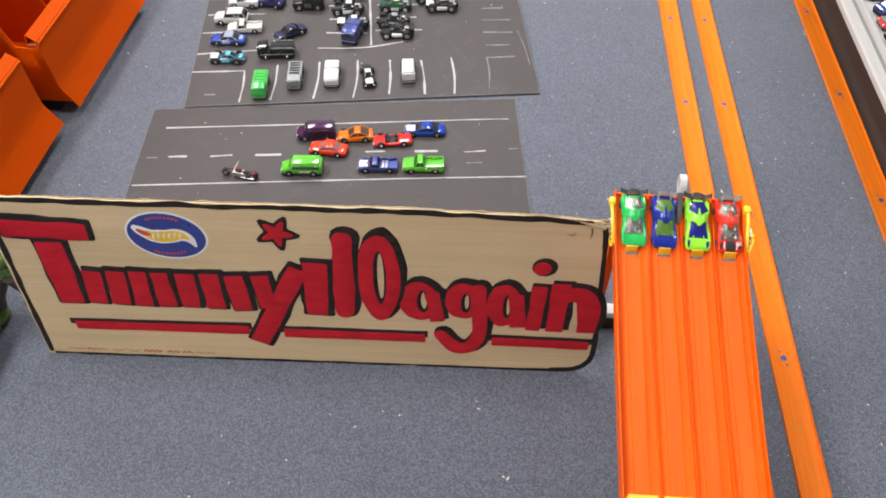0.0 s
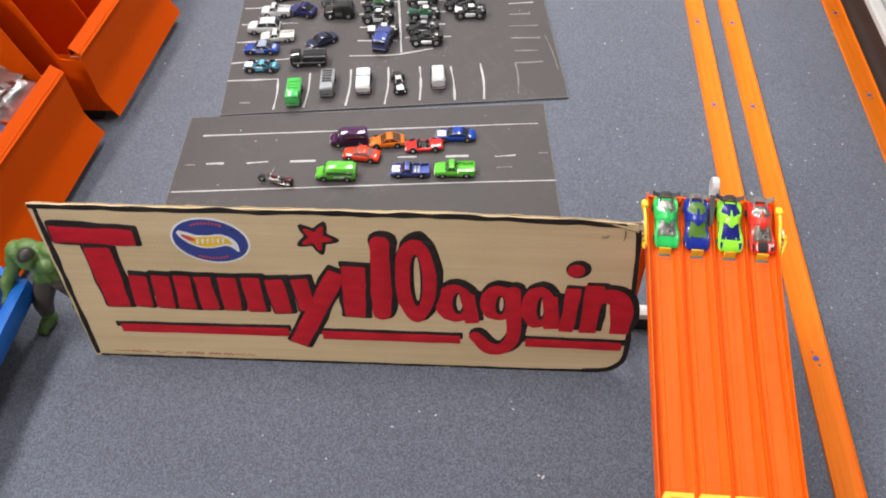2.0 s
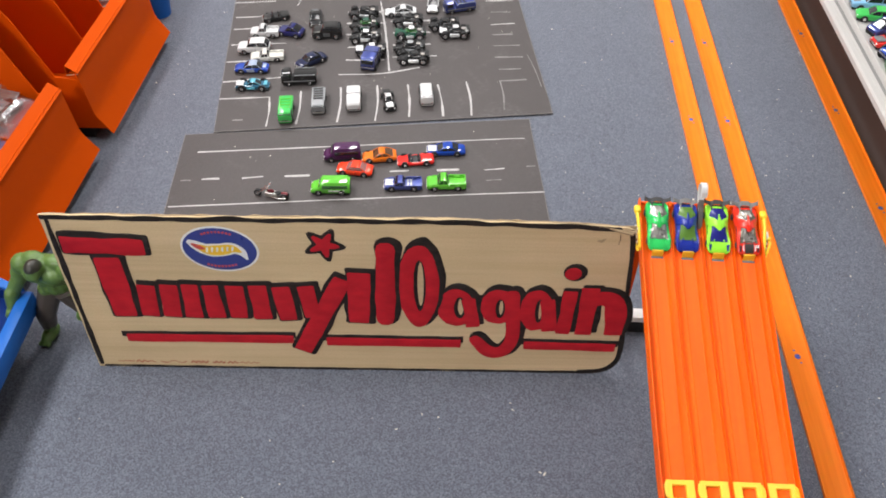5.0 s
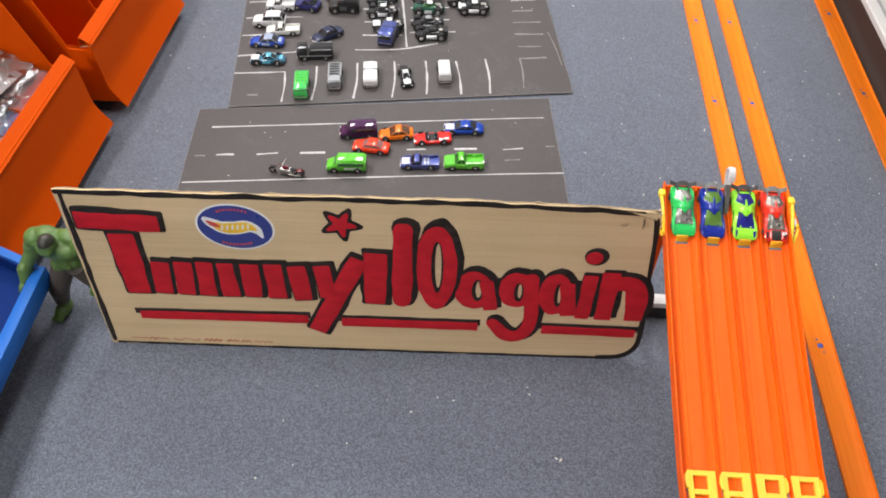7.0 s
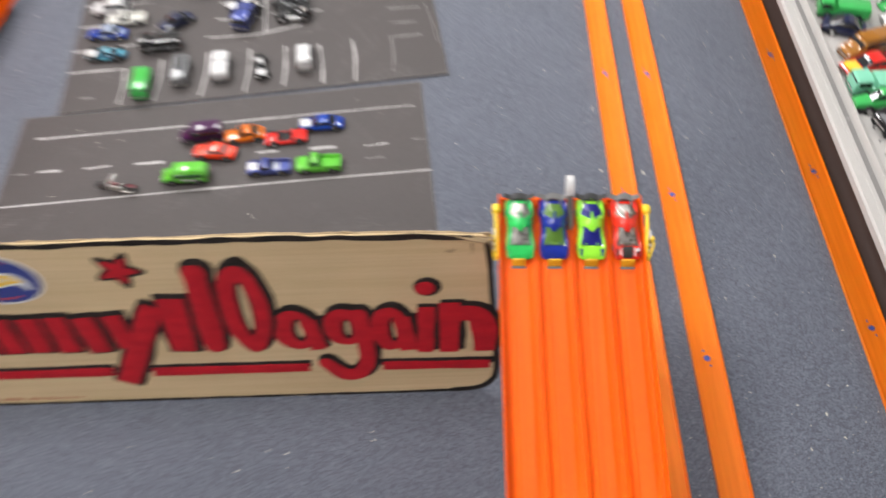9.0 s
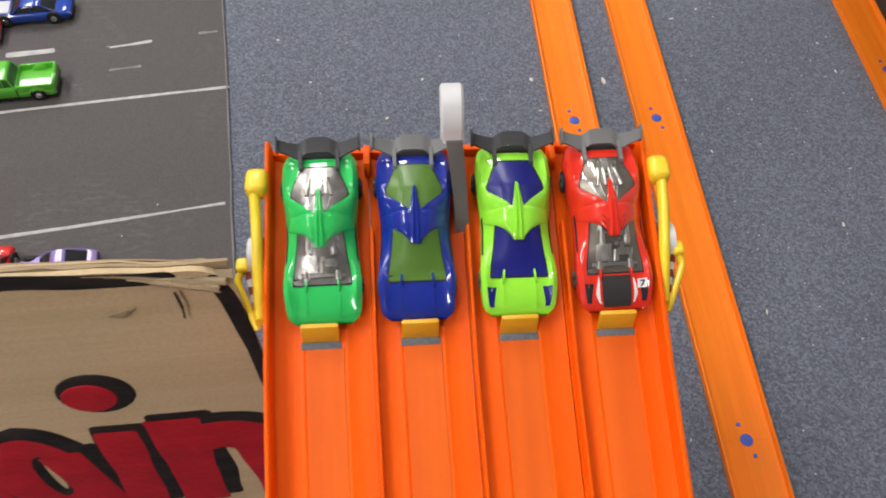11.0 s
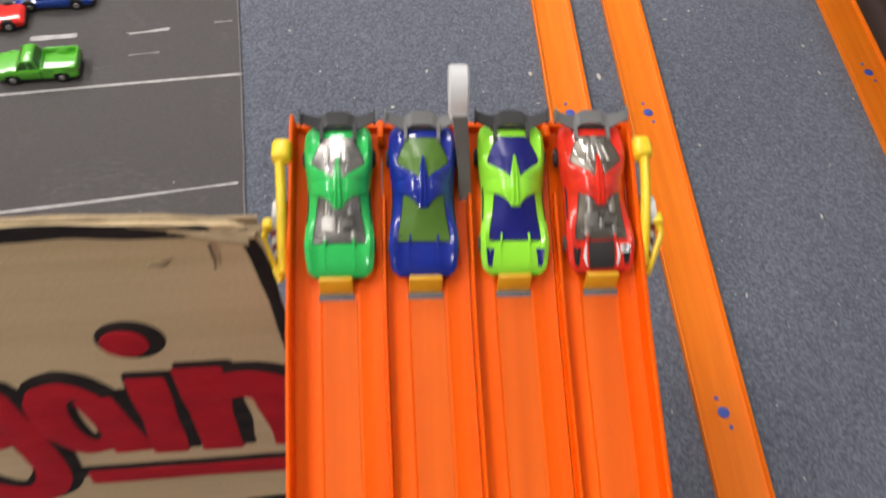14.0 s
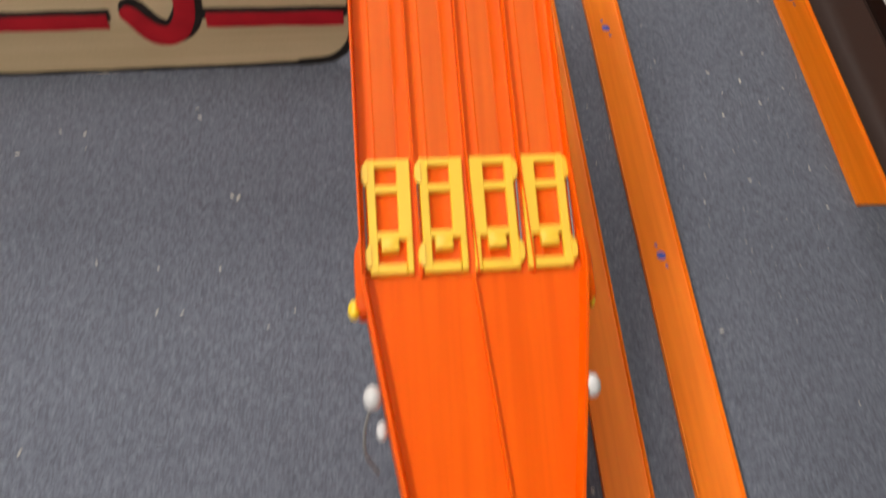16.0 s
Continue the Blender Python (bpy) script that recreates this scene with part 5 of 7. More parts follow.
for x0, y0, x1, y1, th in ((-0.578, 1.632, -0.491, 1.645, 0), (-0.559, 1.512, -0.436, 1.530, 0), (-0.541, 1.367, -0.421, 1.392, 0), (-0.569, 1.579, -0.470, 1.594, 0), (-0.552, 1.443, -0.44, 1.460, 0),
                           (-0.595, 1.70, -0.50, 1.715, 0), (0.040, 1.702, 0.085, 1.706, 1), (0.041, 1.645, 0.094, 1.654, 0), (0.045, 1.600, 0.090, 1.606, 1), (0.048, 1.553, 0.108, 1.560, 1), (0.053, 1.506, 0.114, 1.511, 1), (0.063, 1.459, 0.110, 1.464, 1)):
    chalk(lot, [(x0, y0), (x1, y1)], 0.0044, LZ, bool(th))
for x0, y0, x1, y1, th in ((0.025, 1.755, 0.090, 1.762, 0), (-0.288, 1.523, -0.225, 1.530, 0), (-0.300, 1.575, -0.220, 1.583, 0), (-0.305, 1.625, -0.215, 1.633, 0), (-0.310, 1.675, -0.225, 1.684, 0), (-0.285, 1.47, -0.20, 1.478, 0),
                           (-0.180, 1.490, -0.083, 1.503, 0), (-0.185, 1.540, -0.10, 1.550, 0), (-0.19, 1.590, -0.105, 1.60, 0), (-0.20, 1.642, -0.11, 1.652, 0)):
    chalk(lot, [(x0, y0), (x1, y1)], 0.0044, LZ, bool(th))
chalk(lot, [(-0.237, 1.731), (-0.215, 1.62), (-0.197, 1.52), (-0.184, 1.436)], 0.0044, LZ)
chalk(lot, [(-0.292, 1.413), (-0.20, 1.424), (-0.118, 1.453)], 0.0044, LZ)
chalk(lot, [(0.126, 1.52), (0.143, 1.46), (0.155, 1.40)], 0.002, LZ, True)
chalk(lot, [(-0.488, 1.235), (-0.470, 1.237)], 0.006, LZ, True)
chalk(lot, [(-0.43, 1.80), (-0.44, 1.70)], 0.0044, LZ)
chalk(lot, [(-0.08, 1.80), (-0.077, 1.70)], 0.0044, LZ)


# ---- small die-cast vehicles ----
def hull_ring(x, hw, z0, z1, tw):
    """A rounded body section, twenty points round."""
    h = z1 - z0
    right = [(hw * 0.84, z0), (hw * 0.96, z0 + 0.10 * h), (hw, z0 + 0.30 * h), (hw, z0 + 0.52 * h), (hw * (0.30 + 0.70 * (0.5 + 0.5 * tw)) + hw * 0.06, z0 + 0.72 * h),
             (hw * (0.5 + 0.5 * tw), z0 + 0.85 * h), (hw * tw, z0 + 0.945 * h), (hw * tw * 0.80, z0 + 0.98 * h), (hw * tw * 0.45, z1), (hw * tw * 0.12, z1 + 0.01 * h)]
    return [(x, min(y, hw), z) for y, z in right] + [(x, -min(y, hw), z) for y, z in reversed(right)]


def eased(rows, n, soft=True):
    """Stations between the given ones, rounded off by averaging where the outline is soft."""
    ss = np.linspace(rows[0][0], rows[-1][0], n)
    if not soft:
        ss = np.array(sorted(set(list(ss) + [r[0] for r in rows])))
    cols = [np.interp(ss, [r[0] for r in rows], [r[k] for r in rows]) for k in range(1, len(rows[0]))]
    if soft:
        for c in cols:
            for _ in range(2):
                c[1:-1] = (c[:-2] + 2 * c[1:-1] + c[2:]) / 4
    return [(float(v), *[float(c[i]) for c in cols]) for i, v in enumerate(ss)]


# lower body: (s, half width, z low, z high, top width); cabin: (s, half width, z top); both in fractions
STYLES = {}
STYLES["sedan"] = (((0, .80, .22, .42, .8), (.05, .95, .16, .55, .85), (.28, 1, .14, .62, .9), (.72, 1, .14, .64, .9), (.94, .96, .16, .62, .85), (1, .84, .24, .50, .8)),
              ((.27, .80, .60), (.42, .70, .97), (.66, .70, 1.0), (.83, .80, .62)), (.42, .67))
STYLES["coupe"] = (((0, .78, .20, .38, .8), (.06, .95, .14, .50, .85), (.32, 1, .12, .56, .9), (.74, 1, .12, .64, .9), (.95, .97, .16, .62, .9), (1, .86, .26, .52, .8)),
              ((.32, .82, .55), (.50, .68, .96), (.64, .68, 1.0), (.90, .78, .62)), (.50, .67))
STYLES["van"] = (((0, .80, .16, .40, .85), (.04, .92, .12, .52, .85), (.17, .97, .10, .58, .86), (.27, .98, .10, .97, .80), (.5, .98, .10, 1.0, .82), (.93, .98, .10, .99, .82), (1, .93, .14, .92, .80)), None, None)
STYLES["suv"] = (((0, .88, .20, .52, .9), (.04, .97, .16, .60, .9), (.30, 1, .14, .66, .92), (.95, 1, .14, .66, .92), (1, .94, .20, .60, .9)),
            ((.28, .88, .64), (.36, .78, .97), (.90, .78, 1.0), (.98, .88, .64)), (.36, .90))
STYLES["pickup"] = (((0, .88, .20, .52, .9), (.04, .97, .16, .60, .9), (.28, 1, .14, .64, .92), (.56, 1, .14, .64, .92), (.57, 1, .14, .46, .95), (.96, 1, .14, .46, .95), (.965, 1, .14, .62, .95), (1, .96, .2, .62, .9)),
               ((.26, .84, .62), (.36, .74, .98), (.50, .74, 1.0), (.56, .82, .62)), (.36, .50))
STYLES["open"] = (((0, .80, .22, .40, .8), (.05, .95, .16, .52, .85), (.34, 1, .14, .60, .9), (.36, 1, .14, .50, .9), (.66, 1, .14, .50, .9), (.68, 1, .14, .64, .9), (.94, .96, .16, .62, .85), (1, .84, .24, .50, .8)),
             ((.30, .78, .58), (.38, .70, .88), (.40, .70, .88), (.42, .70, .56)), None)
STYLES["truck"] = (((0, .92, .16, .80, .9), (.05, .98, .12, .96, .9), (.26, .98, .12, 1.0, .9), (.28, .98, .12, .46, .95), (.34, .98, .12, .46, .95), (.36, 1, .12, .80, .97), (.97, 1, .12, .80, .97), (1, .98, .16, .76, .95)), None, None)
STYLES["block"] = (((0, .86, .18, .70, .88), (.03, .95, .13, .88, .90), (.10, .98, .11, .96, .92), (.5, .98, .11, 1.0, .93), (.90, .98, .11, .97, .92), (.97, .95, .13, .90, .90), (1, .88, .18, .74, .88)), None, None)
STYLES["buggy"] = (((0, .30, .20, .34, .8), (.08, .40, .16, .44, .8), (.26, .50, .14, .58, .7), (.48, .60, .14, .66, .7), (.70, .60, .14, .70, .7), (.90, .46, .18, .62, .7), (1, .36, .26, .50, .7)), None, None)
STYLES["racer"] = (((0, .55, .16, .30, .8), (.10, .62, .12, .42, .8), (.30, .72, .12, .55, .7), (.55, .80, .12, .62, .7), (.80, .74, .14, .58, .7), (1, .60, .22, .46, .7)),
              ((.34, .50, .54), (.46, .42, .92), (.60, .42, .95), (.76, .50, .58)), (.46, .60))


def car_meshes(style, L, W, H):
    low, cab, roof = STYLES[style]
    soft = style in ("sedan", "coupe", "van", "suv", "racer", "block", "buggy")
    b = bmesh.new()
    rings_mesh(b, [hull_ring((s - 0.5) * L, hw * W / 2, z0 * H, z1 * H, tw) for s, hw, z0, z1, tw in eased(low, 30, soft)])
    out = {"body": b}
    if cab:
        c = bmesh.new()
        base = 0.50 * H
        rows = [(s, hw + (0.10 if zt > 0.8 else 0.0), zt, hw / (hw + 0.10) if zt > 0.8 else 0.9) for s, hw, zt in cab]
        rows = eased(rows, 16)
        rings_mesh(c, [hull_ring((s - 0.5) * L, hw * W / 2, base, zt * H, tw) for s, hw, zt, tw in rows])
        out["cabin"] = c
    if roof:
        # a crowned roof skin, thick at its rim
        r = bmesh.new()
        top, under = [], []
        hw = cab[1][1] * W / 2 * 1.04
        for i in range(9):
            f = i / 8
            s = roof[0] - 0.012 + (roof[1] - roof[0] + 0.024) * f
            zt = float(np.interp(s, [k[0] for k in rows], [k[2] for k in rows])) * H
            pinch = 1 - 0.06 * (2 * f - 1) ** 4
            top.append([((s - 0.5) * L, hw * pinch * w, zt + 0.0009 * (1 - 0.55 * w * w) - 0.0009 * (2 * f - 1) ** 4) for w in (-1, -0.85, -0.45, 0, 0.45, 0.85, 1)])
        vs = [[r.verts.new(p) for p in row] for row in top]
        lo = [[r.verts.new((p[0], p[1], p[2] - 0.0014)) for p in row] for row in top]
        for a, c2 in ((vs, 1), (lo, -1)):
            for p, q in zip(a, a[1:]):
                for j in range(6):
                    r.faces.new((p[j], p[j + 1], q[j + 1], q[j]))
        loop = [(i, 0) for i in range(9)] + [(8, j) for j in range(1, 7)] + [(i, 6) for i in range(7, -1, -1)] + [(0, j) for j in range(5, 0, -1)]
        for (i, j), (i2, j2) in zip(loop, loop[1:] + loop[:1]):
            r.faces.new((vs[i][j], vs[i2][j2], lo[i2][j2], lo[i][j]))
        out["roof"] = r
    return out


def car_pillars(style, L, W, H):
    """Slim pillars from the roof's corners and middle down to the sills."""
    low, cab, roof = STYLES[style]
    zt, hw = max(k[2] for k in cab) * H - 0.0006, cab[1][1] * W / 2 * 1.01
    mid = (roof[0] + roof[1]) / 2
    for s0, s1 in ((roof[0], cab[0][0] + 0.02), (roof[1], cab[-1][0] - 0.02), (mid, mid)):
        for sy in (-1, 1):
            yield cyl(bmesh.new(), ((s0 - 0.5) * L, sy * hw, zt), ((s1 - 0.5) * L, sy * cab[0][1] * W / 2 * 1.06, 0.62 * H), 0.0007, seg=6)


TAIL = mat("red_tail_lens", (0.45, 0.012, 0.010), 0.25, vary=0.1, scale=90)


def toy_car(label, style, body, x, y, head, z=0.0020, L=0.070, W=0.029, H=0.0215, roof=None, glass=None, trim=None, group="toy cars on the boards", wheel=0.0057, lift=0.0, tilt=0.0, name="toy_car", fat=0.0, patch=None, rungs=0, stripe=None, print_bar=None):
    """A die-cast vehicle: nose towards -x at heading 0."""
    car = thing(name, label, "toy car", group, pose(x, y, z, tilt, 0, head))
    ms = car_meshes(style, L, W, H)
    for bm in ms.values():
        bm.transform(Matrix.Translation((0, 0, lift)))
    part("body", ms["body"], P_BLACK if style == "buggy" and body is not P_PINE else body, car)
    if "cabin" in ms:
        part("cabin_window", ms["cabin"], glass or DARKGLASS, car, "dark cabin windows")
    if "roof" in ms:
        part("roof", ms["roof"], roof or body, car)
        for pl in car_pillars(style, L, W, H):
            pl.transform(Matrix.Translation((0, 0, lift)))
            part("pillar", pl, roof or body, car)
    if style == "open":
        part("cockpit", boxed(-0.125 * L, 0.15 * L, -W * 0.36, W * 0.36, 0.45 * H + lift, 0.53 * H + lift, 0.0006), CHASSIS, car, "black open cockpit")
        for sy in (-1, 1):
            part("seat", boxed(0.06 * L, 0.13 * L, sy * W * 0.18 - 0.0035, sy * W * 0.18 + 0.0035, 0.50 * H + lift, 0.78 * H + lift, 0.0012), TYRE, car)
    if style in ("van", "truck"):
        h0, h1 = (0.60 * H + lift, 0.86 * H + lift)
        x0, x1 = (-0.20 * L, 0.44 * L) if style == "van" else (-0.46 * L, -0.26 * L)
        for sy in (-1, 1):
            part("side_window", boxed(x0, x1, sy * W * 0.475 - 0.0008, sy * W * 0.475 + 0.0008, h0, h1, 0.0004), glass or DARKGLASS, car)
        if style == "van":
            wm = Matrix.Translation((-0.272 * L, 0, 0.76 * H + lift)) @ Matrix.Rotation(radians(28), 4, "Y")
            part("windscreen", boxed(-0.0010, 0.0006, -W * 0.40, W * 0.40, -0.17 * H, 0.15 * H, 0.0003, m=wm), glass or DARKGLASS, car)
            part("roof", boxed(-0.20 * L, 0.45 * L, -W * 0.385, W * 0.385, 0.985 * H + lift, 1.035 * H + lift, 0.0008), roof or body, car)
        else:
            part("windscreen", boxed(-0.498 * L, -0.47 * L, -W * 0.40, W * 0.40, h0, h1, 0.0003), glass or DARKGLASS, car)
    if style == "block":
        part("roof_seam", boxed(-0.012 * L, 0.012 * L, -W * 0.452, W * 0.452, 0.955 * H + lift, 1.012 * H + lift, 0.0003), CHASSIS, car, "black seam across the roof")
        part("windscreen", boxed(-0.505 * L, -0.46 * L, -W * 0.40, W * 0.40, 0.54 * H + lift, 0.83 * H + lift, 0.0008), glass or DARKGLASS, car)
        for sy in (-1, 1):
            for q in range(3):
                part("side_window", boxed((-0.36 + 0.25 * q) * L, (-0.15 + 0.25 * q) * L, sy * W * 0.476 - 0.0008, sy * W * 0.476 + 0.0008, 0.58 * H + lift, 0.80 * H + lift, 0.0004), glass or DARKGLASS, car)
    if stripe:
        for sy in (-1, 1):
            part("side_stripe", boxed(-0.44 * L, 0.46 * L, sy * W * 0.5 - 0.0004, sy * W * 0.5 + 0.0004, 0.36 * H + lift, 0.44 * H + lift, 0.0002), stripe, car)
            part("roof_rail", boxed(-0.10 * L, 0.46 * L, sy * W * 0.44 - 0.0007, sy * W * 0.44 + 0.0007, 0.80 * H + lift, 0.86 * H + lift, 0.0003), stripe, car)
    if print_bar:
        part("side_print", boxed(-0.04 * L, 0.36 * L, -W * 0.497 - 0.0003, -W * 0.497 + 0.0004, 0.34 * H + lift, 0.46 * H + lift, 0.0001), print_bar, car)
    if style == "pickup":
        for sy in (-1, 1):
            part("bed_side", boxed(0.075 * L, 0.485 * L, sy * W * 0.455 - 0.0009, sy * W * 0.455 + 0.0009, 0.40 * H + lift, 0.69 * H + lift, 0.0005), body, car)
            for sx in (-0.30, 0.29):
                part("fender", ball(bmesh.new(), (sx * L, sy * W * 0.43, 0.36 * H + lift), 0.105 * L, 1.0, 0.40, 0.95, 16, 10), body, car)
        part("tailgate", boxed(0.470 * L, 0.492 * L, -W * 0.45, W * 0.45, 0.40 * H + lift, 0.69 * H + lift, 0.0005), body, car)
    if patch:
        for sy in (-1, 1):
            part("door_patch", boxed(-0.13 * L, 0.10 * L, sy * W * 0.497 - 0.0004, sy * W * 0.497 + 0.0003, 0.26 * H + lift, 0.55 * H + lift, 0.0002), patch, car)
        part("boot_patch", boxed(0.34 * L, 0.44 * L, -W * 0.25, W * 0.25, 0.58 * H + lift, 0.655 * H + lift, 0.0005), patch, car)
    rz0 = 0.785 if style == "truck" else 0.50
    for q in range(rungs):
        x0 = -0.11 + 0.115 * q if style == "truck" else 0.10 + 0.085 * q
        part("bed_slot", boxed(x0 * L, (x0 + 0.055) * L, -W * 0.33, W * 0.33, rz0 * H + lift, (rz0 + 0.035) * H + lift, 0.0003), CHASSIS if style == "truck" else P_SILVER, car)
        part("ladder_rung", boxed((x0 + 0.058) * L, (x0 + 0.085) * L, -W * 0.38, W * 0.38, rz0 * H + lift, (rz0 + 0.10) * H + lift, 0.0005), body, car)
    if trim:
        part("bonnet_trim", boxed(-0.47 * L, -0.24 * L, -W * 0.30, W * 0.30, 0.55 * H + lift, 0.635 * H + lift, 0.0010), trim, car)
    zb = 0.30 * H + lift
    if style != "buggy":
        part("chassis", boxed(-0.47 * L, 0.47 * L, -W * 0.465, W * 0.465, 0.0016 + lift, 0.22 * H + lift, 0.0006), CHASSIS, car, "black chassis")
    for sx in (-0.30, 0.29) if style != "buggy" else ():
        for sy in (-1, 1):
            part("wheel_arch", cyl(bmesh.new(), (sx * L, sy * (W / 2 - 0.003), wheel), (sx * L, sy * (W / 2 + 0.0003), wheel), wheel * 1.22, seg=16), CHASSIS, car)
    if style not in ("racer", "buggy"):
        part("front_bumper", boxed(-0.512 * L, -0.488 * L, -W * 0.43, W * 0.43, zb - 0.0012, zb + 0.0008, 0.0005), CHROME if body is not P_CORAL else CHASSIS, car, "chrome bumper")
        part("rear_bumper", boxed(0.490 * L, 0.510 * L, -W * 0.43, W * 0.43, zb - 0.0012, zb + 0.0008, 0.0005), CHASSIS, car)
        part("grille", boxed(-0.502 * L, -0.484 * L, -W * 0.22, W * 0.22, zb + 0.0010, zb + 0.0028, 0.0003), CHASSIS, car)
        for sy in (-1, 1):
            part("tail_light", boxed(0.488 * L, 0.503 * L, sy * W * 0.34 - 0.0015, sy * W * 0.34 + 0.0015, zb + 0.0012, zb + 0.0026, 0.0003), TAIL, car)
            part("door_line", boxed(0.055 * L, 0.062 * L, sy * W * 0.5 - 0.0003, sy * W * 0.5 + 0.0002, 0.24 * H + lift, 0.56 * H + lift), CHASSIS, car)
    if style == "buggy":
        cage = roof or CHASSIS
        part("floor_plate", boxed(-0.42 * L, 0.42 * L, -W * 0.30, W * 0.30, 0.0030, 0.0056, 0.0008), CHASSIS, car)
        part("cockpit", boxed(-0.15 * L, 0.20 * L, -W * 0.215, W * 0.215, 0.56 * H, 0.72 * H, 0.0022), glass or DARKGLASS, car, "dark open cockpit")
        part("nose_panel", boxed(-0.40 * L, -0.22 * L, -W * 0.15, W * 0.15, 0.46 * H, 0.57 * H, 0.0012), trim or P_BLACK, car)
        part("engine", boxed(0.22 * L, 0.36 * L, -W * 0.14, W * 0.14, 0.60 * H, 0.80 * H, 0.0014), CHROME_DARK, car, "dark cast engine")
        part("roof_panel", boxed(-0.05 * L, 0.13 * L, -W * 0.17, W * 0.17, 0.94 * H, 0.99 * H, 0.0006), patch or cage, car)
        part("rear_wing", boxed(0.38 * L, 0.49 * L, -W * 0.30, W * 0.30, 0.80 * H, 0.85 * H, 0.0006), CHASSIS, car)
        part("wing_strut", boxed(0.40 * L, 0.44 * L, -W * 0.04, W * 0.04, 0.50 * H, 0.81 * H, 0.0004), CHASSIS, car)
        for sx in (-0.30, 0.29):
            part("axle", cyl(bmesh.new(), (sx * L, -W * 0.44, wheel), (sx * L, W * 0.44, wheel), 0.0013, seg=8), CHASSIS, car)
        for sy in (-1, 1):
            part("side_pod", boxed(-0.15 * L, 0.16 * L, sy * W * 0.36 - 0.0036, sy * W * 0.36 + 0.0036, 0.0050, 0.46 * H, 0.0018), body, car)
            part("cage_bar", cyl(bmesh.new(), (-0.13 * L, sy * W * 0.20, 0.60 * H), (-0.03 * L, sy * W * 0.16, 0.96 * H), 0.0010, seg=6), cage, car)
            part("cage_bar", cyl(bmesh.new(), (0.11 * L, sy * W * 0.16, 0.96 * H), (0.34 * L, sy * W * 0.17, 0.62 * H), 0.0010, seg=6), cage, car)
            part("damper", cyl(bmesh.new(), (-0.27 * L, sy * W * 0.30, wheel), (-0.18 * L, sy * W * 0.14, 0.62 * H), 0.0011, seg=6), CHASSIS, car)
    for sx in (-0.30, 0.29):
        for sy in (-1, 1):
            c = cyl(bmesh.new(), (sx * L, sy * (W / 2 - 0.0042 - fat), wheel), (sx * L, sy * (W / 2 + 0.0011), wheel), wheel, seg=18)
            wh = part("wheel", c, TYRE, car)
            part("rim", cyl(bmesh.new(), (sx * L, sy * (W / 2 + 0.0009), wheel), (sx * L, sy * (W / 2 + 0.0016), wheel), wheel * 0.58, wheel * 0.5, seg=12), RIM, wh)
    for sy in (-1, 1) if style != "buggy" else ():
        part("headlight", ball(bmesh.new(), (-0.485 * L, sy * W * 0.32, 0.42 * H + lift), 0.0016, 0.6, 1.2, 0.9, 8, 6), WHITE_PL, car)
    return car


P_GREEN = paint("leaf_green", (0.11, 0.48, 0.04))
P_PURPLE = paint("plum", (0.055, 0.012, 0.060))
P_ORANGE = paint("amber_orange", (0.72, 0.16, 0.008))
P_RED = paint("signal_red", (0.68, 0.022, 0.016))
P_CORAL = paint("coral_red", (0.78, 0.045, 0.012))
P_BLUE = paint("mid_blue", (0.010, 0.050, 0.33), 0.22)
P_DEEP = paint("deep_navy", (0.010, 0.015, 0.050))
P_GREY = paint("mid_grey", (0.11, 0.115, 0.12), 0.3, 0.4)
P_STEEL = paint("steel_blue", (0.050, 0.068, 0.24), 0.25, 0.4)
P_SKYPALE = paint("pale_blue_grey", (0.30, 0.36, 0.48))
P_NAVY = paint("navy", (0.016, 0.018, 0.105))
P_CREAM = paint("cream_white", (0.63, 0.63, 0.585))
P_WHITE = paint("white", (0.61, 0.615, 0.62))
P_BLACK = paint("black", (0.012, 0.012, 0.013))
P_SILVER = paint("silver", (0.25, 0.26, 0.27), 0.3, 0.4)
P_TEAL = paint("teal", (0.015, 0.10, 0.17))
P_PINE = paint("pine_green", (0.012, 0.075, 0.045))
P_SKYBLUE = paint("pale_sky", (0.12, 0.42, 0.55))
P_LILAC = paint("lilac", (0.32, 0.24, 0.55), 0.25, 0.3)
P_BUS = paint("bus_green", (0.05, 0.46, 0.09))
# rose and amber windows carry painted reflections in their base colour
ROSE_REFLECTION = mat("window_rose_reflection", (0.30, 0.13, 0.12), 0.12, vary=0.15, scale=80, coat=0.8)
AMBER_REFLECTION = mat("window_amber_reflection", (0.10, 0.05, 0.025), 0.12, vary=0.15, scale=80, coat=0.8)
GREENGLASS = mat("green_window", (0.03, 0.12, 0.03), 0.1, coat=0.6)

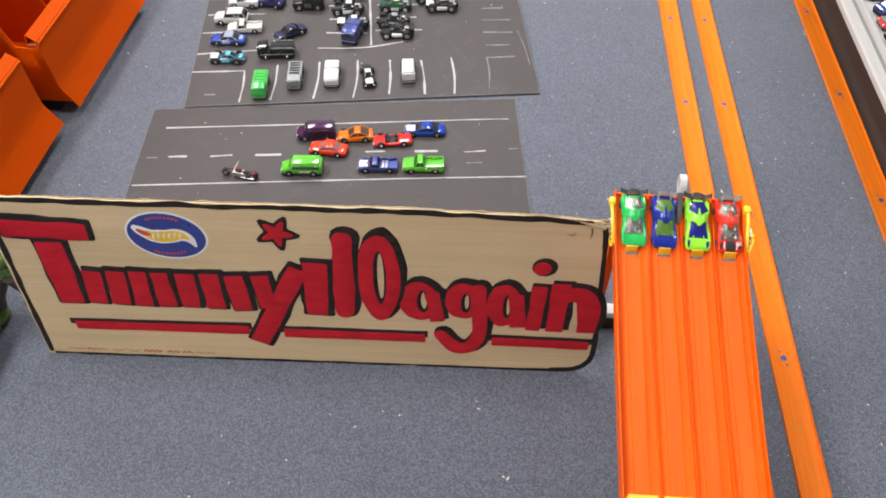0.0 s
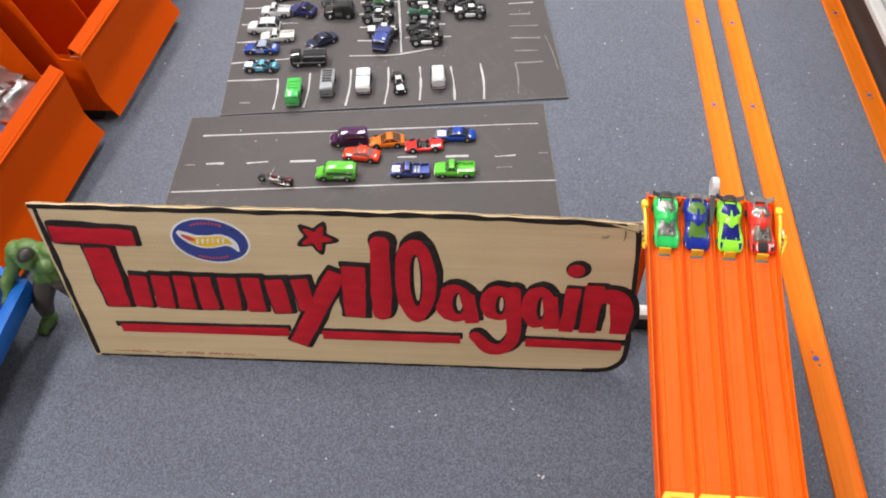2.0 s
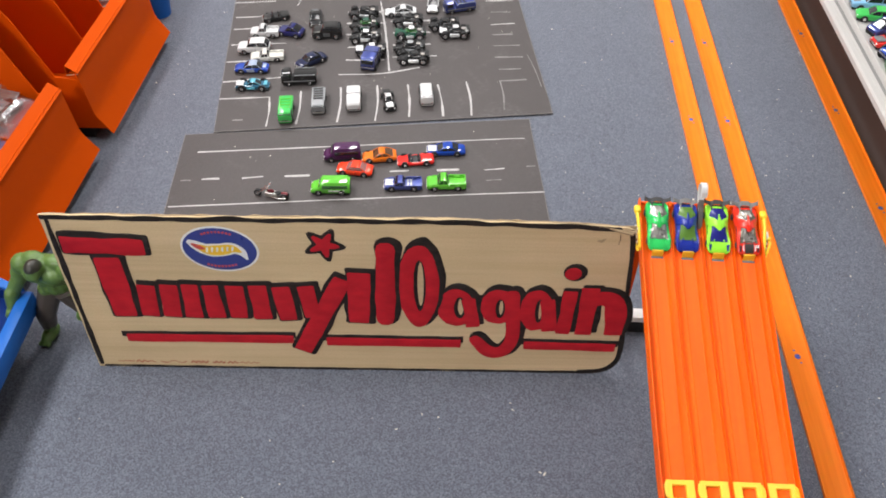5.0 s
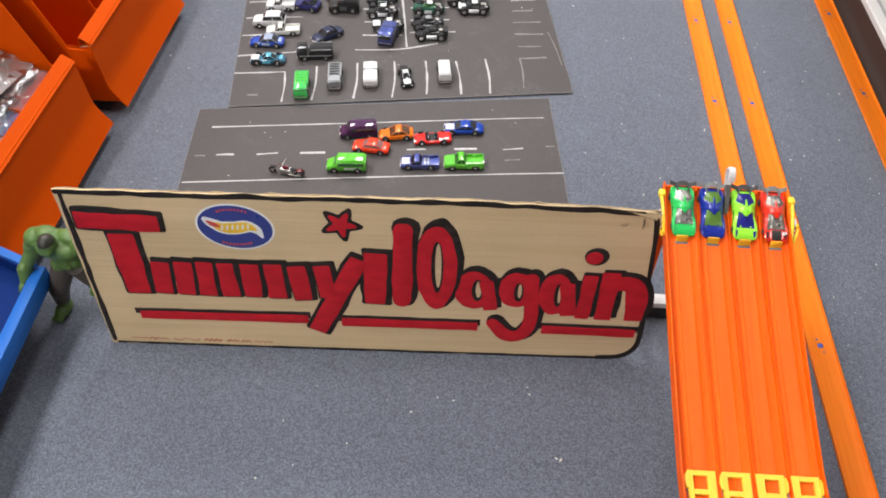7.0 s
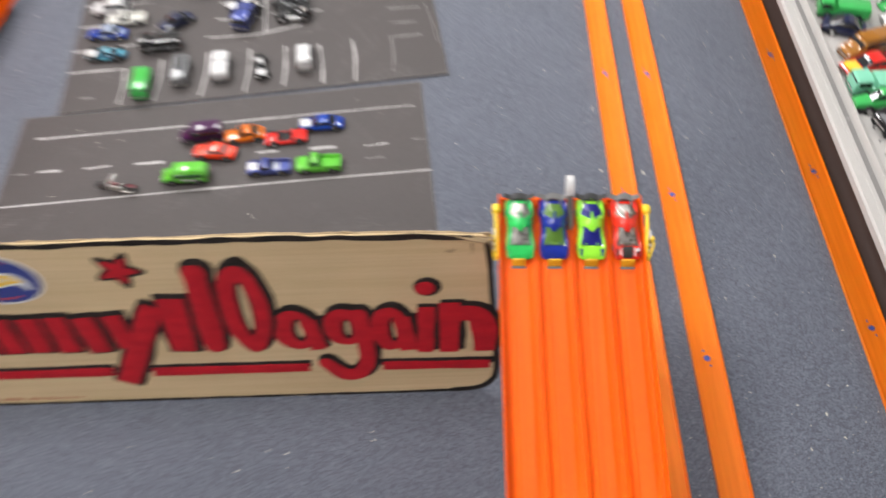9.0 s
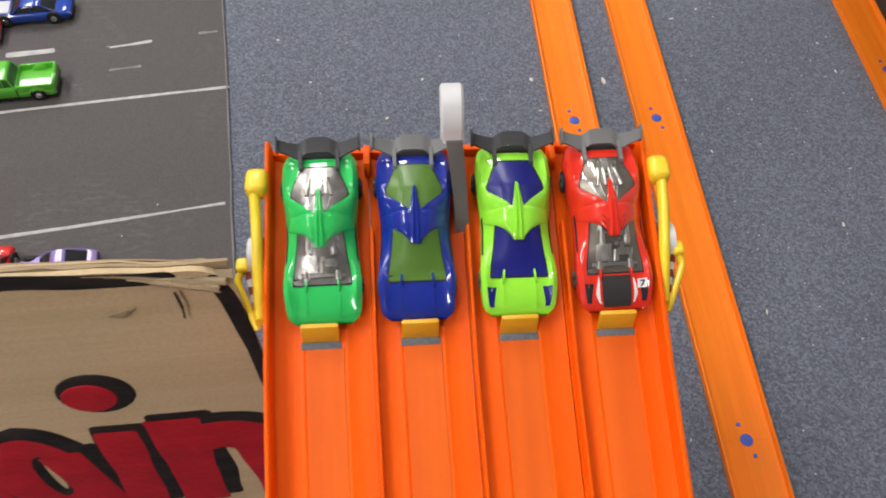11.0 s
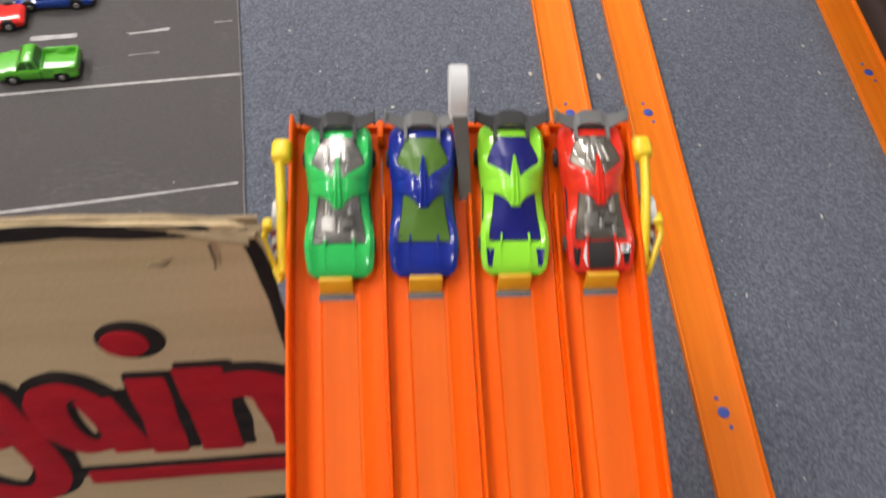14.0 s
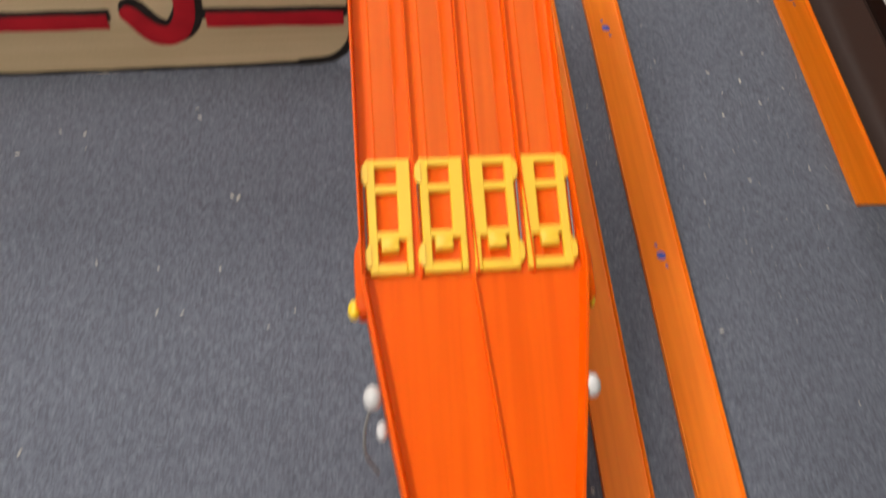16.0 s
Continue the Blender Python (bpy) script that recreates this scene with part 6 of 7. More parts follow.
for lb, stl, col, x, y, hd, kw in (
        ("bright green die-cast panel van on the road board", "van", P_GREEN, -0.250, 1.040, 4, dict(L=0.074, H=0.027, W=0.030, glass=GREENGLASS, print_bar=P_WHITE)),
        ("dark plum die-cast van on the road board", "van", P_PURPLE, -0.243, 1.137, 9, dict(L=0.072, H=0.028, W=0.030)),
        ("amber orange die-cast coupe on the road board", "coupe", P_ORANGE, -0.170, 1.137, 10, dict(L=0.068, glass=AMBER_REFLECTION)),
        ("coral red die-cast sedan on the road board", "sedan", P_CORAL, -0.212, 1.095, -4, dict(L=0.070, glass=ROSE_REFLECTION)),
        ("red open-top die-cast sports car on the road board", "open", P_RED, -0.098, 1.132, 10, dict(L=0.072, H=0.018)),
        ("blue die-cast muscle car with white stripes on the road board", "sedan", P_BLUE, -0.040, 1.166, 5, dict(L=0.076, H=0.019, trim=P_WHITE)),
        ("steel blue and white die-cast hot rod on the road board", "pickup", P_STEEL, -0.115, 1.060, 5, dict(L=0.072, H=0.019, trim=P_WHITE, roof=P_STEEL, rungs=2)),
        ("bright green die-cast pickup truck on the road board", "pickup", P_GREEN, -0.033, 1.067, 5, dict(L=0.074, H=0.024, W=0.030, glass=GREENGLASS))):
    toy_car(lb, stl, col, x, y, hd, **kw)
# partly behind the sign
for lb, stl, col, x, y, hd, kw in (
        ("white die-cast box van behind the sign", "van", P_WHITE, -0.052, 0.868, 4, dict(L=0.062, H=0.031)),
        ("red die-cast sports car behind the sign", "sedan", P_RED, -0.004, 0.862, 92, dict(L=0.056, W=0.024)),
        ("lilac die-cast coupe behind the sign", "coupe", P_LILAC, 0.041, 0.868, 8, dict(L=0.062, H=0.021, W=0.027))):
    toy_car(lb, stl, col, x, y, hd, **kw)
def park(rows):
    for lb, stl, col, x, y, hd, kw in rows:
        tc_ = toy_car(lb, stl, col, x, y, hd, z=0.0044, **kw)
        if col is P_BUS:
            for q in range(4):
                part("roof_rail", boxed(-0.010 + 0.010 * q, -0.0085 + 0.010 * q, -0.010, 0.010, 0.0238, 0.0256, 0.0004), P_GREEN, tc_)
            for sy in (-1, 1):
                part("roof_rail", boxed(-0.012, 0.034, sy * 0.0105 - 0.0006, sy * 0.0105 + 0.0006, 0.0238, 0.0258, 0.0004), P_GREEN, tc_)


park([
    ("green die-cast delivery bus in a chalk bay", "truck", P_BUS, -0.380, 1.262, 98, dict(L=0.070, H=0.030, W=0.029)),
    ("silver die-cast truck in a chalk bay", "truck", P_SILVER, -0.318, 1.300, 98, dict(L=0.074, H=0.026, rungs=5)),
    ("white die-cast off-road car in a chalk bay", "block", P_WHITE, -0.245, 1.313, -82, dict(L=0.070, H=0.025, W=0.031)),
    ("black and white die-cast racer in a chalk bay", "racer", P_BLACK, -0.172, 1.318, 105, dict(L=0.070, W=0.026, roof=P_WHITE, trim=P_WHITE)),
    ("white die-cast van in a chalk bay", "van", P_WHITE, -0.093, 1.343, -82, dict(L=0.070, H=0.026, W=0.029)),
    ("deep navy die-cast sedan parked askew on the car park board", "sedan", P_DEEP, -0.362, 1.453, 42, dict(L=0.072)),
    ("black die-cast truck with silver trim on the car park board", "truck", P_BLACK, -0.374, 1.380, 8, dict(L=0.076, H=0.031, W=0.032, stripe=P_SILVER)),
    ("teal and white die-cast racer in a chalk bay", "racer", P_TEAL, -0.472, 1.352, 4, dict(L=0.074, W=0.031, H=0.020, roof=P_SKYBLUE, trim=P_WHITE, patch=P_SKYBLUE, wheel=0.0066))])
park([
    ("blue die-cast car with pale blue roof in a chalk bay", "sedan", P_BLUE, -0.488, 1.415, 4, dict(L=0.074, roof=P_SKYPALE, patch=P_SKYPALE)),
    ("white die-cast station wagon in a chalk bay", "suv", P_WHITE, -0.500, 1.492, 5, dict(L=0.072, H=0.029, W=0.031)),
    ("white die-cast pickup with a cream bed in a chalk bay", "pickup", P_CREAM, -0.463, 1.462, 10, dict(L=0.074, H=0.021)),
    ("white die-cast pickup in a chalk bay", "pickup", P_WHITE, -0.490, 1.560, 4, dict(L=0.066, H=0.025)),
    ("rounded navy blue die-cast coupe on the car park board", "coupe", P_NAVY, -0.430, 1.568, -12, dict(L=0.062, H=0.026, W=0.032)),
    ("black die-cast hot rod on the car park board", "open", P_BLACK, -0.480, 1.633, 20, dict(L=0.064)),
    ("black die-cast patrol car with grey doors on the car park board", "sedan", P_BLACK, -0.383, 1.632, 100, dict(L=0.070, patch=P_GREY)),
    ("black die-cast patrol truck on the car park board", "suv", P_BLACK, -0.343, 1.566, 6, dict(L=0.070, H=0.032, W=0.033, patch=P_GREY, wheel=0.0075))])
park([
    ("silver and black open-wheel die-cast racer in a chalk bay", "buggy", P_SILVER, -0.270, 1.660, 6, dict(L=0.074, W=0.038, H=0.026, wheel=0.0092, fat=0.0068)),
    ("silver open-wheel die-cast racer with dark green roof in a chalk bay", "buggy", P_SILVER, -0.260, 1.606, 6, dict(L=0.074, W=0.038, H=0.026, wheel=0.0092, fat=0.0068, glass=GREENGLASS, patch=P_PINE)),
    ("silver open-wheel die-cast racer with white roof in a chalk bay", "buggy", P_SILVER, -0.253, 1.556, 6, dict(L=0.074, W=0.038, H=0.026, wheel=0.0092, fat=0.0068, patch=P_WHITE)),
    ("steel blue and white die-cast buggy in a chalk bay", "buggy", P_STEEL, -0.232, 1.500, 6, dict(L=0.072, W=0.036, H=0.026, wheel=0.0080, fat=0.0055, trim=P_WHITE, patch=P_WHITE)),
    ("steel blue die-cast bus in a chalk bay", "block", P_STEEL, -0.227, 1.458, 82, dict(L=0.060, H=0.034, W=0.034)),
    ("white die-cast muscle car in a chalk bay", "coupe", P_WHITE, -0.182, 1.676, 8, dict(L=0.076)),
    ("white open-wheel die-cast racer in a chalk bay", "buggy", P_WHITE, -0.160, 1.633, 6, dict(L=0.074, W=0.038, H=0.026, wheel=0.0092, fat=0.0068)),
    ("green and black open-wheel die-cast racer in a chalk bay", "buggy", P_PINE, -0.149, 1.578, 6, dict(L=0.074, W=0.038, H=0.026, wheel=0.0092, fat=0.0068, trim=P_PINE, patch=P_WHITE, glass=GREENGLASS))])
park([
    ("black and silver open-wheel die-cast racer in a chalk bay", "buggy", P_SILVER, -0.146, 1.518, 6, dict(L=0.074, W=0.038, H=0.026, wheel=0.0092, fat=0.0068, patch=P_SILVER)),
    ("black and white open-wheel die-cast racer in a chalk bay", "buggy", P_WHITE, -0.133, 1.477, 6, dict(L=0.074, W=0.038, H=0.026, wheel=0.0092, fat=0.0068)),
    ("silver and black open-wheel die-cast racer on the car park board", "buggy", P_SILVER, -0.073, 1.623, 8, dict(L=0.074, W=0.038, H=0.026, wheel=0.0092, fat=0.0068)),
    ("white open-wheel die-cast racer on the car park board", "buggy", P_WHITE, -0.046, 1.590, 6, dict(L=0.074, W=0.038, H=0.026, wheel=0.0092, fat=0.0068, trim=P_WHITE, patch=P_WHITE)),
    ("blue and silver die-cast dump truck on the car park board", "truck", P_STEEL, -0.040, 1.705, 20, dict(L=0.076, H=0.030, stripe=P_SILVER, rungs=3)),
    ("white die-cast car on the car park board", "coupe", P_WHITE, -0.105, 1.716, 90, dict(L=0.070))])

# chopper motorcycle
mc = thing("toy_motorcycle", "silver and dark red toy chopper motorcycle on the road board", "toy motorcycle", "toy cars on the boards", pose(-0.358, 1.014, 0.0020, 0, 0, 172))
for wx, r, w in ((-0.026, 0.0075, 0.005), (0.027, 0.0070, 0.003)):
    t = bmesh.new()
    cyl(t, (wx, -w, r), (wx, w, r), r, seg=20)
    wh = part("wheel", t, TYRE, mc)
    part("rim", cyl(bmesh.new(), (wx, -w - 0.0004, r), (wx, w + 0.0004, r), r * 0.6, seg=14), RIM, wh)
for sy in (-1, 1):
    part("fork", cyl(bmesh.new(), (0.027, sy * 0.0035, 0.0070), (0.004, sy * 0.0035, 0.0255), 0.0011, seg=8), RIM, mc)
part("handlebar", cyl(bmesh.new(), (0.003, -0.011, 0.0265), (0.003, 0.011, 0.0265), 0.0011, seg=8), RIM, mc)
part("engine", boxed(-0.012, 0.012, -0.0055, 0.0055, 0.003, 0.0135, 0.0020), CHROME_BRIGHT, mc, "chrome engine block")
part("tank", ball(bmesh.new(), (0.001, 0, 0.0150), 0.0048, 1.5, 0.8, 0.8), paint("dark_red", (0.13, 0.010, 0.018)), mc, "dark red tank")
part("seat", ball(bmesh.new(), (-0.013, 0, 0.0130), 0.0050, 1.5, 0.9, 0.5), TYRE, mc, "black seat")
part("fender", ball(bmesh.new(), (-0.026, 0, 0.0125), 0.0058, 1.3, 0.9, 0.55), paint("dark_red", (0.13, 0.010, 0.018)), mc)
for sy in (-1, 1):
    part("exhaust", cyl(bmesh.new(), (-0.004, sy * 0.006, 0.005), (-0.028, sy * 0.006, 0.0045), 0.0009, seg=8), CHROME, mc)


# ---- orange card display bins ----
def bin_unit(label, y0, y1, dividers, x=-0.700, low_div=False):
    """Low front panel with a folded hem and flared foot, tall side panels and dividers, back panel."""
    ob = thing("display_bin", label, "display bin", "card display bins")
    foot, hip, top = (x + 0.003, 0.020), (x - 0.022, 0.062), (x - 0.028, 0.164)
    t = 0.003
    # the panel bends smoothly out to the foot; its near end is clipped off at the bottom
    outer = [(foot[0] - 0.0005, foot[1]), (foot[0] - 0.0080, 0.032), (foot[0] - 0.0155, 0.045), (foot[0] - 0.0215, 0.056), (hip[0] - 0.0004, 0.066), (hip[0] - 0.0016, 0.084), (hip[0] - 0.0035, 0.120), top]
    pts = outer + [(px - t, pz) for px, pz in reversed(outer)]
    part("front_panel", prism(bmesh.new(), pts, "y", y0, y1), BIN, ob)
    # hem: a folded three-sided sleeve, open at its ends
    ridge, low, back = (top[0] - 0.0165, top[1] + 0.0110), (top[0] + 0.0038, top[1] - 0.004), (top[0] - 0.0195, top[1] - 0.008)
    k = 0.0014
    b = bmesh.new()
    prism(b, [ridge, low, (low[0] - 0.4 * k, low[1] - k), (ridge[0] - 0.4 * k, ridge[1] - k)], "y", y0 + 0.001, y1 - 0.001)
    prism(b, [(low[0] - k, low[1] - k), back, (back[0], back[1] - k), (low[0] - k, low[1] - 2 * k)], "y", y0 + 0.001, y1 - 0.001)
    prism(b, [(back[0] + 0.1 * k, back[1]), (ridge[0] - 0.6 * k, ridge[1] - k), (ridge[0] - 1.5 * k, ridge[1] - k), (back[0] - k, back[1])], "y", y0 + 0.001, y1 - 0.001)
    part("hem", b, BIN, ob, "folded orange card hem")
    edge = bmesh.new()
    for ye in (y0 + 0.0004, y1 - 0.0012):
        prism(edge, [(low[0] - k, low[1] - 0.9 * k), (back[0], back[1] + 0.1 * k), (back[0], back[1] - 1.1 * k), (low[0] - k, low[1] - 2.1 * k)], "y", ye, ye + 0.0008)
    part("hem_edge", edge, BIN_EDGE, ob, "raw card edge of the hem")
    for yy, nm in [(y0, "side_panel"), (y1 - t, "side_panel")] + [(d, "divider") for d in dividers]:
        low_z = 0.0215 if nm == "side_panel" else 0.06
        skin = [(px - 0.0032, pz) for px, pz in outer[:-1] if pz > low_z]
        pp = skin + [(top[0] - 0.0035, 0.146), (top[0] - 0.045, 0.150), (top[0] - 0.085, 0.27), (top[0] - 0.21, 0.48), (x - 0.46, 0.56), (x - 0.46, low_z)]
        if low_div and yy != y1 - t:
            pp = skin + [(top[0] - 0.0035, 0.140), (top[0] - 0.026, 0.146), (x - 0.46, 0.205), (x - 0.46, low_z)]
        part(nm, prism(bmesh.new(), pp, "y", yy, yy + t), BIN, ob)
    part("base_panel", prism(bmesh.new(), [(x - 0.035, 0.055), (x - 0.46, 0.085), (x - 0.46, 0.081), (x - 0.035, 0.050)], "y", y0 + 0.004, y1 - 0.004), BIN, ob)
    part("back_panel", boxed(x - 0.463, x - 0.460, y0, y1, 0.0, 0.72), BIN, ob)
    part("plinth", boxed(x - 0.45, x - 0.045, y0 + 0.01, y1 - 0.01, 0.0, 0.040), CHASSIS, ob, "black recessed plinth")
    return ob


bin_unit("orange printed card display bin filled with blister-packed cars", 0.715, 1.106, (0.845, 0.975), -0.719, True)
bin_unit("orange printed card display bin with empty compartments", 1.157, 1.532, (1.29, 1.41), -0.709)
bin_unit("orange printed card display bin", 1.80, 2.20, (1.95,), -0.76)

CARD_BLUE = mat("blue_backing_card", (0.06, 0.11, 0.24), 0.4, vary=0.3, scale=30)
CARD_PALE = mat("pale_backing_card", (0.30, 0.27, 0.26), 0.4, vary=0.2, scale=30)
CARD_RED = mat("red_backing_card", (0.30, 0.10, 0.10), 0.4, vary=0.3, scale=30)
CARD_LIME = mat("lime_backing_card", (0.22, 0.34, 0.05), 0.4, vary=0.3, scale=30)


BLISTER = clear_material("clear_blister", 0.26, 0.22)
PRINTS = [CARD_RED, CARD_LIME, CARD_BLUE, CARD_PALE, mat("yellow_backing_print", (0.75, 0.50, 0.04), 0.4, vary=0.2, scale=40)]


def crumpled(hx, hy, h, seed, n=17):
    """A bulging clear film, crinkled in small facets."""
    r = random.Random(seed)
    bm = bmesh.new()
    grid = []
    for i in range(n):
        row = []
        for j in range(n):
            u, v = 2 * i / (n - 1) - 1, 2 * j / (n - 1) - 1
            e = max(0.0, 1 - max(abs(u), abs(v)) ** 5)
            row.append(bm.verts.new((u * hx + r.uniform(-0.002, 0.002) * e, v * hy + r.uniform(-0.002, 0.002) * e, 0.0012 + h * e * r.uniform(0.90, 1.05))))
        grid.append(row)
    for i in range(n - 1):
        for j in range(n - 1):
            q = (grid[i][j], grid[i + 1][j], grid[i + 1][j + 1], grid[i][j + 1])
            bm.faces.new((q[0], q[1], q[2]))
            bm.faces.new((q[0], q[2], q[3]))
    return bm


def blister_pack(label, x, y, z, rx, ry, rzz, card, col, stl="sedan", seed=1):
    pk = thing("blister_pack", label, "packaged toy", "blister packs in the bins", pose(x, y, z, rx, ry, rzz))
    part("backing_card", boxed(-0.054, 0.054, -0.080, 0.080, -0.0010, 0.0, 0.0003), card, pk)
    car = car_meshes(stl, 0.070, 0.029, 0.020)
    for key, bm in car.items():
        bm.transform(Matrix.Translation((0, -0.018, 0.004)) @ Matrix.Rotation(0.2 * (seed % 3 - 1), 4, "Z"))
        part("car_" + key, bm, DARKGLASS if key == "cabin" else col, pk)
    film_ = crumpled(0.047, 0.046, 0.030, seed)
    film_.transform(Matrix.Translation((0, -0.022, 0)))
    bl = part("blister", film_, BLISTER, pk, "clear crinkled plastic blister")
    bl.visible_shadow = False
    r = random.Random(seed * 7)
    for q in range(3):
        u0, v0 = r.uniform(-0.050, 0.010), r.uniform(0.020, 0.055)
        part("print_block", boxed(u0, u0 + r.uniform(0.015, 0.040), v0, v0 + r.uniform(0.008, 0.022), 0.0, 0.0004 + 0.0002 * q), PRINTS[(q + seed) % 5], pk)
    return pk


rnd = random.Random(5)
k = 0
for yb in (0.765, 0.835, 0.905, 0.975, 1.046):
    for j in range(4):
        card = (CARD_PALE, CARD_RED, CARD_BLUE, CARD_PALE, CARD_PALE)[(j + k) % 5]
        col = (P_RED, P_SILVER, P_BLACK, P_BLUE, P_WHITE)[(j * 2 + k) % 5]
        blister_pack("blister-packed toy car in the orange display bin", -0.842 - 0.050 * j, yb + rnd.uniform(-0.008, 0.006), 0.150 + 0.030 * j, rnd.uniform(-18, 18), 10 + rnd.uniform(-8, 10), 90 + rnd.uniform(-16, 16), card, col, ("sedan", "coupe", "suv")[(j + k) % 3], 11 + k)
        k += 1
for j in range(3):
    blister_pack("blister-packed toy car in the orange display bin", -0.83 - 0.06 * j, 1.470, 0.125 + 0.04 * j, 0, 22, 88 + 3 * j, (CARD_PALE, CARD_LIME, CARD_PALE)[j], P_SILVER, "sedan", 50 + j)

# blue tray
tray = thing("blue_tray", "glossy blue card display tray with a navy lining", "display tray", m=pose(-0.640, 0.683, 0.0, 0, 0, 3))
TZ = 0.098
part("front_wall", boxed(-0.0185, 0.0, -0.52, 0.0, 0.064, TZ, 0.002), BLUE_CARD, tray)
part("front_lining", boxed(-0.0205, -0.0187, -0.50, -0.004, 0.064, TZ - 0.003), NAVY_CARD, tray, "navy card lining")
part("far_wall", boxed(-0.42, -0.0190, -0.014, 0.0, 0.064, TZ, 0.002, m=Matrix.Rotation(radians(-24), 4, "Z")), BLUE_CARD, tray)
part("far_lining", boxed(-0.40, -0.0230, -0.0165, -0.0143, 0.064, TZ - 0.003, m=Matrix.Rotation(radians(-24), 4, "Z")), NAVY_CARD, tray, "navy card lining")
part("near_wall", boxed(-0.40, -0.0190, -0.52, -0.506, 0.064, TZ, 0.002), BLUE_CARD, tray)
part("tray_floor", prism(bmesh.new(), [(-0.014, -0.515), (-0.014, -0.008), (-0.38, 0.150), (-0.40, -0.515)], "z", 0.0640, 0.069), NAVY_CARD, tray, "navy card floor")
part("tray_foot", prism(bmesh.new(), [(-0.110, -0.48), (-0.110, 0.02), (-0.36, 0.12), (-0.36, -0.48)], "z", 0.0, 0.0638), CHASSIS, tray, "black recessed foot")
# small shiny blue object beyond the bins, tub shape made up
tub = thing("blue_object", "small shiny blue object beyond the orange bins, drawn as a tub", "tub", m=pose(-0.775, 1.645, 0.0) @ Matrix.Scale(0.6, 4))
part("blue_object_body", rings_mesh(bmesh.new(), [[((0.050 + 0.018 * z / 0.16) * math.cos(a), (0.050 + 0.018 * z / 0.16) * math.sin(a), z) for a in np.linspace(0, 2 * math.pi, 28, endpoint=False)] for z in (0, 0.004, 0.08, 0.15, 0.16)]), BLUE_CARD, tub)
part("blue_object_rim", cyl(bmesh.new(), (0, 0, 0.150), (0, 0, 0.158), 0.072, seg=28), BLUE_CARD, tub)

# ---- green toy figure, one plain mesh ----
b = bmesh.new()
ball(b, (-0.003, -0.018, 0.163), 0.0140, 0.92, 1.0, 1.1)
ball(b, (-0.003, -0.026, 0.154), 0.0095, 1.0, 0.8, 0.9)
ball(b, (0, 0.002, 0.138), 0.030, 1.18, 0.78, 0.90)
ball(b, (0, 0.001, 0.110), 0.022, 1.12, 0.80, 1.0)
for s in (-1, 1):
    ball(b, (s * 0.018, 0.004, 0.158), 0.015, 1.35, 0.9, 0.75)
    ball(b, (s * 0.036, 0.0, 0.148), 0.0170, 1.0, 1.0, 1.05)
    ball(b, (s * 0.0135, -0.0135, 0.141), 0.0165, 1.1, 0.60, 0.80)
    for q in range(3):
        ball(b, (s * 0.0065, -0.0150, 0.124 - 0.0085 * q), 0.0062, 1.05, 0.5, 0.8, 10, 6)
    hx, hy = (-0.058, -0.036) if s < 0 else (0.048, -0.020)
    ball(b, (s * 0.045, -0.005, 0.131), 0.0135, 0.95, 1.0, 1.35)
    cyl(b, (s * 0.043, -0.004, 0.132), (hx, hy + 0.014, 0.104), 0.0118, 0.0100, seg=12)
    ball(b, (hx, hy + 0.010, 0.101), 0.0120, 0.9, 1.0, 1.2)
    cyl(b, (hx, hy + 0.010, 0.104), (hx, hy, 0.084), 0.0110, 0.0085, seg=12)
    ball(b, (hx, hy - 0.003, 0.077), 0.0110, 1.0, 1.1, 1.0)
    for q in range(4):
        cyl(b, (hx - 0.006 + 0.004 * q, hy - 0.011, 0.080), (hx - 0.006 + 0.004 * q, hy - 0.0125, 0.070), 0.0027, 0.0024, seg=7)
    kx, ky, fx, fy = (-0.026, -0.018, -0.032, -0.018) if s < 0 else (0.026, 0.006, 0.034, 0.014)
    cyl(b, (s * 0.012, 0.001, 0.098), (kx, ky, 0.054), 0.0185, 0.0150, seg=14)
    ball(b, (kx, ky, 0.054), 0.0150, 1, 1, 1)
    cyl(b, (kx, ky, 0.054), (fx, fy, 0.022), 0.0155, 0.0115, seg=14)
    ball(b, (fx, fy - 0.006, 0.010), 0.0125, 0.95, 1.65, 0.78)
    for q in range(3):
        ball(b, (fx - 0.007 + 0.006 * q, fy - 0.025, 0.0060), 0.0045, 1, 1.2, 0.9, 8, 5)
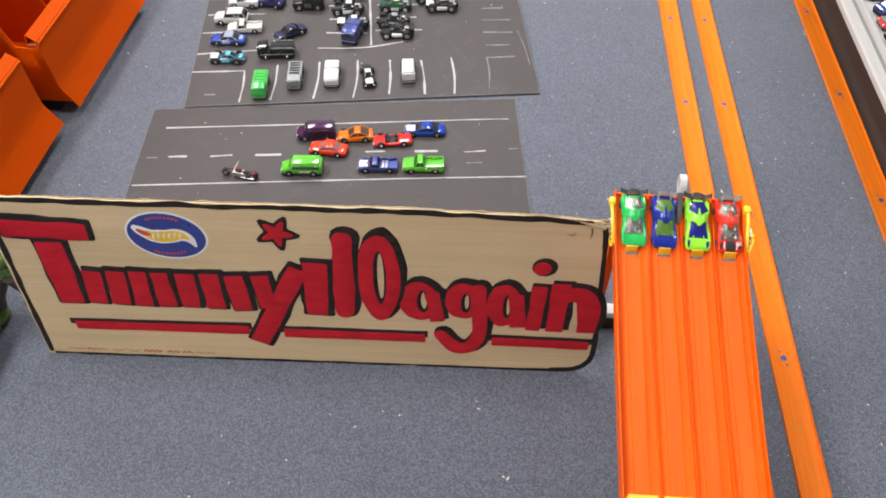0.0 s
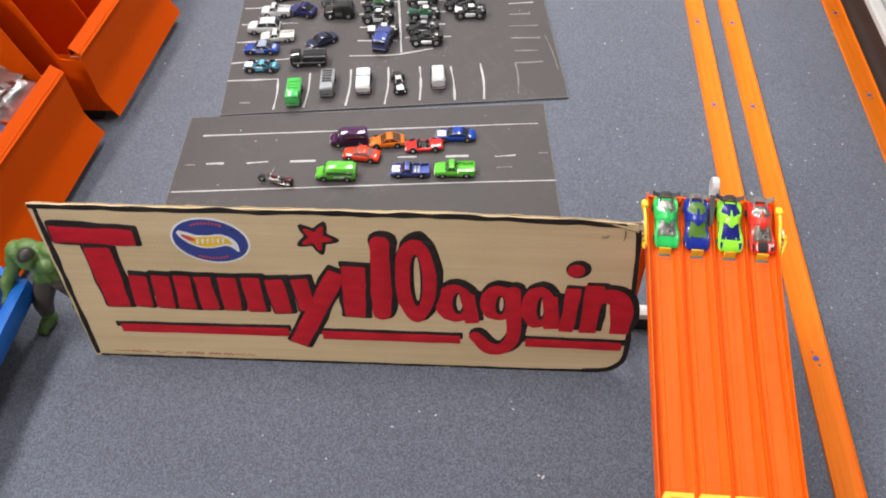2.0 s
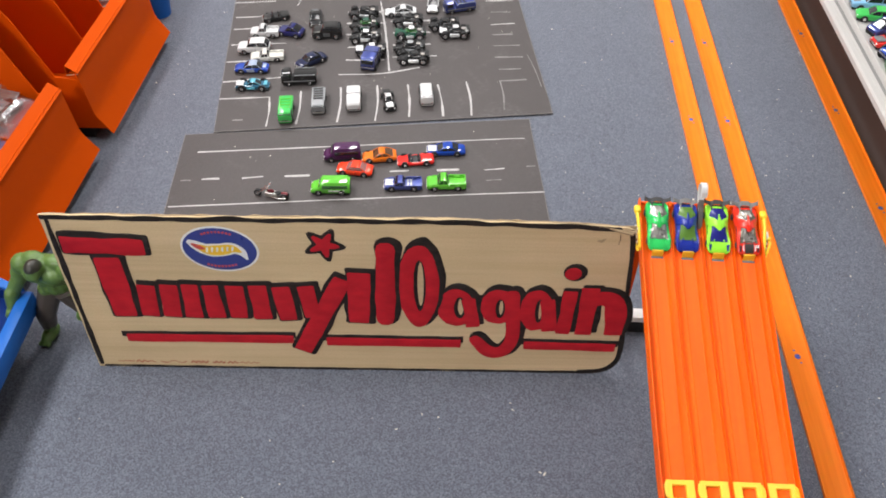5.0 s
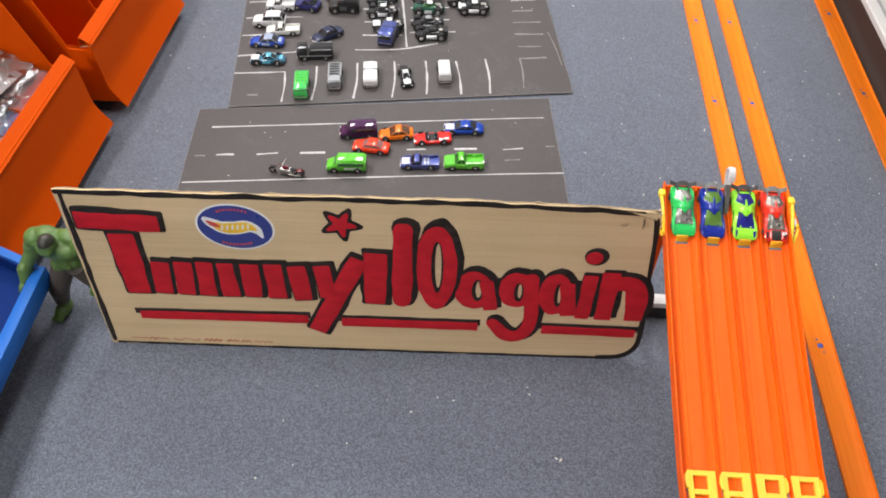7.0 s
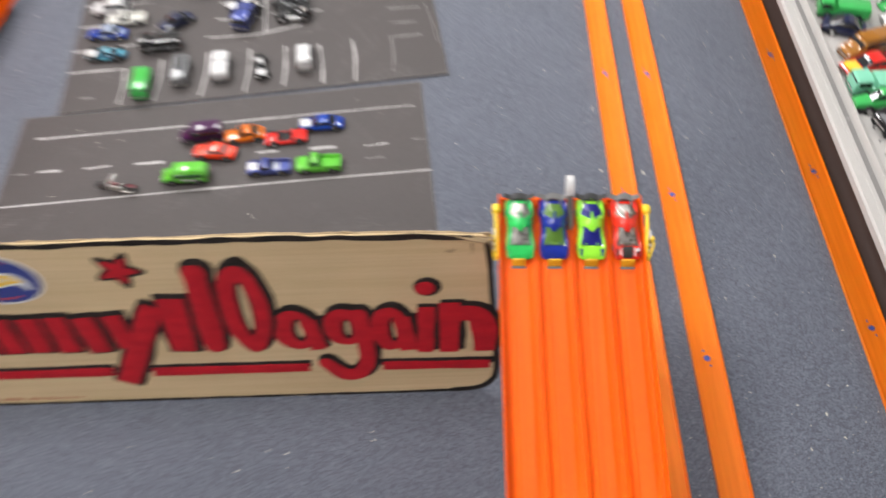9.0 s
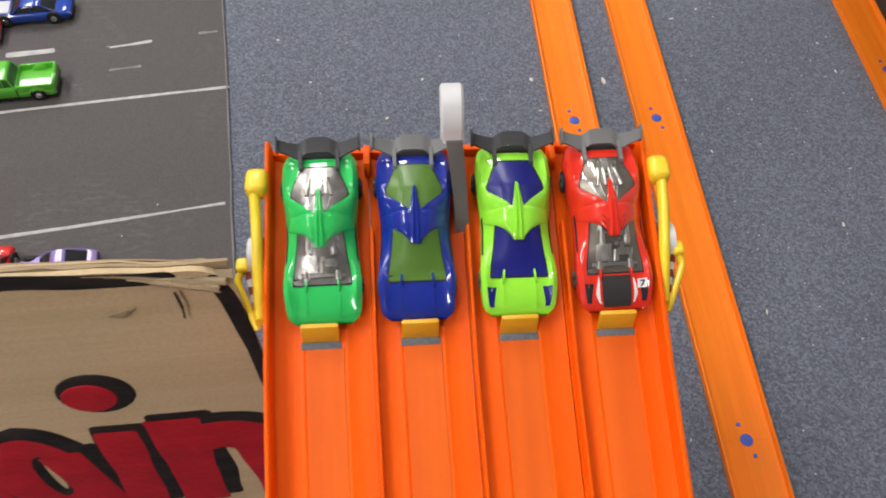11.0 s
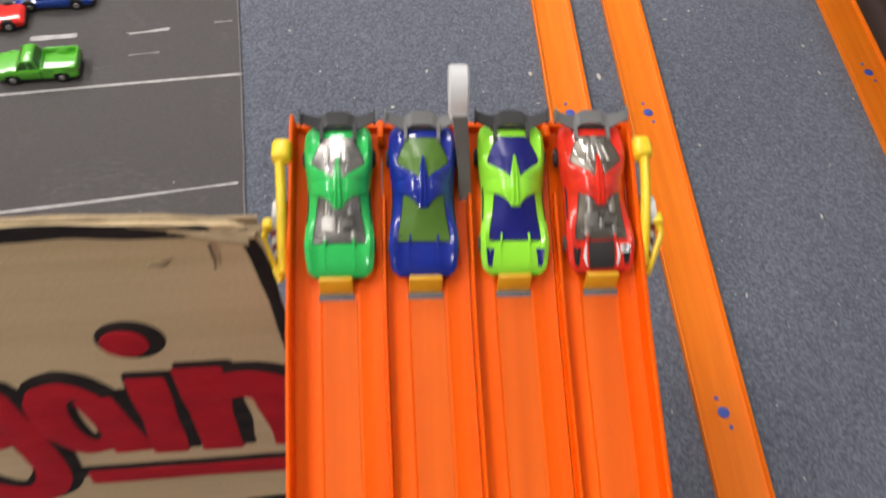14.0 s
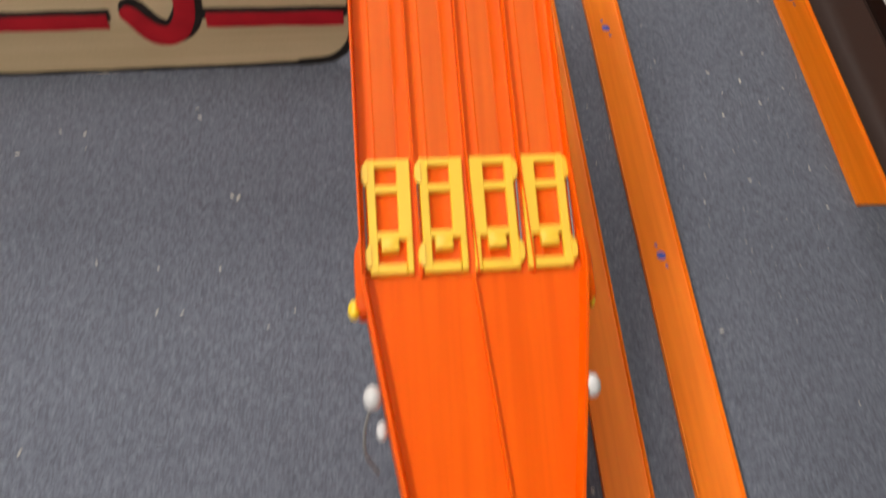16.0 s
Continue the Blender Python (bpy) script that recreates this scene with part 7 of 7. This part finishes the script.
def figure_material():
    """Green vinyl with brown painted trousers and dark hair, split by height on the figure."""
    m = mat("green_figure_vinyl", (0.092, 0.168, 0.040), 0.42, vary=0.35, scale=60, bump=0.4, bump_scale=120)
    n, l = m.node_tree.nodes, m.node_tree.links
    bs = n["Principled BSDF"]
    tc, sp, ns = n.new("ShaderNodeTexCoord"), n.new("ShaderNodeSeparateXYZ"), n.new("ShaderNodeTexNoise")
    ns.inputs["Scale"].default_value = 90
    l.new(tc.outputs["Object"], sp.inputs[0])
    l.new(tc.outputs["Object"], ns.inputs["Vector"])

    def op(kind, a, b_):
        k = n.new("ShaderNodeMath")
        k.operation = kind
        for i, v in enumerate((a, b_)):
            if isinstance(v, float):
                k.inputs[i].default_value = v
            else:
                l.new(v, k.inputs[i])
        return k.outputs[0]

    x, y, z = sp.outputs
    zz = op("ADD", z, op("MULTIPLY", op("SUBTRACT", ns.outputs["Fac"], 0.5), 0.012))
    cloth = op("MULTIPLY", op("MULTIPLY", op("GREATER_THAN", zz, 0.027), op("LESS_THAN", zz, 0.101)), op("LESS_THAN", op("ABSOLUTE", x, 0.0), 0.0375))
    hair = op("MULTIPLY", op("MULTIPLY", op("GREATER_THAN", z, 0.1655), op("LESS_THAN", y, -0.007)), op("LESS_THAN", op("ABSOLUTE", op("ADD", x, 0.003), 0.0), 0.0140))
    for fac, col in ((cloth, (0.070, 0.056, 0.048, 1)), (hair, (0.026, 0.025, 0.018, 1))):
        mx = n.new("ShaderNodeMix")
        mx.data_type = "RGBA"
        mx.inputs[7].default_value = col
        l.new(fac, mx.inputs[0])
        l.new(bs.inputs["Base Color"].links[0].from_socket, mx.inputs[6])
        l.new(mx.outputs[2], bs.inputs["Base Color"])
    return m


fig = mesh_ob("toy_figure", b, figure_material())
rm = fig.modifiers.new("Remesh", "REMESH")
rm.mode, rm.voxel_size, rm.use_smooth_shade = "VOXEL", 0.0014, True
sm = fig.modifiers.new("Smooth", "SMOOTH")
sm.factor, sm.iterations = 0.5, 6
fig.matrix_basis = pose(-0.604, 0.690, 0.0006, 0, 0, -6)
tagged(fig, "green muscular vinyl toy figure in brown trousers standing on the carpet", "toy figure")

# ---- shelf along the other side ----
sh = thing("shop_shelf", "white enamelled shop shelf with a brown kick plate", "shelf", m=pose(0.70, 0.0, 0.0))
Y0, Y1 = -1.2, 3.2
part("kick_plate", boxed(0.130, 0.142, Y0, Y1, 0.0, 0.1955), KICK, sh, "dark brown kick plate")
part("skirting", prism(bmesh.new(), [(0.102, 0.0), (0.102, 0.002), (0.114, 0.006), (0.122, 0.016), (0.126, 0.050), (0.1295, 0.050), (0.1295, 0.0)], "y", Y0, Y1), VINYL, sh, "brown vinyl skirting")
part("soffit", boxed(0.030, 0.9, Y0, Y1, 0.196, 0.202), KICK, sh)
for yy0, yy1 in ((Y0, 0.9636), (0.9640, Y1)):
    lip = [(0.004, 0.196), (0.0, 0.200), (0.001, 0.2085), (0.0035, 0.2110), (0.0142, 0.2106), (0.0148, 0.2096), (0.0156, 0.2104), (0.0212, 0.2100), (0.0222, 0.2062), (0.0308, 0.2060), (0.0322, 0.2130), (0.0345, 0.2172), (0.0372, 0.2165), (0.0386, 0.2100), (0.0398, 0.2076), (0.0398, 0.202), (0.02, 0.202), (0.012, 0.196)]
    part("front_lip", prism(bmesh.new(), lip, "y", yy0, yy1), SHELF, sh, "white enamelled shelf lip")
    part("ticket_channel", boxed(0.0226, 0.0304, yy0 + 0.001, yy1 - 0.001, 0.2062, 0.2067), SHELF_GREY, sh, "grey ticket channel")
PITCH = 0.0254
HX0, HY0, HN, HM = 0.0402, 0.45, 4, 22
part("deck", boxed(HX0 + HN * PITCH, 0.9, Y0, Y1, 0.2025, 0.2072), SHELF, sh)
for ya, yb in ((Y0, HY0), (HY0 + HM * PITCH, Y1)):
    part("deck", boxed(HX0, HX0 + HN * PITCH - 0.0002, ya, yb, 0.2025, 0.2072), SHELF, sh)
b = bmesh.new()
for i in range(HN):
    for j in range(HM):
        cx, cy, r = HX0 + (i + 0.62) * PITCH, HY0 + (j + 0.5) * PITCH, 0.0024
        x0, x1, y0, y1 = HX0 + i * PITCH, HX0 + (i + 1) * PITCH, HY0 + j * PITCH, HY0 + (j + 1) * PITCH
        rim = [(x1, cy), (x1, y1), (cx, y1), (x0, y1), (x0, cy), (x0, y0), (cx, y0), (x1, y0)]
        vo = [b.verts.new((u, v, 0.2072)) for u, v in rim]
        vi = [b.verts.new((cx + r * math.cos(q * math.pi / 4), cy + r * math.sin(q * math.pi / 4), 0.2072)) for q in range(8)]
        vl = [b.verts.new((u.co.x, u.co.y, 0.2050)) for u in vi]
        for q in range(8):
            b.faces.new((vo[q], vo[(q + 1) % 8], vi[(q + 1) % 8], vi[q]))
            b.faces.new((vi[q], vi[(q + 1) % 8], vl[(q + 1) % 8], vl[q]))
pd = part("perforated_deck", b, SHELF, sh, "white deck with small punched holes")
for p_ in pd.data.polygons:
    p_.use_smooth = False
part("back_board", boxed(0.90, 0.915, Y0, Y1, 0.0, 1.4), PLASTER, sh)
P_MINT = paint("mint", (0.22, 0.60, 0.42))
P_CARAMEL = paint("caramel", (0.32, 0.13, 0.02))
P_FROG = paint("frog_green", (0.05, 0.42, 0.10))
P_LEMON = paint("lemon", (0.75, 0.62, 0.05))
P_SKY = paint("sky_blue", (0.25, 0.50, 0.75))
P_PINK = paint("rose", (0.6, 0.08, 0.16))
TOPZ = 0.2074
rnd = random.Random(11)
rows = [("mint green", P_MINT, "truck"), ("frog green", P_FROG, "racer"), ("black", P_BLACK, "suv"), ("scarlet", P_RED, "sedan"), ("caramel", P_CARAMEL, "van"),
        ("deep navy", P_DEEP, "coupe"), ("frog green", P_FROG, "truck"), ("royal blue", P_BLUE, "sedan"), ("red", P_RED, "open"), ("steel blue", P_STEEL, "coupe"),
        ("green", P_BUS, "sedan"), ("sky blue", P_SKY, "suv"), ("white", P_WHITE, "sedan"), ("lemon", P_LEMON, "racer"), ("rose", P_PINK, "coupe")]
spots = [(0.800, 1.022), (0.790, 0.988), (0.803, 0.946), (0.803, 1.064), (0.800, 1.105)] + [(0.800, 1.150 + 0.0455 * q) for q in range(14)]
for k, (x, y) in enumerate(spots):
    nm, col, stl = rows[k % len(rows)]
    toy_car(nm + " toy vehicle lying on the white shop shelf", stl, col, x - 0.016 + rnd.uniform(-0.004, 0.008), y, rnd.uniform(-22, 22) + (180 if k % 4 == 1 else 0), z=TOPZ, L=rnd.uniform(0.074, 0.088), W=0.031, H=rnd.uniform(0.024, 0.034),
            group="toy vehicles on the shelf", trim=(P_LEMON, None, P_SILVER)[k % 3], **(dict(wheel=0.0125, fat=0.007, lift=0.006) if k in (2, 7, 12) else {}))
for k in range(18):
    nm, col, stl = rows[(k * 4 + 3) % len(rows)]
    toy_car(nm + " toy vehicle in the second row on the shelf", stl, col, 0.880 + rnd.uniform(-0.008, 0.008), 0.89 + 0.046 * k, rnd.uniform(-14, 14), z=TOPZ, L=rnd.uniform(0.074, 0.090), W=0.031, H=rnd.uniform(0.024, 0.034), group="toy vehicles on the shelf")

hoop = thing("toy_hoop", "red plastic toy hoop with a grey middle on the shelf", "toy", m=pose(0.862, 0.872, TOPZ, 0, 0, 20))
b = bmesh.new()
rings_mesh(b, [[((0.026 + 0.007 * math.cos(q)) * math.cos(a) * 0.85, (0.026 + 0.007 * math.cos(q)) * math.sin(a) * 1.25, 0.007 + 0.007 * math.sin(q)) for q in np.linspace(0, 2 * math.pi, 10, endpoint=False)] for a in np.linspace(0, 2 * math.pi, 33)], caps=False)
part("ring", b, P_PINK, hoop)
part("middle", cyl(bmesh.new(), (0, 0, 0.001), (0, 0, 0.006), 0.020, seg=20), WING_PALE, hoop, "grey plastic middle")

# ---- lint and crumbs on the carpet ----
rnd = random.Random(3)
b = bmesh.new()
spots = [(rnd.uniform(-0.55, 0.20), rnd.uniform(0.15, 0.60)) for _ in range(34)] + [(rnd.uniform(0.43, 0.80), rnd.uniform(0.1, 1.6)) for _ in range(120)] + [(rnd.uniform(0.18, 0.44), rnd.uniform(0.80, 1.8)) for _ in range(34)] + [(rnd.uniform(-0.69, -0.58), rnd.uniform(0.75, 1.7)) for _ in range(14)]
spots += [(0.140, 0.484), (-0.226, 0.445), (0.134, 0.486), (0.655, 0.493), (0.434, 1.063), (0.502, 1.059), (0.298, 1.020), (-0.69, 1.36)]
for k, (x, y) in enumerate(spots):
    big = 1.6 if k >= len(spots) - 8 else 1.0
    r = rnd.uniform(0.0006, 0.0017) * big
    a = rnd.uniform(0, 3.14)
    bmesh.ops.create_uvsphere(b, u_segments=6, v_segments=4, radius=r, matrix=pose(x, y, 0.0006, 0, 0, math.degrees(a)) @ Matrix.Diagonal((rnd.uniform(0.9, 1.9), rnd.uniform(0.4, 0.9), 0.45, 1)))
for k in range(230):
    # tiny grains between the ramp and the shelf and behind the gate
    x, y = (rnd.uniform(0.56, 0.80), rnd.uniform(0.35, 1.30)) if k < 170 else (rnd.uniform(0.12, 0.45), rnd.uniform(0.85, 1.25))
    bmesh.ops.create_icosphere(b, subdivisions=1, radius=rnd.uniform(0.0003, 0.0007), matrix=pose(x, y, 0.0005))
for k in range(46):
    x, y = rnd.uniform(-0.48, 0.12), rnd.uniform(0.90, 1.80)
    bmesh.ops.create_uvsphere(b, u_segments=6, v_segments=4, radius=rnd.uniform(0.0005, 0.0013), matrix=pose(x, y, 0.0048 if y > 1.32 else 0.0024, 0, 0, rnd.uniform(0, 180)) @ Matrix.Diagonal((rnd.uniform(1.0, 2.0), rnd.uniform(0.5, 0.9), 0.45, 1)))
tagged(mesh_ob("lint", b, LINT), "pale lint flecks and crumbs scattered on the carpet", "lint", kind="stuff")
